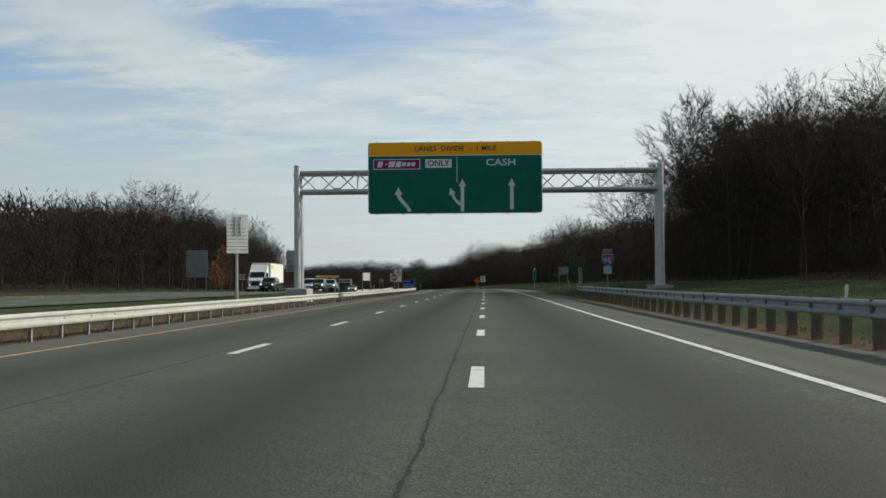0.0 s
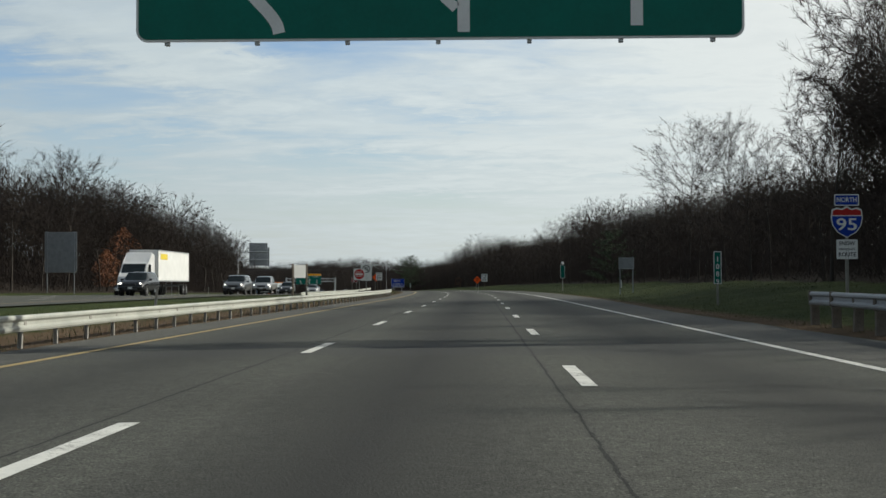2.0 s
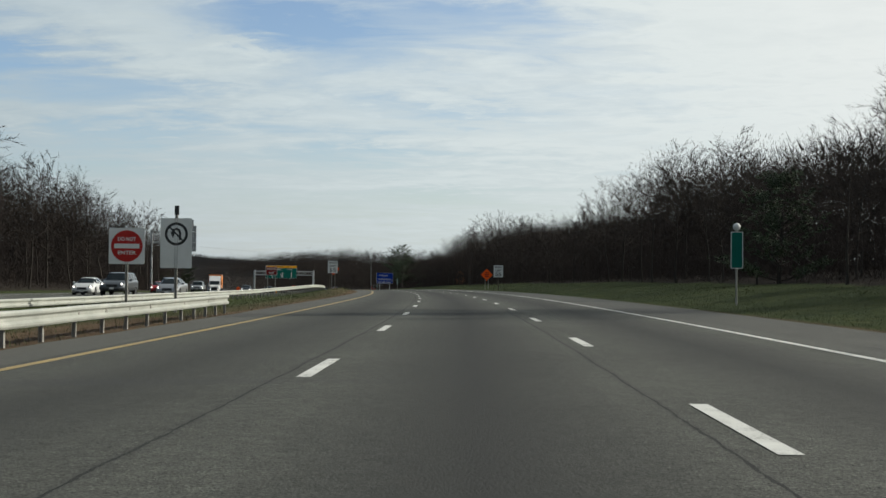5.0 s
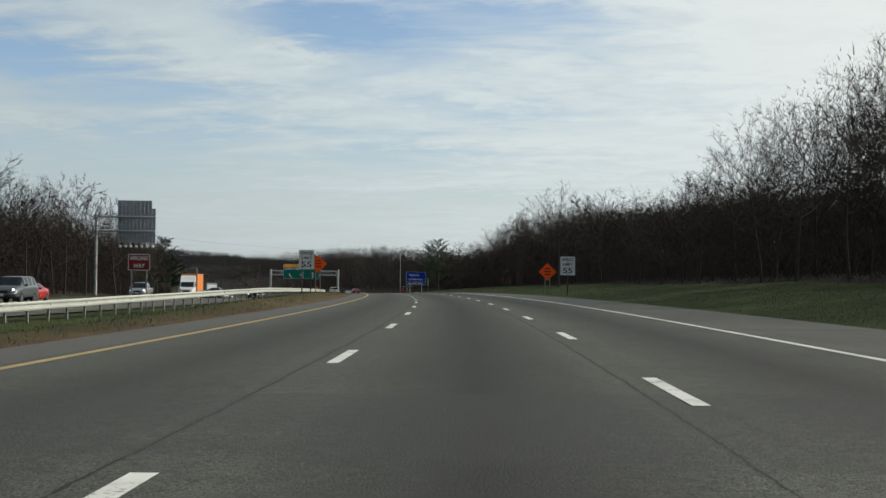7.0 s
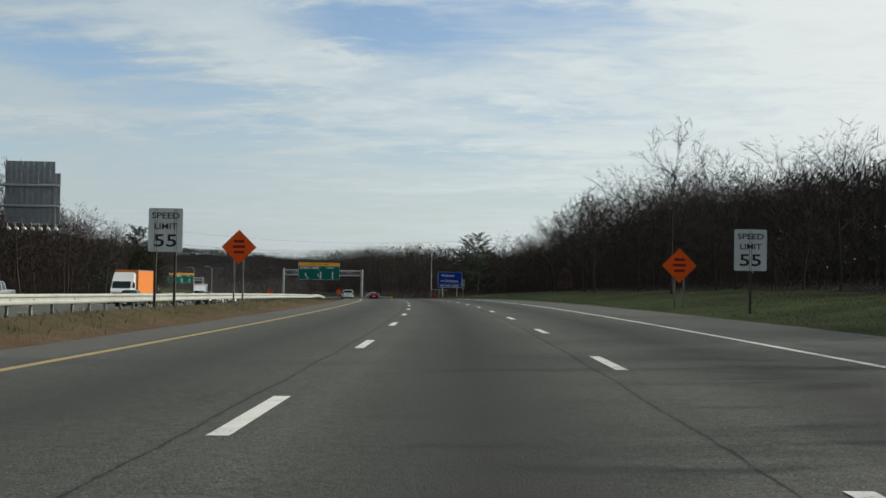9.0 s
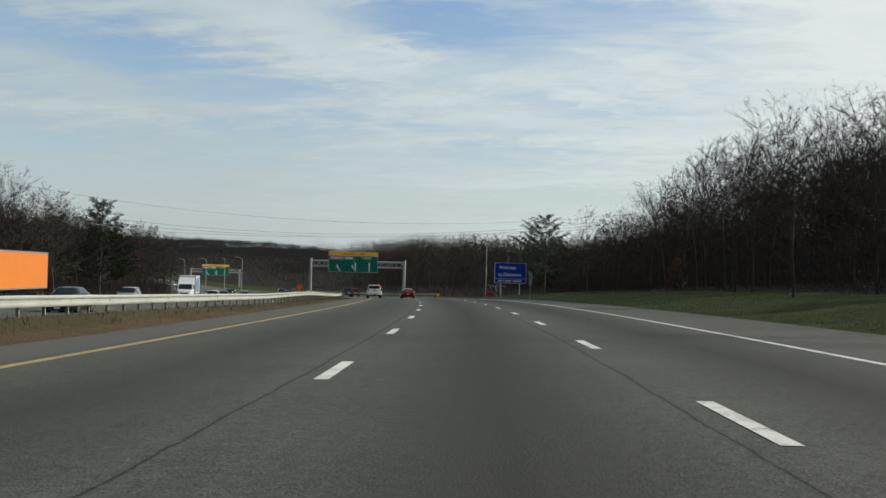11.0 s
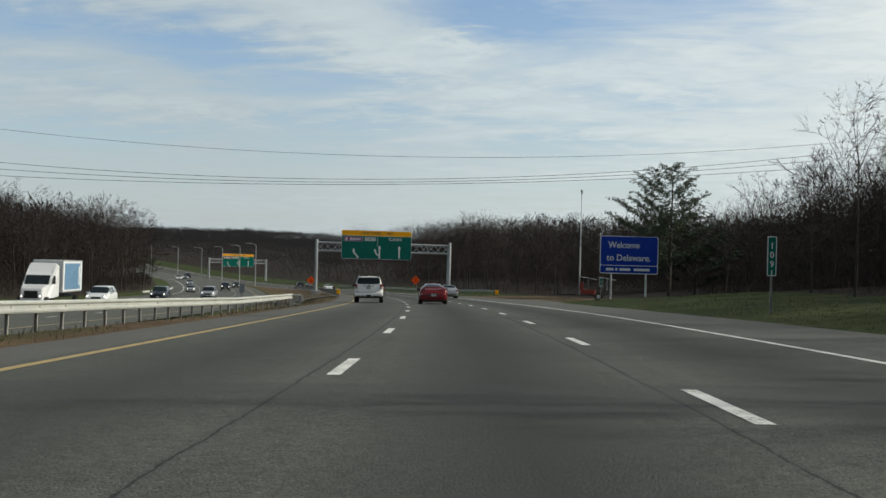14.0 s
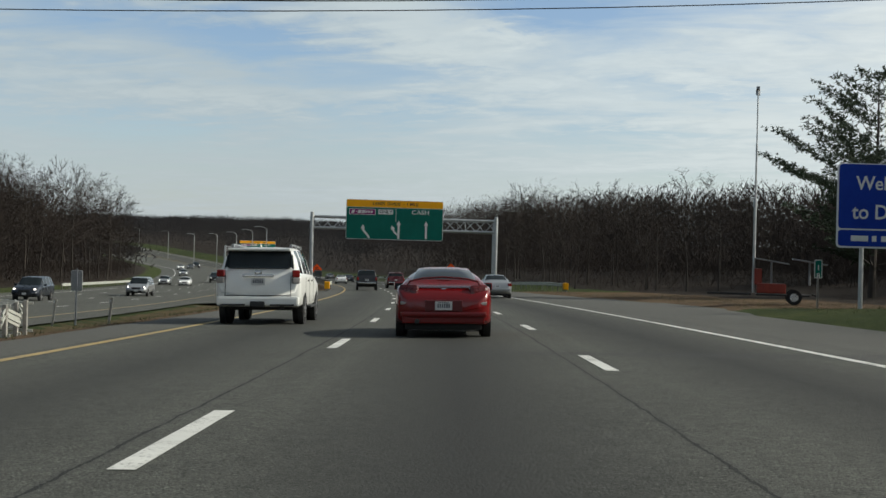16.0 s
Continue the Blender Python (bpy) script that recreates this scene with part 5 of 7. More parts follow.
def bare_tree_meshes(seed, height, spread, first, limbs_n=11, branches_n=5):
    """Trunk and rounded crown of a leafless tree: limbs out to a dome, branches and twigs."""
    rng = random.Random(seed)
    TV, TF, CV, CF = [], [], [], []
    r0 = height * 0.0075 + 0.02
    stem = height * 0.70
    trunk = bend(rng, Vector((0, 0, -0.3)), Vector((0, 0, 1)), stem, 9, 0.22, 0.09)
    limb(TV, TF, trunk, [r0 * (1.25 if i == 0 else 1 - 0.82 * i / 9) for i in range(10)], 7)
    mid, half = height * 0.60, height * 0.40
    n_twig = 7 if limbs_n < 15 else 14

    def reach(a, d):
        """Distance from a along d to the dome."""
        px, py, pz = a.x / spread, a.y / spread, (a.z - mid) / half
        qx, qy, qz = d.x / spread, d.y / spread, d.z / half
        aa, bb, cc = qx * qx + qy * qy + qz * qz, px * qx + py * qy + pz * qz, px * px + py * py + pz * pz - 1
        return (-bb + math.sqrt(max(0.0, bb * bb - aa * cc))) / aa

    def twigs(p, d, length, n, wide=0.015, wild=0.85):
        for _ in range(n):
            dd = (d + Vector((rng.uniform(-1, 1), rng.uniform(-1, 1), rng.uniform(-0.7, 0.8))) * wild).normalized()
            ll = length * rng.uniform(0.55, 1.25)
            side = dd.orthogonal().normalized() * rng.uniform(0.7, 1.2) * wide
            k = len(CV)
            CV.extend((tuple(p - side), tuple(p + side), tuple(p + dd * ll)))
            CF.append((k, k + 1, k + 2))

    for i in range(limbs_n):
        g = i / (limbs_n - 1)
        q = (first / 0.70 + (1 - first / 0.70) * g ** 0.9) * 8.99
        a = trunk[int(q)].lerp(trunk[int(q) + 1], q - int(q))
        az = i * 2.4 + rng.uniform(-0.5, 0.5)
        up = 0.15 + 0.5 * g + 2.2 * max(0.0, g - 0.55) ** 1.2 * 2 + rng.uniform(-0.12, 0.3)
        d = Vector((math.cos(az), math.sin(az), up)).normalized()
        length = max(0.8, reach(a, d)) * rng.uniform(0.78, 0.98)
        pts = bend(rng, a, d, length, 5, 0.05, 0.20)
        r1 = r0 * (1 - 0.6 * g) * 0.36 + 0.010
        limb(CV, CF, pts, [r1 * (1 - 0.82 * k / 5) for k in range(6)], 4)
        for j in range(branches_n):
            f = 0.22 + 0.78 * j / (branches_n - 1)
            q2 = f * 4.99
            b = pts[int(q2)].lerp(pts[int(q2) + 1], q2 - int(q2))
            d1 = (pts[int(q2) + 1] - pts[int(q2)]).normalized()
            d2 = (d1 + Vector((rng.uniform(-1, 1), rng.uniform(-1, 1), rng.uniform(-0.5, 0.65))) * 0.95).normalized()
            l2 = min(length * (0.60 - 0.26 * f) * rng.uniform(0.8, 1.25), reach(b, d2) * 0.9 + 0.4)
            p2 = bend(rng, b, d2, l2, 3, 0.05, 0.30)
            limb(CV, CF, p2, [max(0.007, r1 * 0.42 * (1 - 0.25 * k)) for k in range(4)], 3)
            for k in range(4):
                c = p2[1 + (k % 3)] if k < 3 else p2[3]
                d3 = (d2 + Vector((rng.uniform(-1, 1), rng.uniform(-1, 1), rng.uniform(-0.6, 0.7))) * 1.0).normalized()
                l3 = l2 * 0.55 * rng.uniform(0.7, 1.3)
                p3 = bend(rng, c, d3, l3, 2, 0.08, 0.25)
                twigs(c, d3, l3 * 1.5, 1, 0.016, 0.12)
                for e in range(n_twig):
                    q3 = rng.uniform(0.1, 1.99)
                    twigs(p3[int(q3)].lerp(p3[int(q3) + 1], q3 - int(q3)), d3, l3 * 0.50, 1)
    return TV, TF, CV, CF


def mesh_from(name, V, F, material):
    me = bpy.data.meshes.new(name)
    me.from_pydata(V, [], F)
    me.materials.append(material)
    return me


KINDS = []
for seed, height, spread, first, n in ((3, 15, 5.2, 0.26, 12), (8, 18, 7.6, 0.24, 14), (15, 13, 3.0, 0.28, 11), (21, 16, 3.9, 0.34, 12), (34, 11, 4.2, 0.22, 11), (47, 14, 4.4, 0.36, 11), (55, 9, 3.4, 0.20, 10), (62, 18, 6.6, 0.30, 17), (71, 18, 6.0, 0.34, 16)):
    tv, tf, cv, cf = bare_tree_meshes(seed, height, spread, first, n, 8 if n > 15 else 5)
    KINDS.append((height, mesh_from("trunk", tv, tf, BARK), mesh_from("crown", cv, cf, TWIG)))


def bare_tree(kind, s, u, height, label, group="", yaw=None):
    h, trunk_me, crown_me = KINDS[kind]
    k = height / h
    x, y = plan(s, u)
    m = pose(x, y, ground_z(s, u) - 0.05, random.uniform(-3, 3), random.uniform(-3, 3), random.uniform(0, 360) if yaw is None else yaw) @ Matrix.Diagonal((k, k, k, 1))
    t_ = thing("bare_tree", m, label, "tree", group)
    shared("trunk", trunk_me, t_)
    shared("crown", crown_me, t_)
    return t_


def right_height(s):
    return float(np.interp(s, (44, 70, 82, 104, 117, 135, 148, 158, 166, 178, 212, 240, 270, 286, 302, 314, 330, 350, 375, 400, 430, 446, 462, 480, 560, 585, 620, 660, 700, 760),
                           (9.5, 10, 11.8, 14.2, 15.6, 16.4, 16, 14, 11.5, 10.2, 10.8, 11.6, 12.6, 14.6, 14.6, 11.4, 9.8, 9.6, 11, 12, 13.5, 13.8, 12, 9.5, 10, 10.5, 12.8, 14.5, 16.5, 18)))


def left_height(s):
    return float(np.interp(s, (-60, 120, 150, 180, 200, 260, 354, 450, 580, 640, 660, 700, 722, 745, 780), (6.5, 7, 9, 13, 14, 15, 14.8, 12.8, 12.5, 15, 15.8, 17, 14, 8, 6)))


rng = random.Random(5)
EDGE = "leafless brown deciduous tree at the edge of the woods"
s = 44.0
while s < 690:
    for u0, k in ((20.5, 0.84), (26.0, 1.03)):
        if 495 < s < 600 and u0 < 24 or 528 < s < 575:
            continue
        uu, ss = u0 + rng.uniform(-1.8, 1.8), s + rng.uniform(-3, 3)
        bare_tree(rng.choice((0, 1, 2, 3, 3, 5, 2)), ss, uu, right_height(ss) * k * rng.uniform(0.82, 1.12), EDGE, "bare trees of the right-hand woods")
    s += rng.uniform(6.8, 9.0) if s < 480 else rng.uniform(7, 9)
s = 112.0
while s < 750:
    for u0, k in ((-44.5, 0.88), (-49.5, 0.98)) if rng.random() < 0.55 else ((-45.5, 0.92),):
        uu, ss = u0 + rng.uniform(-1.6, 1.6), s + rng.uniform(-3, 3)
        bare_tree(rng.choice((0, 4, 2, 3, 5, 6, 2)), ss, uu, left_height(ss) * k * rng.uniform(0.82, 1.15), EDGE, "bare trees beside the oncoming carriageway")
    s += rng.uniform(8.8, 11.5)

# trees that stand out
for kind, s, u, h, label in ((7, 203, 22.8, 17.4, "tall wide-crowned bare oak before the woods"), (8, 141, 23.5, 17.0, "tall wide-crowned bare oak before the woods"),
                             (7, 130, 22.0, 18.5, "tall bare oak before the woods"), (8, 116, 22.5, 14.5, "tall bare oak before the woods"),
                             (3, 355, 14.4, 11.6, "slender bare tree standing in the grass verge"), (4, 388, 14.8, 8.8, "small round bare tree standing in the grass verge"),
                             (4, 470, 17.8, 9.8, "bare spreading tree standing in the grass verge"), (5, 338, 25, 11.0, "tall slim bare tree rising over the woods"),
                             (8, 172, -46, 14.5, "wide bare oak rising over the woods"), (7, 240, -56, 18.5, "broad domed bare oak rising over the woods"), (8, 262, -55, 16.5, "broad domed bare oak rising over the woods"), (8, 207, 28.5, 18.0, "wide bare oak rising over the woods"),
                             (0, 330, -45.5, 13.5, "tall bare oak rising over the woods"), (1, 610, -46, 12.5, "wide bare oak rising over the woods")):
    bare_tree(kind, s, u, h, label)


# ---------------------------------------------------------------- dense woods as masses of fine stems
def slivers(name, base, way, length, width, material, label, tip=0.15):
    """Many thin upright slivers at once: stems, twigs or grass."""
    n = len(base)
    rnd = np.random.default_rng(n)
    side = np.cross(way, rnd.normal(size=(n, 3)))
    side /= np.linalg.norm(side, axis=1)[:, None] + 1e-9
    side *= width[:, None] / 2
    top = base + way * length[:, None]
    verts = np.stack([base - side, base + side, top], axis=1).reshape(-1, 3)
    me = bpy.data.meshes.new(name)
    me.vertices.add(n * 3)
    me.vertices.foreach_set("co", verts.astype(np.float32).ravel())
    me.loops.add(n * 3)
    me.polygons.add(n)
    me.loops.foreach_set("vertex_index", np.arange(n * 3, dtype=np.int32))
    me.polygons.foreach_set("loop_start", np.arange(0, n * 3, 3, dtype=np.int32))
    me.update()
    me.materials.append(material)
    return tagged(new(name, me), label, "undergrowth", kind="stuff")


def places(rnd, n, s0, s1, u0, u1, power=1.0):
    s = rnd.uniform(s0, s1, n)
    u = u0 + (u1 - u0) * rnd.uniform(0, 1, n) ** power
    h = np.interp(s, S_AT, TURN)
    x = np.interp(s, S_AT, LINE_X) + u * np.cos(h)
    y = np.interp(s, S_AT, LINE_Y) + u * np.sin(h)
    return s, u, x, y


G_S = np.arange(-160, 2304, 8.0)
G_U = np.concatenate([np.arange(-660, -160, 20.0), np.arange(-160, -36, 4.0), np.arange(6, 164, 4.0), np.arange(180, 600, 20.0)])
G_Z = np.array([[ground_z(a, b) for b in G_U] for a in G_S])


def floor_at(s, u):
    i = np.clip(np.searchsorted(G_S, s) - 1, 0, len(G_S) - 2)
    j = np.clip(np.searchsorted(G_U, u) - 1, 0, len(G_U) - 2)
    fs, fu = np.clip((s - G_S[i]) / 8.0, 0, 1), np.clip((u - G_U[j]) / (G_U[j + 1] - G_U[j]), 0, 1)
    return (G_Z[i, j] * (1 - fs) + G_Z[i + 1, j] * fs) * (1 - fu) + (G_Z[i, j + 1] * (1 - fs) + G_Z[i + 1, j + 1] * fs) * fu


def thicket(name, seed, n, s0, s1, u0, u1, tall, w0, w1, material, label, l0=0.9, l1=2.2, crown=2.6, fill=0.35):
    """A mass of tree crowns, each a dome of fine twigs over upright stems; tall(s) is its height."""
    rnd = np.random.default_rng(seed)
    m = max(8, int((s1 - s0) * (u1 - u0) / (crown * crown * 2.0)))
    cs, cu, cx, cy = places(rnd, m, s0, s1, u0, u1)
    grid = np.linspace(s0, s1, 60)
    high = np.interp(cs, grid, [tall(v) for v in grid]) * rnd.uniform(0.80, 1.08, m)
    wide = crown * rnd.uniform(0.7, 1.3, m)
    foot = floor_at(cs, cu)
    pick = rnd.integers(0, m, n)
    d = rnd.normal(size=(n, 3))
    d[:, 2] = np.where(rnd.uniform(size=n) < 0.7, np.abs(d[:, 2]), d[:, 2])
    d /= np.linalg.norm(d, axis=1)[:, None]
    r = rnd.uniform(0, 1, n) ** 0.45
    way = d * 0.75 + np.array((0, 0, 0.40)) + rnd.normal(0, 0.45, (n, 3))
    length = rnd.uniform(l0, l1, n) * (1.35 - 0.95 * r)
    H, W = high[pick], wide[pick]
    pos = np.stack([cx[pick] + d[:, 0] * r * W, cy[pick] + d[:, 1] * r * W, H * (0.56 + 0.44 * d[:, 2] * r)], axis=1)
    k = int(n * fill)
    pos[:k, 0] = cx[pick[:k]] + rnd.normal(0, 0.55, k) * W[:k]
    pos[:k, 1] = cy[pick[:k]] + rnd.normal(0, 0.55, k) * W[:k]
    pos[:k, 2] = H[:k] * (0.02 + 0.88 * rnd.uniform(0, 1, k) ** 1.25)
    way[:k] = np.stack([rnd.normal(0, 0.7, k), rnd.normal(0, 0.7, k), np.ones(k)], axis=1)
    length[:k] *= 1.3
    way /= np.linalg.norm(way, axis=1)[:, None]
    pos[:, 2] += foot[pick]
    return slivers(name, pos - way * (length * 0.6)[:, None], way, length, rnd.uniform(w0, w1, n), material, label)


def far_right_height(s):
    return float(np.interp(s, (585, 620, 660, 700, 760, 860), (10.2, 12.4, 14.8, 17.2, 19.5, 20.5)))


WOODS = "dense leafless brown woods of stems and twigs"
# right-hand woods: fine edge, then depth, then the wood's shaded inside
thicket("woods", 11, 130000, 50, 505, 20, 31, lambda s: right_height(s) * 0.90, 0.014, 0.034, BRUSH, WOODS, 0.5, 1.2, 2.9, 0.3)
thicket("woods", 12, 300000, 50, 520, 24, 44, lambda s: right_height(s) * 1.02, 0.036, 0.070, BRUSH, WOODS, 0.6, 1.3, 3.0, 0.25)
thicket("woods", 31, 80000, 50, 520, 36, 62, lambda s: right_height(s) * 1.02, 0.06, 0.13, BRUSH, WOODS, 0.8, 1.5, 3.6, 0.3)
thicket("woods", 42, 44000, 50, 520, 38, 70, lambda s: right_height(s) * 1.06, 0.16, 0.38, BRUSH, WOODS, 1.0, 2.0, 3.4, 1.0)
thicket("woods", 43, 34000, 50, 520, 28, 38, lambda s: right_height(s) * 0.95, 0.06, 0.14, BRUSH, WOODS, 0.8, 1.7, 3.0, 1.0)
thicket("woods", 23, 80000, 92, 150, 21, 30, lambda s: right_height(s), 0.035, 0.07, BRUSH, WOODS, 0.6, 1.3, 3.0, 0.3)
# unseen coarse stems farther back, added to block the sun behind the woods
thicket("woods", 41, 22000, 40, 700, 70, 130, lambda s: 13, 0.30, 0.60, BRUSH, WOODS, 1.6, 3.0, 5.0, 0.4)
thicket("woods", 13, 80000, 585, 860, 22, 50, lambda s: far_right_height(s) * 0.95, 0.03, 0.07, BRUSH, WOODS, 0.8, 1.8, 4.2, 0.3)
thicket("woods", 33, 60000, 585, 860, 38, 64, lambda s: far_right_height(s) * 0.98, 0.05, 0.11, BRUSH, WOODS, 0.9, 1.8, 4.5, 0.5)
thicket("woods", 44, 34000, 580, 860, 50, 80, lambda s: far_right_height(s) * 1.0, 0.14, 0.28, BRUSH, WOODS, 1.0, 2.0, 3.6, 1.0)
thicket("woods", 19, 60000, 500, 600, 34, 56, lambda s: 8.0, 0.03, 0.07, BRUSH, WOODS, 0.7, 1.5, 3.0)
thicket("woods", 34, 44000, 490, 600, 42, 68, lambda s: 9, 0.05, 0.11, BRUSH, WOODS, 0.7, 1.4, 3.2, 0.5)
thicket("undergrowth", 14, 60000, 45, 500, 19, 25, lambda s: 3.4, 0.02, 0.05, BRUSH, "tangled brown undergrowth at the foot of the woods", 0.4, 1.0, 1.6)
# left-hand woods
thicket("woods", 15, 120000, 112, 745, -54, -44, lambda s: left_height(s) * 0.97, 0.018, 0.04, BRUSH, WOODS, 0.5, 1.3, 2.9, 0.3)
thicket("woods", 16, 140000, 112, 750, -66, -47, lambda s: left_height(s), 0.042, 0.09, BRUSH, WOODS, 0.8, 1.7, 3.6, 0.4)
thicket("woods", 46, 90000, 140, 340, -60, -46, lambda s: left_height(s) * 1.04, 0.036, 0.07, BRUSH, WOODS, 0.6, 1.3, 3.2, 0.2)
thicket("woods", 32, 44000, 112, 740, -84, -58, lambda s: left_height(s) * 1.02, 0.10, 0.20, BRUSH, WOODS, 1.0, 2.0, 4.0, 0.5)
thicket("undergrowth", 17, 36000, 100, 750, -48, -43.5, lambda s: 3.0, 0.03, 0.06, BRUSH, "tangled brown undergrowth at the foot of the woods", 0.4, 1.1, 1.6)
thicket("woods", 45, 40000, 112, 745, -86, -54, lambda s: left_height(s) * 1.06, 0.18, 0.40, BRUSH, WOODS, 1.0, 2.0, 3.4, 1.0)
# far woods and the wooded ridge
thicket("far_woods", 18, 110000, 850, 1500, 14, 200, lambda s: 12.5, 0.12, 0.28, BRUSH_HAZED, "far leafless woods beyond the bend", 1.0, 2.0, 6.5, 0.3)
thicket("far_woods", 20, 25000, 760, 1500, -130, -44, lambda s: 7.0, 0.22, 0.45, BRUSH_HAZED, "far leafless woods beyond the bend", 1.2, 2.6, 6, 0.2)
thicket("far_woods", 21, 130000, 1450, 2290, -150, 560, lambda s: 12, 0.35, 0.8, BRUSH_HAZED, "far leafless woods on the ridge", 1.6, 3.2, 9, 0.25)
thicket("far_woods", 22, 30000, 150, 1100, -220, -75, lambda s: 8, 0.3, 0.7, BRUSH_HAZED, "far leafless woods behind the oncoming carriageway", 2, 4, 5)

# russet shrub that keeps its dead leaves
for s, u, h in ((220, -43.5, 8.0), (214, -44.0, 5.0), (455, 24.5, 3.4)):
    t_ = thing("russet_shrub", station(s, u, 0, 0, ground_z(s, u)), "shrub with russet dead leaves before bare woods", "shrub", "russet shrubs")
    bm = bmesh.new()
    for i in range(5):
        tube(bm, (0, 0, -0.2), (rng.uniform(-0.9, 0.9), rng.uniform(-0.9, 0.9), h * rng.uniform(0.6, 0.9)), 0.05, 0.015, 5)
    part("stems", bm, BARK, t_)
    V, F = [], []
    for i in range(1500):
        a, z = rng.uniform(0, math.tau), rng.uniform(0.12, 1)
        r = h * 0.36 * math.sin(math.pi * min(1, z * 0.85 + 0.12)) * rng.uniform(0.25, 1.1)
        c = Vector((r * math.cos(a), r * math.sin(a), z * h))
        d, e = Vector((rng.gauss(0, 1), rng.gauss(0, 1), rng.gauss(0, 1))).normalized() * 0.11, Vector((rng.gauss(0, 1), rng.gauss(0, 1), rng.gauss(0, 1))).normalized() * 0.06
        k = len(V)
        V += [tuple(c - d), tuple(c + e), tuple(c + d), tuple(c - e)]
        F.append((k, k + 1, k + 2, k + 3))
    shared("leaves", mesh_from("leaves", V, F, RUSSET), t_)


# ---------------------------------------------------------------- pines
def pine(s, u, h, spread, seed, label, ragged=1.0, first=0.16):
    r = random.Random(seed)
    t_ = thing("pine_tree", station(s, u, 0, r.uniform(0, 360), ground_z(s, u)), label, "tree", "evergreen trees")
    TV, TF, BV, BF, NV, NF = [], [], [], [], [], []
    trunk = bend(r, Vector((0, 0, -0.3)), Vector((0, 0, 1)), h * 0.97, 9, 0.3, 0.05)
    limb(TV, TF, trunk, [h * 0.016 * (1 - 0.93 * i / 9) + 0.01 for i in range(10)], 8)

    def needles(p, n, size):
        for _ in range(n):
            c = p + Vector((r.gauss(0, 0.28), r.gauss(0, 0.28), r.gauss(0.05, 0.13))) * size
            for _ in range(5):
                d = Vector((r.gauss(0, 1), r.gauss(0, 1), r.gauss(0.35, 0.6))).normalized() * r.uniform(0.16, 0.30)
                w = d.orthogonal().normalized() * 0.04
                k = len(NV)
                NV.extend((tuple(c - w), tuple(c + w), tuple(c + d)))
                NF.append((k, k + 1, k + 2))

    f, turn_ = first, r.uniform(0, 6)
    while f < 0.99:
        q = f * 8.99
        a = trunk[int(q)].lerp(trunk[int(q) + 1], q - int(q))
        for j in range(r.choice((3, 4, 4)) if f < 0.9 else 3):
            az = turn_ + j * 1.75 + r.uniform(-0.5, 0.5)
            length = spread * min(1.0, 1.15 * (1 - f) ** 0.62) * r.uniform(1 - 0.5 * ragged, 1.1) + 0.4
            d = Vector((math.cos(az), math.sin(az), 0.10 + 0.65 * f)).normalized()
            pts = bend(r, a, d, length, 5, 0.06, 0.10)
            limb(BV, BF, pts, [0.055 * (1 - 0.16 * k) * (1.1 - f) + 0.008 for k in range(6)], 4)
            n = max(3, int(length * 1.5))
            for k in range(n):
                g = 0.35 + 0.65 * k / (n - 1)
                p = pts[int(g * 4.99)].lerp(pts[int(g * 4.99) + 1], g * 4.99 - int(g * 4.99))
                turn = az + r.choice((-1, 1)) * r.uniform(0.5, 1.2) if k < n - 1 else az
                l2 = length * 0.34 * (1.25 - g * 0.8) * r.uniform(0.6, 1.2) + 0.25
                d2 = Vector((math.cos(turn), math.sin(turn), 0.30 + r.uniform(0, 0.3))).normalized()
                limb(BV, BF, [p, p + d2 * l2], [0.014, 0.005], 3)
                for c in range(max(2, int(l2 * 3.2))):
                    needles(p + d2 * l2 * (0.2 + 0.85 * c / max(1, int(l2 * 3.2) - 1)), 8, 0.8)
        turn_ += 1.1
        f += r.uniform(0.75, 1.25) * 0.95 / h
    shared("trunk", mesh_from("trunk", TV, TF, BARK), t_)
    shared("branchwork", mesh_from("branchwork", BV, BF, BARK), t_)
    shared("needles", mesh_from("needles", NV, NF, NEEDLES), t_)


pine(545, 27.0, 14.8, 7.4, 4, "broad ragged white pine with layered branches", 1.0)
pine(552, 32.0, 9.5, 5.6, 5, "dark ragged pine behind the welcome board", 1.0)
pine(503, -44.0, 14.2, 5.0, 6, "dark pine with layered branches beside the woods", 0.8)
pine(495, -48.5, 10.5, 4.0, 7, "dark pine with layered branches beside the woods", 0.8)
pine(236, 19.5, 7.2, 2.8, 8, "small dark evergreen at the edge of bare woods", 0.5, 0.06)

# ---------------------------------------------------------------- grass tufts on the verges
rnd = np.random.default_rng(2)
for name_, n, s0, s1, u0, u1, l0, l1, lab in (("grass", 90000, 0, 560, 6.6, 18, 0.03, 0.10, "rough pale green grass on the right verge"),
                                             ("grass", 42000, 0, 560, -16.5, -9.3, 0.04, 0.16, "dry grass and weeds along the median")):
    s, u, x, y = places(rnd, n, s0, s1, u0, u1, 1.25)
    keep = u > np.array([edge_right(v) for v in s]) + 0.25 if u0 > 0 else u < -9.35
    keep &= (np.sin(x * 0.9) * np.sin(y * 0.7) + rnd.normal(0, 0.6, n)) > -0.55
    s, u, x, y = s[keep], u[keep], x[keep], y[keep]
    z = np.array([ground_z(a, b) for a, b in zip(s, u)])
    k = len(s)
    way = np.stack([rnd.normal(0, 0.45, k), rnd.normal(0, 0.45, k), np.ones(k)], axis=1)
    way /= np.linalg.norm(way, axis=1)[:, None]
    o = slivers(name_, np.stack([x, y, z - 0.05], axis=1), way, rnd.uniform(l0, l1, k) + 0.03, rnd.uniform(0.010, 0.028, k), BLADES, lab)
    o["category"] = "grass"

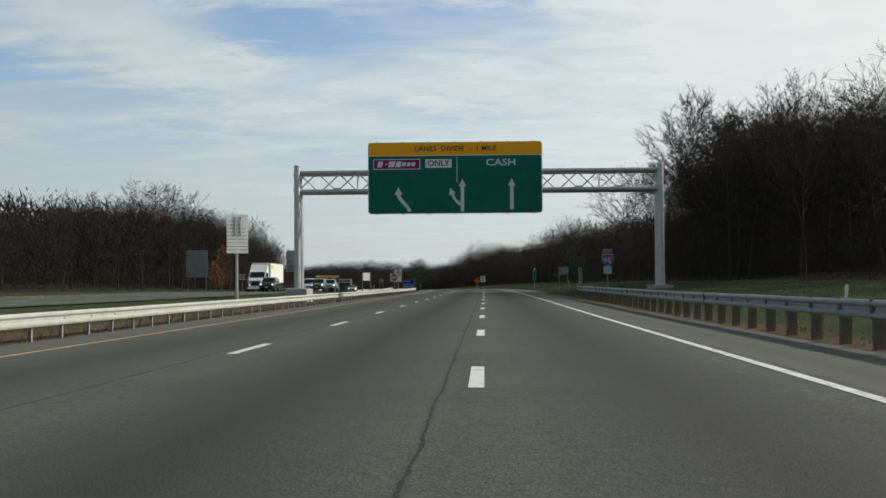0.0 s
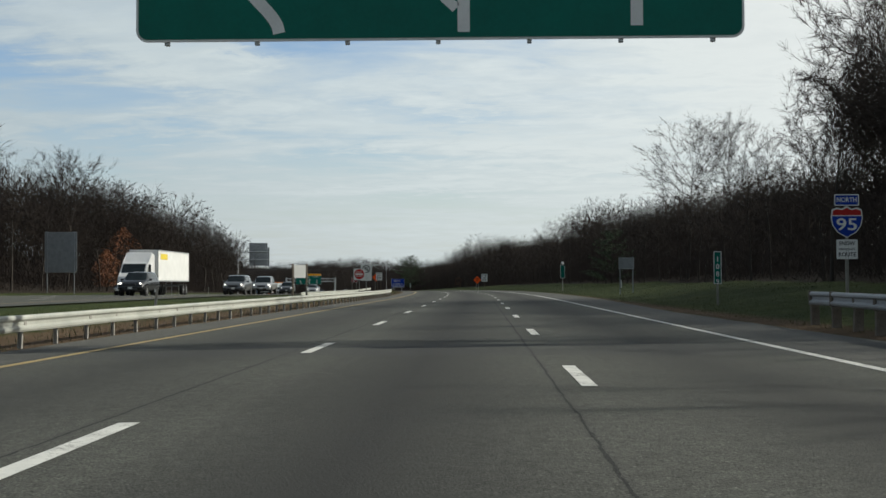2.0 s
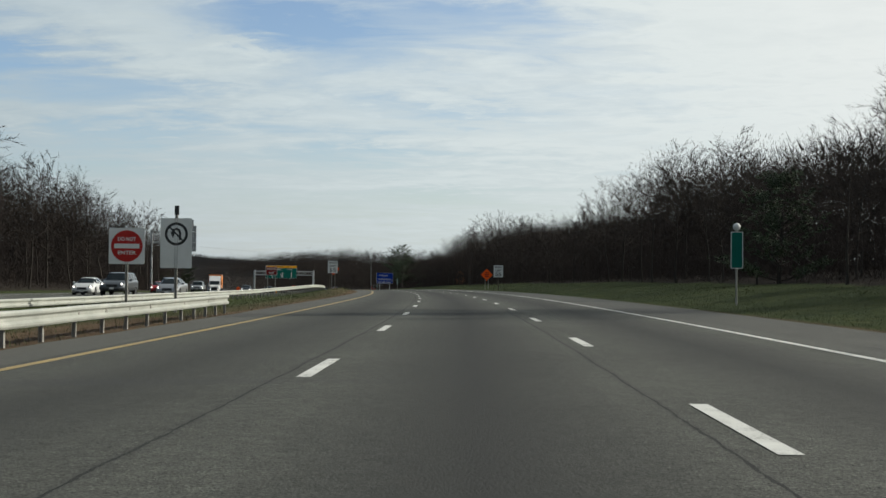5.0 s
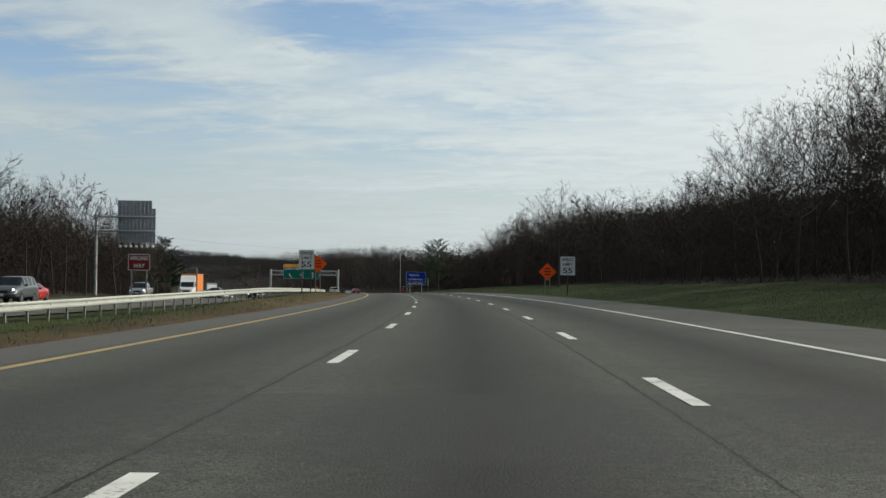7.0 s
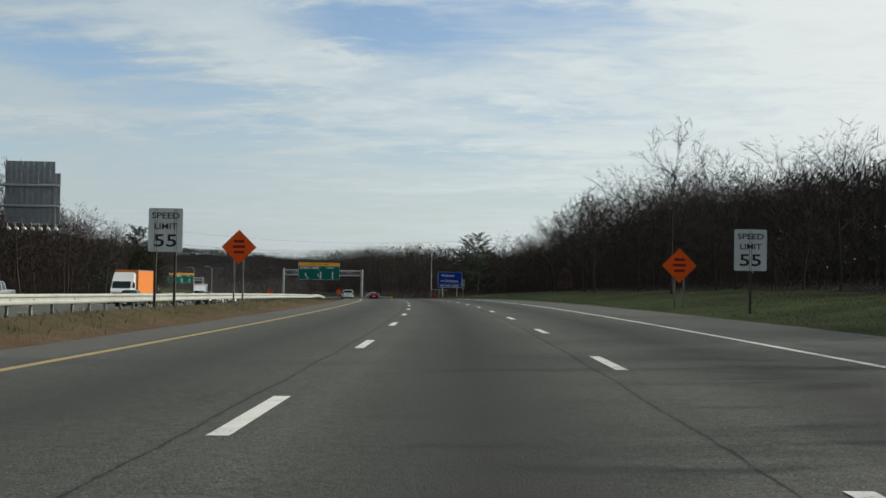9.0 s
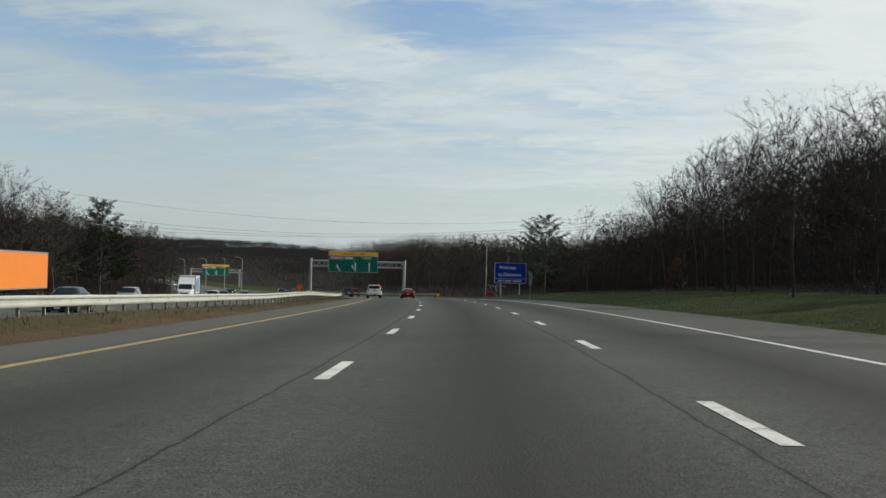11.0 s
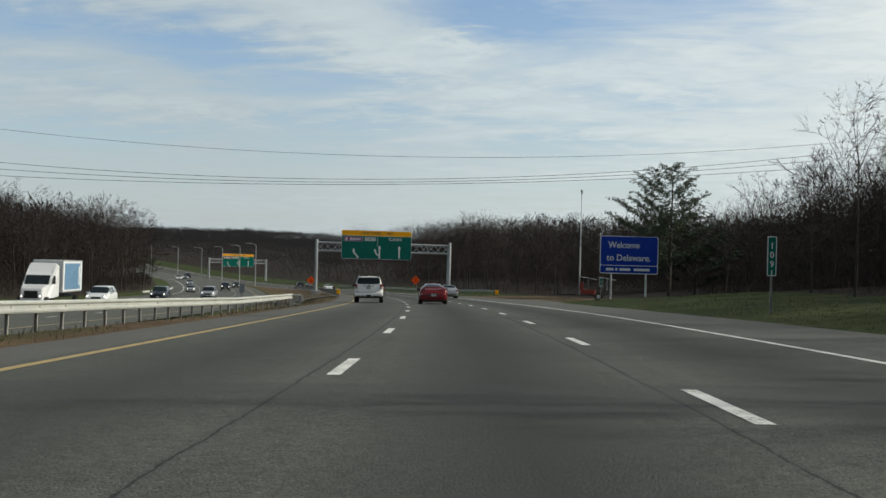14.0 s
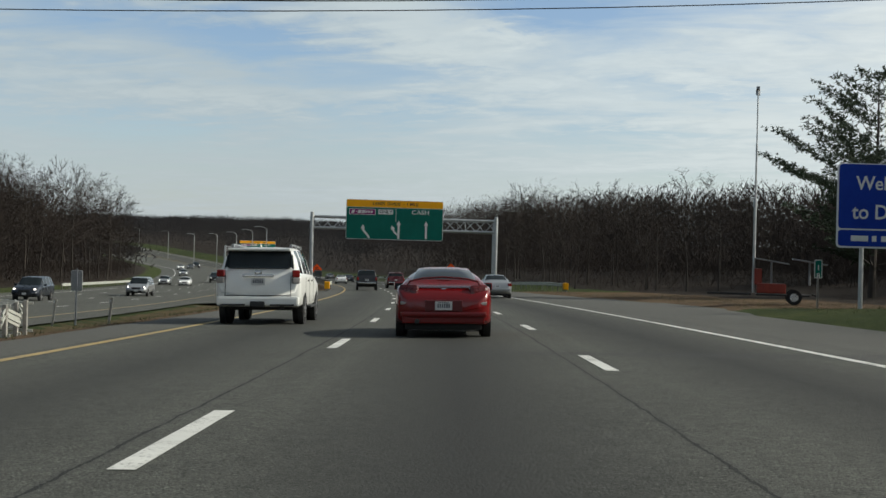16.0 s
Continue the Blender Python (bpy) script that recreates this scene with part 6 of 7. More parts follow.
# ---------------------------------------------------------------- vehicles
GREY_INK = surface("grey_plate_ink", (0.08, 0.085, 0.10), (0.14, 0.145, 0.16), 4, 0.6)


def loft_parts(stations_, glass_side, rear, front):
    """Faces of a car body by kind. A station: y, z under, z belt, z top, half widths low, belt, top."""
    rings = []
    for y, zb, zl, zt, wl, wb, wt in stations_:
        cabin = zt - zl > 0.16
        half = [(0.0, zb), (wl * 0.90, zb), (wl, zb + 0.07), (max(wl, wb) * 1.012, (zb + zl) * 0.5 + 0.05), (max(wl, wb), zl - 0.10), (wb, zl)]
        if cabin:
            half += [(wb - 0.035, zl + 0.035), ((wb - 0.03) * 0.45 + wt * 0.55, zl + (zt - zl) * 0.60), (wt, zt - 0.075), (wt * 0.90, zt - 0.022), (wt * 0.5, zt - 0.003), (0.0, zt)]
        else:
            d = zt - zl
            half += [(wb * 0.975, zl + d * 0.35), (wb * 0.93, zl + d * 0.55), (wb * 0.84, zl + d * 0.75), (wb * 0.66, zl + d * 0.9), (wb * 0.4, zl + d), (0.0, zt)]
        rings.append((y, half))
    n = len(rings[0][1])
    verts, idx = [], {}

    def vert(i, k, side):
        x, z = rings[i][1][k]
        key = (i, k, side if x > 1e-6 else 1)
        if key not in idx:
            idx[key] = len(verts)
            verts.append((x * side, rings[i][0], z))
        return idx[key]

    groups = {"body": [], "side_window": [], "side_window_2": [], "rear_window": [], "windscreen": []}
    for i in range(len(rings) - 1):
        y0, y1 = rings[i][0], rings[i + 1][0]
        for side in (1, -1):
            for k in range(n - 1):
                q = [vert(i, k, side), vert(i, k + 1, side), vert(i + 1, k + 1, side), vert(i + 1, k, side)]
                q = [v for j, v in enumerate(q) if v not in q[:j]]
                if side < 0:
                    q.reverse()
                kind = "body"
                if k in (6, 7) and any(a - 1e-6 <= y0 and y1 <= b + 1e-6 for a, b in glass_side):
                    kind = "side_window" if side > 0 else "side_window_2"
                elif k >= 8 and rear and rear[0] - 1e-6 <= y0 and y1 <= rear[1] + 1e-6:
                    kind = "rear_window"
                elif k >= 8 and front and front[0] - 1e-6 <= y0 and y1 <= front[1] + 1e-6:
                    kind = "windscreen"
                groups[kind].append(q)
    for i, rev in ((0, False), (len(rings) - 1, True)):
        for side in (1, -1):
            for k in range(1, n - 1):
                tri_ = [vert(i, 0, 1), vert(i, k, side), vert(i, k + 1, side)]
                tri_ = [v for j, v in enumerate(tri_) if v not in tri_[:j]]
                if len(tri_) == 3:
                    if (side > 0) == (not rev):
                        tri_.reverse()
                    groups["body"].append(tri_)
    return verts, groups


def used(verts, faces):
    order = sorted({v for f in faces for v in f})
    back = {v: i for i, v in enumerate(order)}
    return [verts[v] for v in order], [[back[v] for v in f] for f in faces]


def wheel(car, x, y, r, width, spokes=6, rim_mat=None):
    side = 1 if x > 0 else -1
    bm = bmesh.new()
    bmesh.ops.create_cone(bm, cap_ends=True, segments=28, radius1=r, radius2=r, depth=width, matrix=Matrix.Translation((x, y, r)) @ Matrix.Rotation(radians(90), 4, "Y"))
    bmesh.ops.bevel(bm, geom=[e for e in bm.edges if len(e.link_faces) == 2 and any(len(f.verts) > 4 for f in e.link_faces)], offset=0.03, segments=2, affect="EDGES")
    w = part("tyre", bm, TYRE, car)
    bm = bmesh.new()
    tube(bm, (x + side * (width / 2 - 0.05), y, r), (x + side * (width / 2 - 0.02), y, r), r * 0.66, sides=24)
    part("wheel_well_disc", bm, TRIM, w)
    bm = bmesh.new()
    for i in range(spokes):
        a = math.tau * i / spokes
        box(bm, x + side * (width / 2 - 0.008), y + math.cos(a) * r * 0.34, r + math.sin(a) * r * 0.34, 0.03, r * 0.62, r * 0.17, 0, Matrix.Rotation(a, 4, "X"))
    tube(bm, (x + side * (width / 2 - 0.04), y, r), (x + side * (width / 2 + 0.012), y, r), r * 0.17, sides=14)
    m = Matrix.Translation((x + side * (width / 2 - 0.005), y, r)) @ Matrix.Rotation(radians(90), 4, "Y")
    for rr in (0.68, 0.60):
        made = bmesh.ops.create_circle(bm, cap_ends=False, segments=28, radius=r * rr, matrix=m)
        if rr == 0.68:
            outer = made["verts"]
        else:
            for i in range(28):
                j = (i + 1) % 28
                bm.faces.new((outer[i], outer[j], made["verts"][j], made["verts"][i]))
    part("rim", bm, rim_mat or RIM, w, "silver alloy rim")


# black disc on the uncut flank, standing in for the dark of the wheel well
def shade_disc(bm, x, y, r, side):
    tube(bm, (x - side * 0.12, y, r + 0.01), (x + side * 0.006, y, r + 0.01), r * 1.16, sides=28)


def vehicle(name, m, label, category, group, paint, stations_, glass_side, rear, front, axles, wheel_r, half, glass_mat=None, tyre_w=0.21, spokes=6):
    car = thing(name, m, label, category, group)
    verts, groups = loft_parts(stations_, glass_side, rear, front)
    for kind, faces in groups.items():
        if not faces:
            continue
        v, f = used(verts, faces)
        me = bpy.data.meshes.new(kind)
        me.from_pydata(v, [], f)
        mat = paint if kind == "body" else (glass_mat or GLASS)
        link_mesh("side_window" if kind.startswith("side") else kind, me, mat, car, True)
    for y in axles:
        for side in (1, -1):
            bm = bmesh.new()
            shade_disc(bm, side * half, y, wheel_r, side)
            part("wheel_well_shade", bm, TRIM, car)
            wheel(car, side * (half - tyre_w / 2 + 0.012), y, wheel_r, tyre_w, spokes)
    ys = [q[0] for q in stations_]
    zu = min(q[1] for q in stations_)
    bm = bmesh.new()
    box(bm, 0, (ys[0] + ys[-1]) / 2, zu + 0.02, half * 1.6, (ys[-1] - ys[0]) * 0.86, 0.12, 0.02)
    box(bm, 0, axles[0], wheel_r, half * 1.7, 0.14, 0.14)
    part("underbody", bm, TRIM, car)
    return car


def panel(car, name, mat, x, y, z, w, h, depth=0.03, bevel=0.012, tilt=0.0, label="", turn=0.0):
    bm = bmesh.new()
    box(bm, 0, 0, 0, w, depth, h, bevel)
    p = part(name, bm, mat, car, label)
    p.matrix_basis = pose(x, y, z, tilt, 0, turn)
    return p


def number_plate(car, x, y, z, tilt=0.0, sub=None):
    p = panel(car, "number_plate", PLATE, x, y, z, 0.31, 0.155, 0.012, 0.004, tilt)
    bm = bmesh.new()
    for i in range(6):
        box(bm, -0.10 + i * 0.04, -0.008, 0.0, 0.024, 0.004, 0.07)
    box(bm, 0, -0.008, 0.058, 0.2, 0.004, 0.014)
    part("plate_bars", bm, GREY_INK, p, "dark bars in place of figures")
    return p


def side_mirror(car, x, y, z, mat):
    bm = bmesh.new()
    box(bm, x, y, z, 0.20, 0.10, 0.16, 0.035)
    box(bm, x * 0.93, y + 0.02, z - 0.06, 0.12, 0.05, 0.04, 0.01)
    mr = part("side_mirror", bm, mat, car)
    bm = bmesh.new()
    box(bm, x, y - 0.053, z, 0.16, 0.006, 0.12)
    part("mirror_glass", bm, GLASS_LIGHT, mr)


def head_lamps(car, x, y, z, w, h, lit=True):
    for side in (1, -1):
        p = panel(car, "headlight", LENS_CLEAR, side * x, y, z, w, h, 0.08, 0.02, 0, "", -side * 14)
        if lit:
            bm = bmesh.new()
            bmesh.ops.create_uvsphere(bm, u_segments=10, v_segments=6, radius=0.075, matrix=Matrix.Translation((0, 0.03, 0)))
            part("bulb", bm, HEADLIGHT, p, "lit white bulb")


def front_face(car, L, w, z_lamp, z_grille, mat=None, lit=True):
    head_lamps(car, w * 0.74, L - 0.16, z_lamp, 0.30, 0.16, lit)
    panel(car, "grille", TRIM, 0, L - 0.02, z_grille, w * 0.85, 0.18, 0.08, 0.02)
    panel(car, "lower_grille", TRIM, 0, L - 0.03, z_grille - 0.28, w * 1.1, 0.14, 0.08, 0.02)


def own(s, u, yaw=0.0):
    return station(s, u, 0, yaw) @ pose(0, 0, 0, grade(s), -bank(s), 0)


def oncoming(s_front, u, length):
    s = s_front + length
    return station(s, u, 0, 180, road_z(s, u) + opposite(s) + 0.02)


# the red coupe ahead in the middle lane
COUPE = ((0.00, 0.42, 0.64, 0.66, 0.62, 0.62, 0.5), (0.05, 0.33, 0.75, 0.77, 0.76, 0.75, 0.5), (0.16, 0.27, 0.86, 0.885, 0.83, 0.81, 0.5), (0.36, 0.24, 0.905, 0.945, 0.865, 0.845, 0.5), (0.62, 0.21, 0.92, 0.975, 0.875, 0.855, 0.58),
         (0.72, 0.20, 0.90, 1.065, 0.875, 0.855, 0.64), (1.10, 0.19, 0.905, 1.195, 0.875, 0.85, 0.585), (1.50, 0.18, 0.91, 1.272, 0.875, 0.845, 0.54), (1.62, 0.18, 0.90, 1.288, 0.875, 0.845, 0.535), (2.05, 0.18, 0.89, 1.312, 0.875, 0.845, 0.53),
         (2.45, 0.18, 0.885, 1.295, 0.875, 0.845, 0.525), (2.55, 0.18, 0.885, 1.285, 0.875, 0.845, 0.525), (2.95, 0.18, 0.87, 1.11, 0.875, 0.84, 0.58), (3.25, 0.18, 0.86, 0.945, 0.875, 0.83, 0.6), (3.85, 0.20, 0.76, 0.84, 0.86, 0.80, 0.5), (4.25, 0.24, 0.64, 0.70, 0.80, 0.74, 0.5), (4.44, 0.32, 0.52, 0.56, 0.62, 0.6, 0.4))
RED = car_paint("red_car_paint", (0.175, 0.005, 0.006), 0.1, 0.24)
RED_SHADED = car_paint("red_recess_shade", (0.10, 0.004, 0.005), 0.1, 0.4)
car = vehicle("red_coupe", own(489.1, -1.96), "glossy red coupe with a rear wing ahead in the lane", "car", "", RED, COUPE, ((1.62, 2.95),), (0.72, 1.50), (2.55, 3.25), (0.92, 3.5), 0.325, 0.875, GLASS)
for side in (1, -1):
    panel(car, "tail_lamp", LENS_DARK, side * 0.635, 0.205, 0.855, 0.37, 0.21, 0.16, 0.075, -22, "smoked dark red lens", side * 16)
    panel(car, "reversing_lamp", LENS_CLEAR, side * 0.69, 0.055, 0.63, 0.20, 0.07, 0.06, 0.025, 0, "clear lens", side * 12)
    side_mirror(car, side * 0.90, 2.85, 0.93, RED)
# flat panel in darkened body red; the plate recess's shade is in its colour
panel(car, "plate_recess_shade", RED_SHADED, 0, 0.008, 0.585, 0.68, 0.21, 0.04, 0.02)
number_plate(car, 0.0, -0.018, 0.585)
bm = bmesh.new()
row = [(-0.66, 0.0), (-0.62, 0.075), (-0.40, 0.125), (0.0, 0.15), (0.40, 0.125), (0.62, 0.075), (0.66, 0.0)]
for (xa, za), (xb, zb_) in zip(row, row[1:]):
    d = Vector((xb - xa, 0, zb_ - za))
    box(bm, (xa + xb) / 2, 0.30, 0.955 + (za + zb_) / 2, d.length + 0.03, 0.20, 0.035, 0.012, Matrix.Rotation(-math.atan2(d.z, d.x), 4, "Y"))
part("rear_wing", bm, RED, car, "arched red spoiler")
panel(car, "bumper_lip", RED, 0, 0.02, 0.43, 1.56, 0.10, 0.10, 0.035)
panel(car, "badge", CHROME, 0, 0.165, 0.865, 0.08, 0.08, 0.02, 0.006, -22)
panel(car, "high_brake_lamp", LENS_RED, 0, 0.30, 1.045, 0.22, 0.02, 0.03, 0.004)
bm = bmesh.new()
tube(bm, (-0.48, -0.01, 0.30), (-0.48, 0.3, 0.30), 0.045, sides=12)
part("exhaust_pipe", bm, TRIM, car)
panel(car, "rear_valance", RED, 0, 0.07, 0.34, 1.5, 0.16, 0.08, 0.03)

# the white off-roader in the left lane
SUV = ((0.00, 0.56, 0.82, 0.85, 0.84, 0.84, 0.6), (0.05, 0.48, 1.05, 1.08, 0.93, 0.91, 0.6), (0.10, 0.44, 1.12, 1.17, 0.955, 0.935, 0.6), (0.16, 0.42, 1.13, 1.34, 0.96, 0.94, 0.80), (0.30, 0.41, 1.14, 1.67, 0.965, 0.945, 0.755), (0.42, 0.40, 1.145, 1.755, 0.965, 0.945, 0.735),
       (0.50, 0.40, 1.145, 1.768, 0.965, 0.945, 0.735), (1.05, 0.40, 1.145, 1.795, 0.965, 0.945, 0.735), (1.25, 0.40, 1.145, 1.798, 0.965, 0.945, 0.735), (1.98, 0.40, 1.14, 1.795, 0.965, 0.945, 0.735), (2.06, 0.40, 1.14, 1.79, 0.965, 0.945, 0.73), (2.72, 0.40, 1.13, 1.755, 0.965, 0.94, 0.72),
       (2.82, 0.40, 1.13, 1.735, 0.965, 0.94, 0.72), (3.20, 0.40, 1.125, 1.46, 0.965, 0.935, 0.77), (3.50, 0.40, 1.12, 1.20, 0.965, 0.93, 0.7), (4.30, 0.42, 1.02, 1.12, 0.955, 0.91, 0.7), (4.66, 0.46, 0.88, 0.96, 0.92, 0.86, 0.7), (4.82, 0.55, 0.74, 0.78, 0.82, 0.78, 0.6))
PEARL = car_paint("pearl_white_car_paint", (0.84, 0.84, 0.80), 0.0, 0.3)
car = vehicle("white_off_roader", own(494.9, -6.15), "pearl white off-roader with dark rear glass and roof rails", "car", "", PEARL, SUV, ((0.50, 1.05), (1.25, 1.98), (2.06, 2.72), (2.82, 3.20)), (0.16, 0.30), (2.82, 3.50), (0.98, 3.77), 0.385, 0.965, GLASS, 0.26, 6)
panel(car, "rear_glass", GLASS, 0, 0.20, 1.48, 1.44, 0.43, 0.05, 0.06, -20)
for side in (1, -1):
    panel(car, "tail_lamp", LENS_RED, side * 0.85, 0.07, 1.17, 0.18, 0.17, 0.14, 0.03, 0, "red upper lens", side * 12)
    panel(car, "reversing_lamp", LENS_CLEAR, side * 0.855, 0.06, 1.015, 0.18, 0.14, 0.14, 0.03, 0, "clear lower lens", side * 12)
    side_mirror(car, side * 1.09, 2.98, 1.2, TRIM)
    bm = bmesh.new()
    tube(bm, (side * 0.68, 0.62, 1.84), (side * 0.66, 2.5, 1.83), 0.025, sides=8)
    for y in (0.62, 1.55, 2.5):
        box(bm, side * 0.675, y, 1.805, 0.06, 0.12, 0.08, 0.01)
    part("roof_rail", bm, S_BACK, car, "grey roof rail")
    bm = bmesh.new()
    box(bm, side * 0.99, 2.35, 0.40, 0.16, 1.9, 0.06, 0.02)
    part("running_board", bm, TRIM, car)
    for y in (1.62, 2.42):
        bm = bmesh.new()
        box(bm, side * 0.985, y, 1.02, 0.03, 0.2, 0.045, 0.012)
        part("door_handle", bm, CHROME, car, "chrome handle")
    bm = bmesh.new()
    for y in (1.15, 2.02, 2.95):
        box(bm, side * 0.977, y, 0.8, 0.004, 0.010, 0.62)
    part("door_seams", bm, TRIM, car)
panel(car, "rear_bumper", PEARL, 0, 0.02, 0.54, 1.88, 0.22, 0.20, 0.06)
panel(car, "bumper_insert", TRIM, 0, -0.075, 0.47, 0.34, 0.14, 0.06, 0.03)
for side in (1, -1):
    panel(car, "bumper_slot", TRIM, side * 0.56, -0.075, 0.455, 0.56, 0.035, 0.04, 0.012)
panel(car, "tailgate_gap", TRIM, 0, 0.000, 0.665, 1.52, 0.018, 0.04, 0.004)
for side in (1, -1):
    panel(car, "tailgate_seam", TRIM, side * 0.745, 0.022, 0.90, 0.012, 0.46, 0.06, 0.002)
panel(car, "chrome_strip", CHROME, 0, 0.015, 1.12, 0.72, 0.07, 0.05, 0.02, 0, "chrome name strip")
panel(car, "badge", CHROME, 0, 0.02, 1.19, 0.17, 0.10, 0.06, 0.03)
number_plate(car, 0.0, -0.005, 0.985)
panel(car, "roof_spoiler", PEARL, 0, 0.22, 1.71, 1.42, 0.06, 0.26, 0.025, -6)
bm = bmesh.new()
tube(bm, (0, 0.45, 1.76), (0, 0.36, 1.86), 0.03, 0.012, 8)
part("roof_fin", bm, PEARL, car)
bm = bmesh.new()
tube(bm, (0.85, 3.75, 1.08), (0.86, 3.6, 2.0), 0.005, sides=5)
part("aerial", bm, TRIM, car)
bm = bmesh.new()
tube(bm, (0.55, -0.02, 0.40), (0.55, 0.4, 0.42), 0.05, sides=10)
part("exhaust_pipe", bm, TRIM, car)

# plain shapes for the rest of the traffic
SEDAN = ((0.00, 0.45, 0.68, 0.70, 0.70, 0.70, 0.5), (0.06, 0.35, 0.86, 0.90, 0.82, 0.80, 0.5), (0.25, 0.27, 0.93, 0.98, 0.86, 0.83, 0.5), (0.85, 0.22, 0.95, 1.03, 0.875, 0.845, 0.58), (0.95, 0.21, 0.95, 1.12, 0.875, 0.845, 0.66), (1.45, 0.20, 0.94, 1.38, 0.875, 0.84, 0.56),
         (1.60, 0.20, 0.94, 1.40, 0.875, 0.84, 0.555), (2.25, 0.20, 0.93, 1.42, 0.875, 0.84, 0.555), (2.75, 0.20, 0.92, 1.39, 0.875, 0.84, 0.555), (2.85, 0.20, 0.92, 1.37, 0.875, 0.84, 0.56), (3.25, 0.20, 0.90, 1.16, 0.875, 0.83, 0.62), (3.50, 0.20, 0.89, 0.97, 0.87, 0.82, 0.6), (4.20, 0.22, 0.78, 0.86, 0.85, 0.79, 0.5), (4.48, 0.26, 0.62, 0.68, 0.78, 0.74, 0.5), (4.60, 0.34, 0.50, 0.54, 0.66, 0.62, 0.4))
PICKUP = ((0.00, 0.62, 0.95, 0.97, 0.86, 0.86, 0.7), (0.05, 0.55, 1.20, 1.22, 0.95, 0.94, 0.7), (1.95, 0.52, 1.20, 1.22, 0.965, 0.95, 0.7), (2.0, 0.52, 1.20, 1.42, 0.965, 0.95, 0.80), (2.08, 0.52, 1.20, 1.84, 0.965, 0.95, 0.74), (2.2, 0.5, 1.20, 1.87, 0.965, 0.95, 0.74), (2.95, 0.5, 1.19, 1.88, 0.965, 0.95, 0.74), (3.05, 0.5, 1.19, 1.88, 0.965, 0.95, 0.74), (3.7, 0.5, 1.18, 1.82, 0.965, 0.95, 0.73),
          (4.25, 0.5, 1.16, 1.24, 0.965, 0.94, 0.7), (5.2, 0.5, 1.10, 1.18, 0.95, 0.92, 0.7), (5.5, 0.52, 0.90, 0.95, 0.9, 0.88, 0.7), (5.6, 0.58, 0.76, 0.8, 0.84, 0.82, 0.6))
VAN = ((0.00, 0.5, 1.15, 1.2, 0.95, 0.94, 0.8), (0.06, 0.46, 1.2, 1.98, 0.98, 0.96, 0.86), (0.3, 0.44, 1.2, 2.06, 0.99, 0.97, 0.84), (2.0, 0.42, 1.2, 2.08, 0.99, 0.97, 0.84), (3.0, 0.42, 1.2, 2.08, 0.99, 0.97, 0.84), (3.1, 0.42, 1.2, 2.08, 0.99, 0.97, 0.84), (3.85, 0.42, 1.18, 2.02, 0.99, 0.96, 0.83), (4.0, 0.42, 1.18, 1.96, 0.99, 0.96, 0.82),
       (4.55, 0.42, 1.14, 1.24, 0.98, 0.94, 0.7), (5.1, 0.44, 1.05, 1.14, 0.95, 0.90, 0.7), (5.35, 0.48, 0.9, 0.94, 0.88, 0.85, 0.6))
DARK = car_paint("black_car_paint", (0.018, 0.019, 0.022), 0.2, 0.25)
NAVY = car_paint("dark_blue_car_paint", (0.025, 0.032, 0.045), 0.3, 0.28)
SILVER = car_paint("silver_car_paint", (0.42, 0.43, 0.44), 0.6, 0.3)
WHITE_CAR = car_paint("white_car_paint", (0.74, 0.74, 0.73), 0.0, 0.3)
MAROON = car_paint("maroon_car_paint", (0.09, 0.012, 0.016), 0.2, 0.28)
GREY_CAR = car_paint("grey_car_paint", (0.13, 0.14, 0.15), 0.4, 0.3)
FLOW = "oncoming traffic"
AHEAD = "traffic ahead"
SHAPES = {"saloon_car": (SEDAN, ((1.60, 2.25), (2.25, 2.75), (2.85, 3.25)), (0.95, 1.45), (2.85, 3.50), (0.95, 3.65), 0.32, 0.875, 4.60, 0.68, 0.55),
          "off_roader": (SUV, ((0.50, 1.05), (1.25, 1.98), (2.06, 2.72), (2.82, 3.20)), (0.16, 0.30), (2.82, 3.50), (0.98, 3.77), 0.37, 0.965, 4.82, 0.92, 0.80),
          "pickup_truck": (PICKUP, ((2.2, 2.95), (3.05, 3.7)), (2.0, 2.08), (3.7, 4.25), (1.1, 4.65), 0.39, 0.965, 5.60, 0.98, 0.86),
          "delivery_van": (VAN, ((3.1, 3.85),), None, (4.0, 4.55), (0.95, 4.5), 0.36, 0.99, 5.35, 0.92, 0.78)}


def traffic(shape, m, paint, label, group, coming, lit=True):
    st, gs, rear, front, axles, r, half, length, zl, zg = SHAPES[shape]
    car = vehicle(shape, m, label, "car" if shape != "delivery_van" else "van", group, paint, st, gs, rear, front, axles, r, half)
    if coming:
        front_face(car, length, half, zl, zg, lit=lit)
        number_plate(car, 0, length + 0.005, zg - 0.2)
    else:
        zt = st[2][2] - 0.10
        for side in (1, -1):
            panel(car, "tail_lamp", LENS_RED, side * (half - 0.14), 0.06, zt - 0.02, 0.24 if shape == "saloon_car" else 0.15, 0.17 if shape == "saloon_car" else 0.32, 0.12, 0.02, 0, "red lens", side * 10)
        number_plate(car, 0, 0.0, zt - 0.12)
        panel(car, "rear_bumper", paint if shape == "saloon_car" else CHROME, 0, 0.02, st[0][1] + 0.08, half * 1.75, 0.16, 0.14, 0.04)
    for side in (1, -1):
        side_mirror(car, side * (half + 0.1), front[0] + 0.3, st[5][2] + 0.06, paint)
    return car


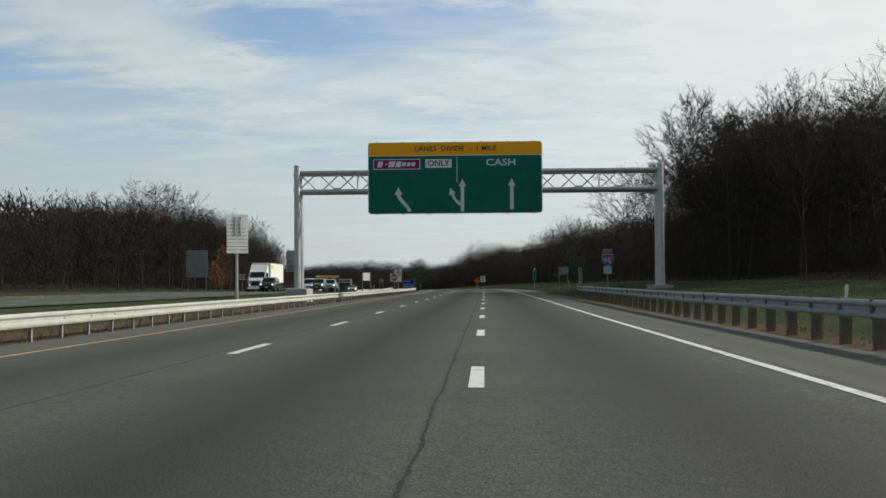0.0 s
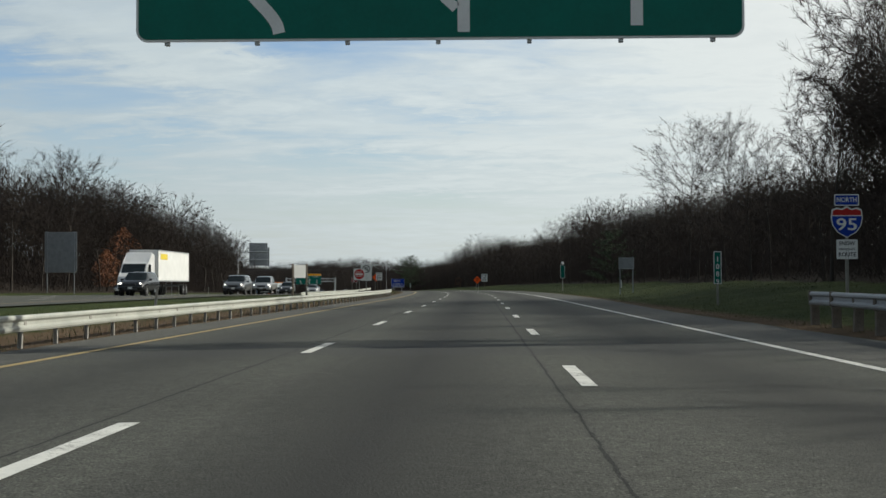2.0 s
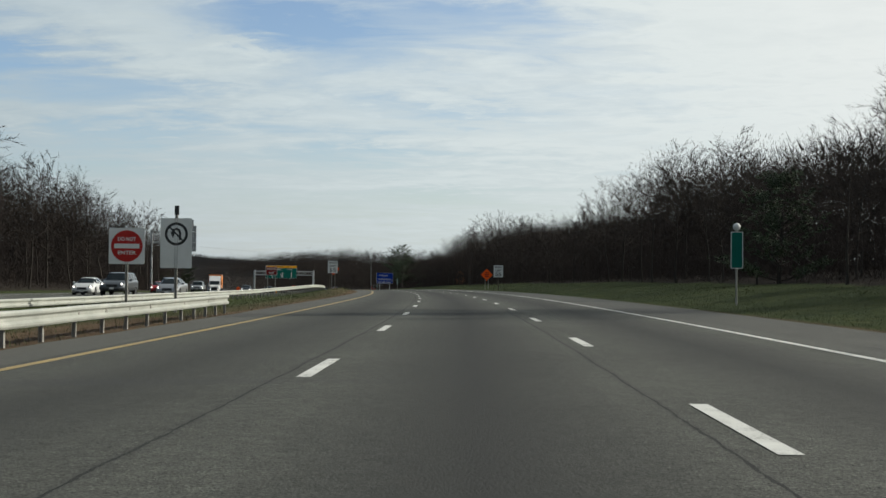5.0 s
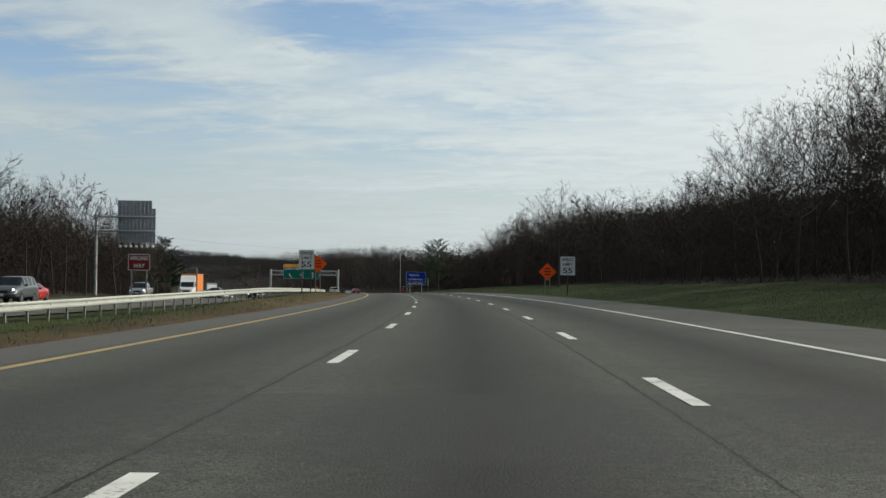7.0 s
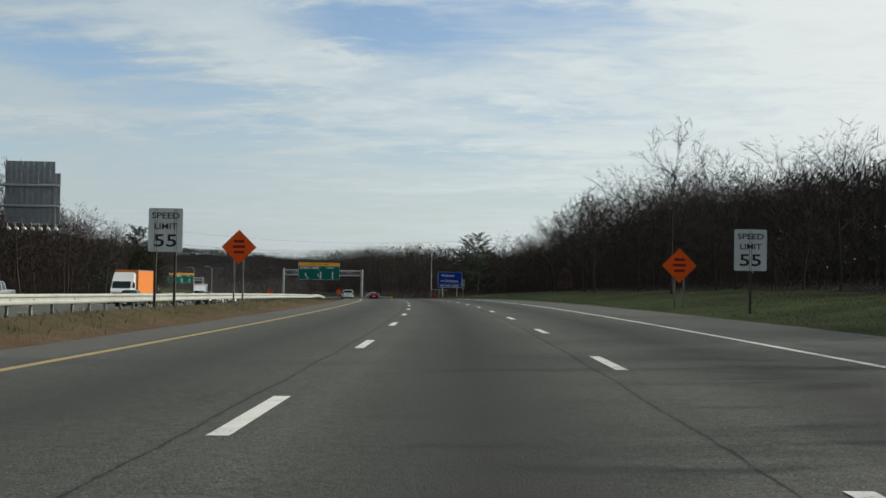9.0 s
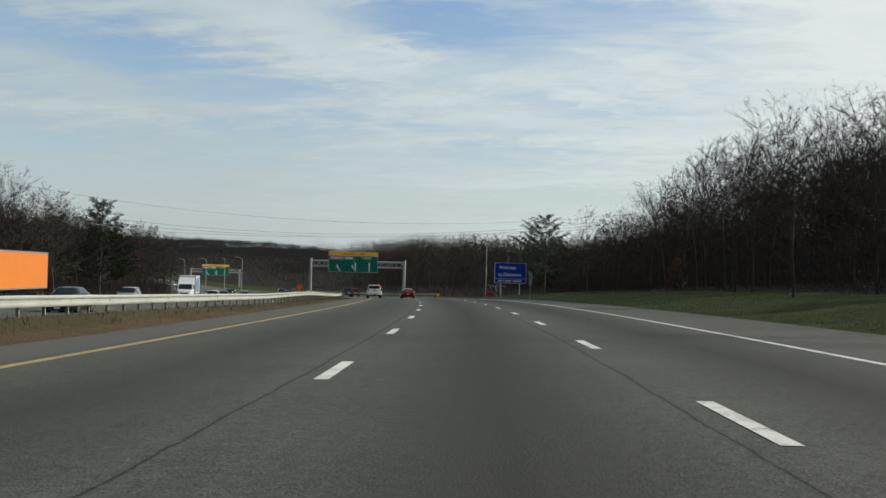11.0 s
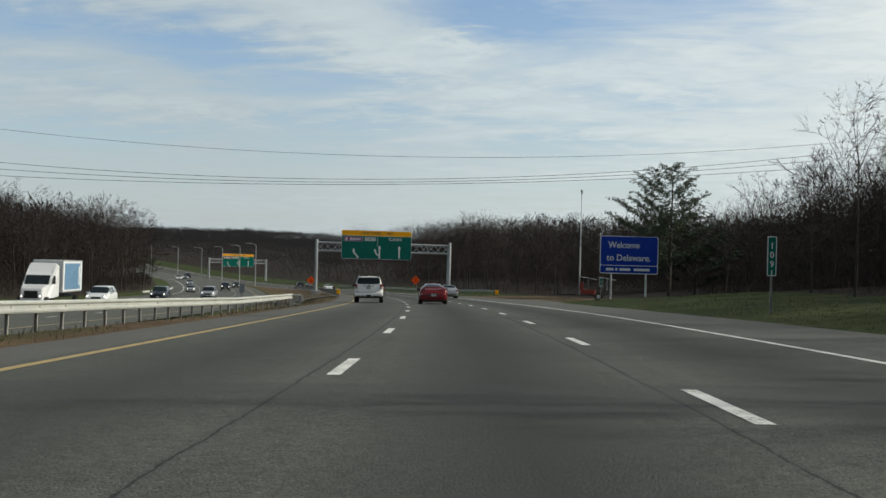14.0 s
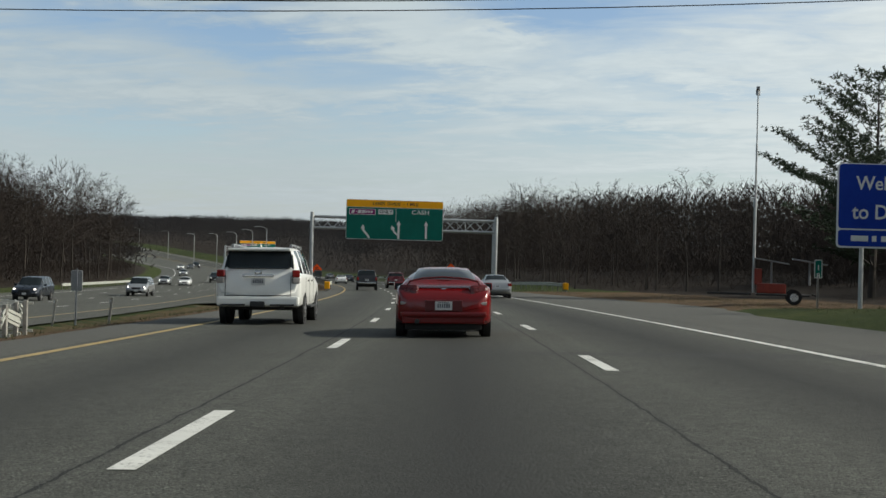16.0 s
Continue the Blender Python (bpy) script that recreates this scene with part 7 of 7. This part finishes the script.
traffic("saloon_car", own(540.5, 2.5), SILVER, "silver saloon car close to the white edge line", AHEAD, False)
traffic("pickup_truck", own(580.5, -5.4), DARK, "black pickup truck close to the yellow edge line", AHEAD, False)
traffic("off_roader", own(604.0, -1.7), MAROON, "maroon off-roader driving ahead of the red coupe", AHEAD, False)
traffic("saloon_car", own(668.0, -5.5), WHITE_CAR, "white saloon car far ahead near the gantry", AHEAD, False)
traffic("saloon_car", own(700.0, -1.8), NAVY, "dark saloon car far ahead", AHEAD, False)
traffic("off_roader", own(735.0, -5.4), DARK, "dark off-roader far ahead", AHEAD, False)
traffic("saloon_car", own(770.0, 1.8), GREY_CAR, "grey saloon car far ahead", AHEAD, False)


def lane(u):
    """Nearest oncoming lane."""
    return min((-22.7, -26.3, -29.9, -33.4), key=lambda c: abs(c - u))


for shape, s, u, paint, label in (("off_roader", 155.3, -26.8, DARK, "black off-roader with lit headlights on the oncoming side"), ("off_roader", 176.0, -22.9, GREY_CAR, "dark grey off-roader with lit headlights"),
                                  ("pickup_truck", 192.3, -23.0, SILVER, "silver pickup truck with lit headlights"), ("delivery_van", 197.5, -26.4, WHITE_CAR, "white delivery van on the oncoming side"),
                                  ("saloon_car", 254.7, -29.5, WHITE_CAR, "white saloon car with lit headlights"), ("off_roader", 249.0, -25.0, GREY_CAR, "grey off-roader on the oncoming side"),
                                  ("saloon_car", 251.4, -22.6, SILVER, "silver saloon car with lit headlights"), ("off_roader", 294.1, -29.0, GREY_CAR, "dark grey off-roader with lit headlights"),
                                  ("saloon_car", 310.4, -31.9, car_paint("bright_red_paint", (0.40, 0.012, 0.012)), "red saloon car with lit headlights"), ("pickup_truck", 357.5, -33.4, SILVER, "silver pickup truck on the oncoming side"),
                                  ("saloon_car", 372.0, -26.0, NAVY, "dark blue saloon car on the oncoming side"), ("saloon_car", 392.0, -22.7, DARK, "black saloon car on the oncoming side"),
                                  ("off_roader", 460.0, -32.0, SILVER, "silver off-roader behind the median rail"), ("off_roader", 520.4, -29.9, WHITE_CAR, "white boxy off-roader beside a lorry"),
                                  ("off_roader", 556.8, -28.9, NAVY, "dark blue off-roader with lit headlights"), ("off_roader", 581.0, -26.3, SILVER, "silver off-roader with lit headlights"),
                                  ("saloon_car", 665.0, -33.4, SILVER, "silver saloon car with lit headlights"), ("saloon_car", 660.0, -29.9, WHITE_CAR, "white saloon car with lit headlights"),
                                  ("off_roader", 686.9, -26.3, DARK, "black off-roader with lit headlights"), ("saloon_car", 738.9, -33.4, SILVER, "silver saloon car far off"), ("saloon_car", 720.0, -22.7, DARK, "black saloon car far off"),
                                  ("saloon_car", 800.8, -33.4, WHITE_CAR, "white saloon car far off"), ("saloon_car", 822.0, -29.9, GREY_CAR, "grey saloon car far off"), ("off_roader", 850.0, -26.3, DARK, "dark off-roader far off")):
    u = lane(u)
    traffic(shape, oncoming(s, u, SHAPES[shape][7]), paint, label, FLOW, True)


def lorry(s, u, cab_paint, box_paint, label, box_len, art=None, cab_len=5.6, box_h=2.75):
    """A tractor with a box behind; local y runs forward, the box's rear at 0."""
    length = box_len + cab_len + 0.9
    t_ = thing("lorry", oncoming(s, lane(u), length), label, "lorry", FLOW)
    bm = bmesh.new()
    box(bm, 0, box_len / 2, 1.25 + box_h / 2, 2.5, box_len, box_h, 0.04)
    bx = part("cargo_box", bm, box_paint, t_)
    bm = bmesh.new()
    for z in (1.3, 1.2 + box_h):
        for sx in (1.26, -1.26):
            box(bm, sx, box_len / 2, z, 0.03, box_len, 0.10)
    for y in (0.05, box_len - 0.05):
        box(bm, 0, y, 1.25 + box_h / 2, 2.53, 0.06, box_h)
    part("box_trim", bm, S_BACK, bx)
    if art:
        for sx in (1.262, -1.262):
            for mat, y0, y1, z0, z1 in art:
                bm = bmesh.new()
                box(bm, sx, box_len * (y0 + y1) / 2, 1.25 + box_h * (z0 + z1) / 2, 0.012, box_len * (y1 - y0), box_h * (z1 - z0))
                part("painted_field", bm, mat, bx)
    y0 = box_len + 0.6
    cab = [(0, 0.9), (0, 3.55), (0.9, 3.75), (1.9, 2.95), (2.35, 2.75), (3.05, 1.95), (4.55, 1.65), (4.75, 1.0), (4.75, 0.55), (3.9, 0.5), (2.9, 0.9)]
    bm = bmesh.new()
    a = [bm.verts.new((-1.1 + (0.25 if y > 3.1 else 0), y0 + y, z)) for y, z in cab]
    b = [bm.verts.new((1.1 - (0.25 if y > 3.1 else 0), y0 + y, z)) for y, z in cab]
    bm.faces.new(a)
    bm.faces.new(list(reversed(b)))
    for i in range(len(cab)):
        j = (i + 1) % len(cab)
        bm.faces.new((a[j], a[i], b[i], b[j]))
    bmesh.ops.bevel(bm, geom=bm.edges[:], offset=0.07, segments=2, affect="EDGES")
    body = part("cab", bm, cab_paint, t_)
    panel(t_, "windscreen", GLASS, 0, y0 + 2.74, 2.36, 1.9, 0.92, 0.04, 0.05, 41)
    for sx in (1.105, -1.105):
        bm = bmesh.new()
        box(bm, sx, y0 + 1.75, 2.35, 0.02, 0.8, 0.65, 0.0)
        part("side_window", bm, GLASS, t_)
        bm = bmesh.new()
        box(bm, sx * 1.2, y0 + 2.5, 2.3, 0.12, 0.14, 0.55, 0.03)
        part("side_mirror", bm, TRIM, t_)
    panel(t_, "grille", TRIM, 0, y0 + 4.76, 1.2, 1.1, 0.6, 0.06, 0.04)
    panel(t_, "bumper", CHROME, 0, y0 + 4.80, 0.62, 2.1, 0.30, 0.14, 0.04)
    head_lamps(t_, 0.72, y0 + 4.72, 1.05, 0.3, 0.22)
    bm = bmesh.new()
    box(bm, 0, (y0 + 4.5) / 2, 0.88, 0.9, y0 + 4.3, 0.22, 0.02)
    part("chassis", bm, TRIM, t_)
    axles = [y0 + 3.9, y0 + 0.3] + [0.9, 2.15] if box_len > 8 else [y0 + 3.9, 1.6]
    for y in axles:
        for sx in (1.05, -1.05):
            wheel(t_, sx, y, 0.5, 0.3, 6)
    if box_len > 8:
        for sx in (0.8, -0.8):
            bm = bmesh.new()
            box(bm, sx, box_len * 0.72, 0.7, 0.1, 0.1, 1.1)
            part("landing_leg", bm, TRIM, t_)


ORANGE_BOX = surface("orange_lorry_box", (0.62, 0.17, 0.02), (0.74, 0.22, 0.03), 0.8, 0.45, 0, 0.03)
YELLOW_MARK = surface("yellow_mark", (0.66, 0.50, 0.03), (0.76, 0.58, 0.04), 2, 0.5)
BLUE_ART = surface("blue_lorry_art", (0.06, 0.14, 0.24), (0.14, 0.26, 0.38), 1.5, 0.5)
lorry(166.6, -29.9, WHITE_CAR, S_WHITE, "white tractor with a white box trailer bearing a yellow mark", 12.5, ((YELLOW_MARK, 0.72, 0.93, 0.70, 0.88),))
lorry(404.4, -33.4, WHITE_CAR, ORANGE_BOX, "white tractor with an orange box trailer", 12.5)
lorry(511.6, -33.4, WHITE_CAR, S_WHITE, "white box lorry with blue painted pictures on its sides", 7.2, ((BLUE_ART, 0.10, 0.92, 0.08, 0.90), (S_WHITE, 0.36, 0.58, 0.10, 0.78), (S_WHITE, 0.12, 0.2, 0.2, 0.8)), 5.4)
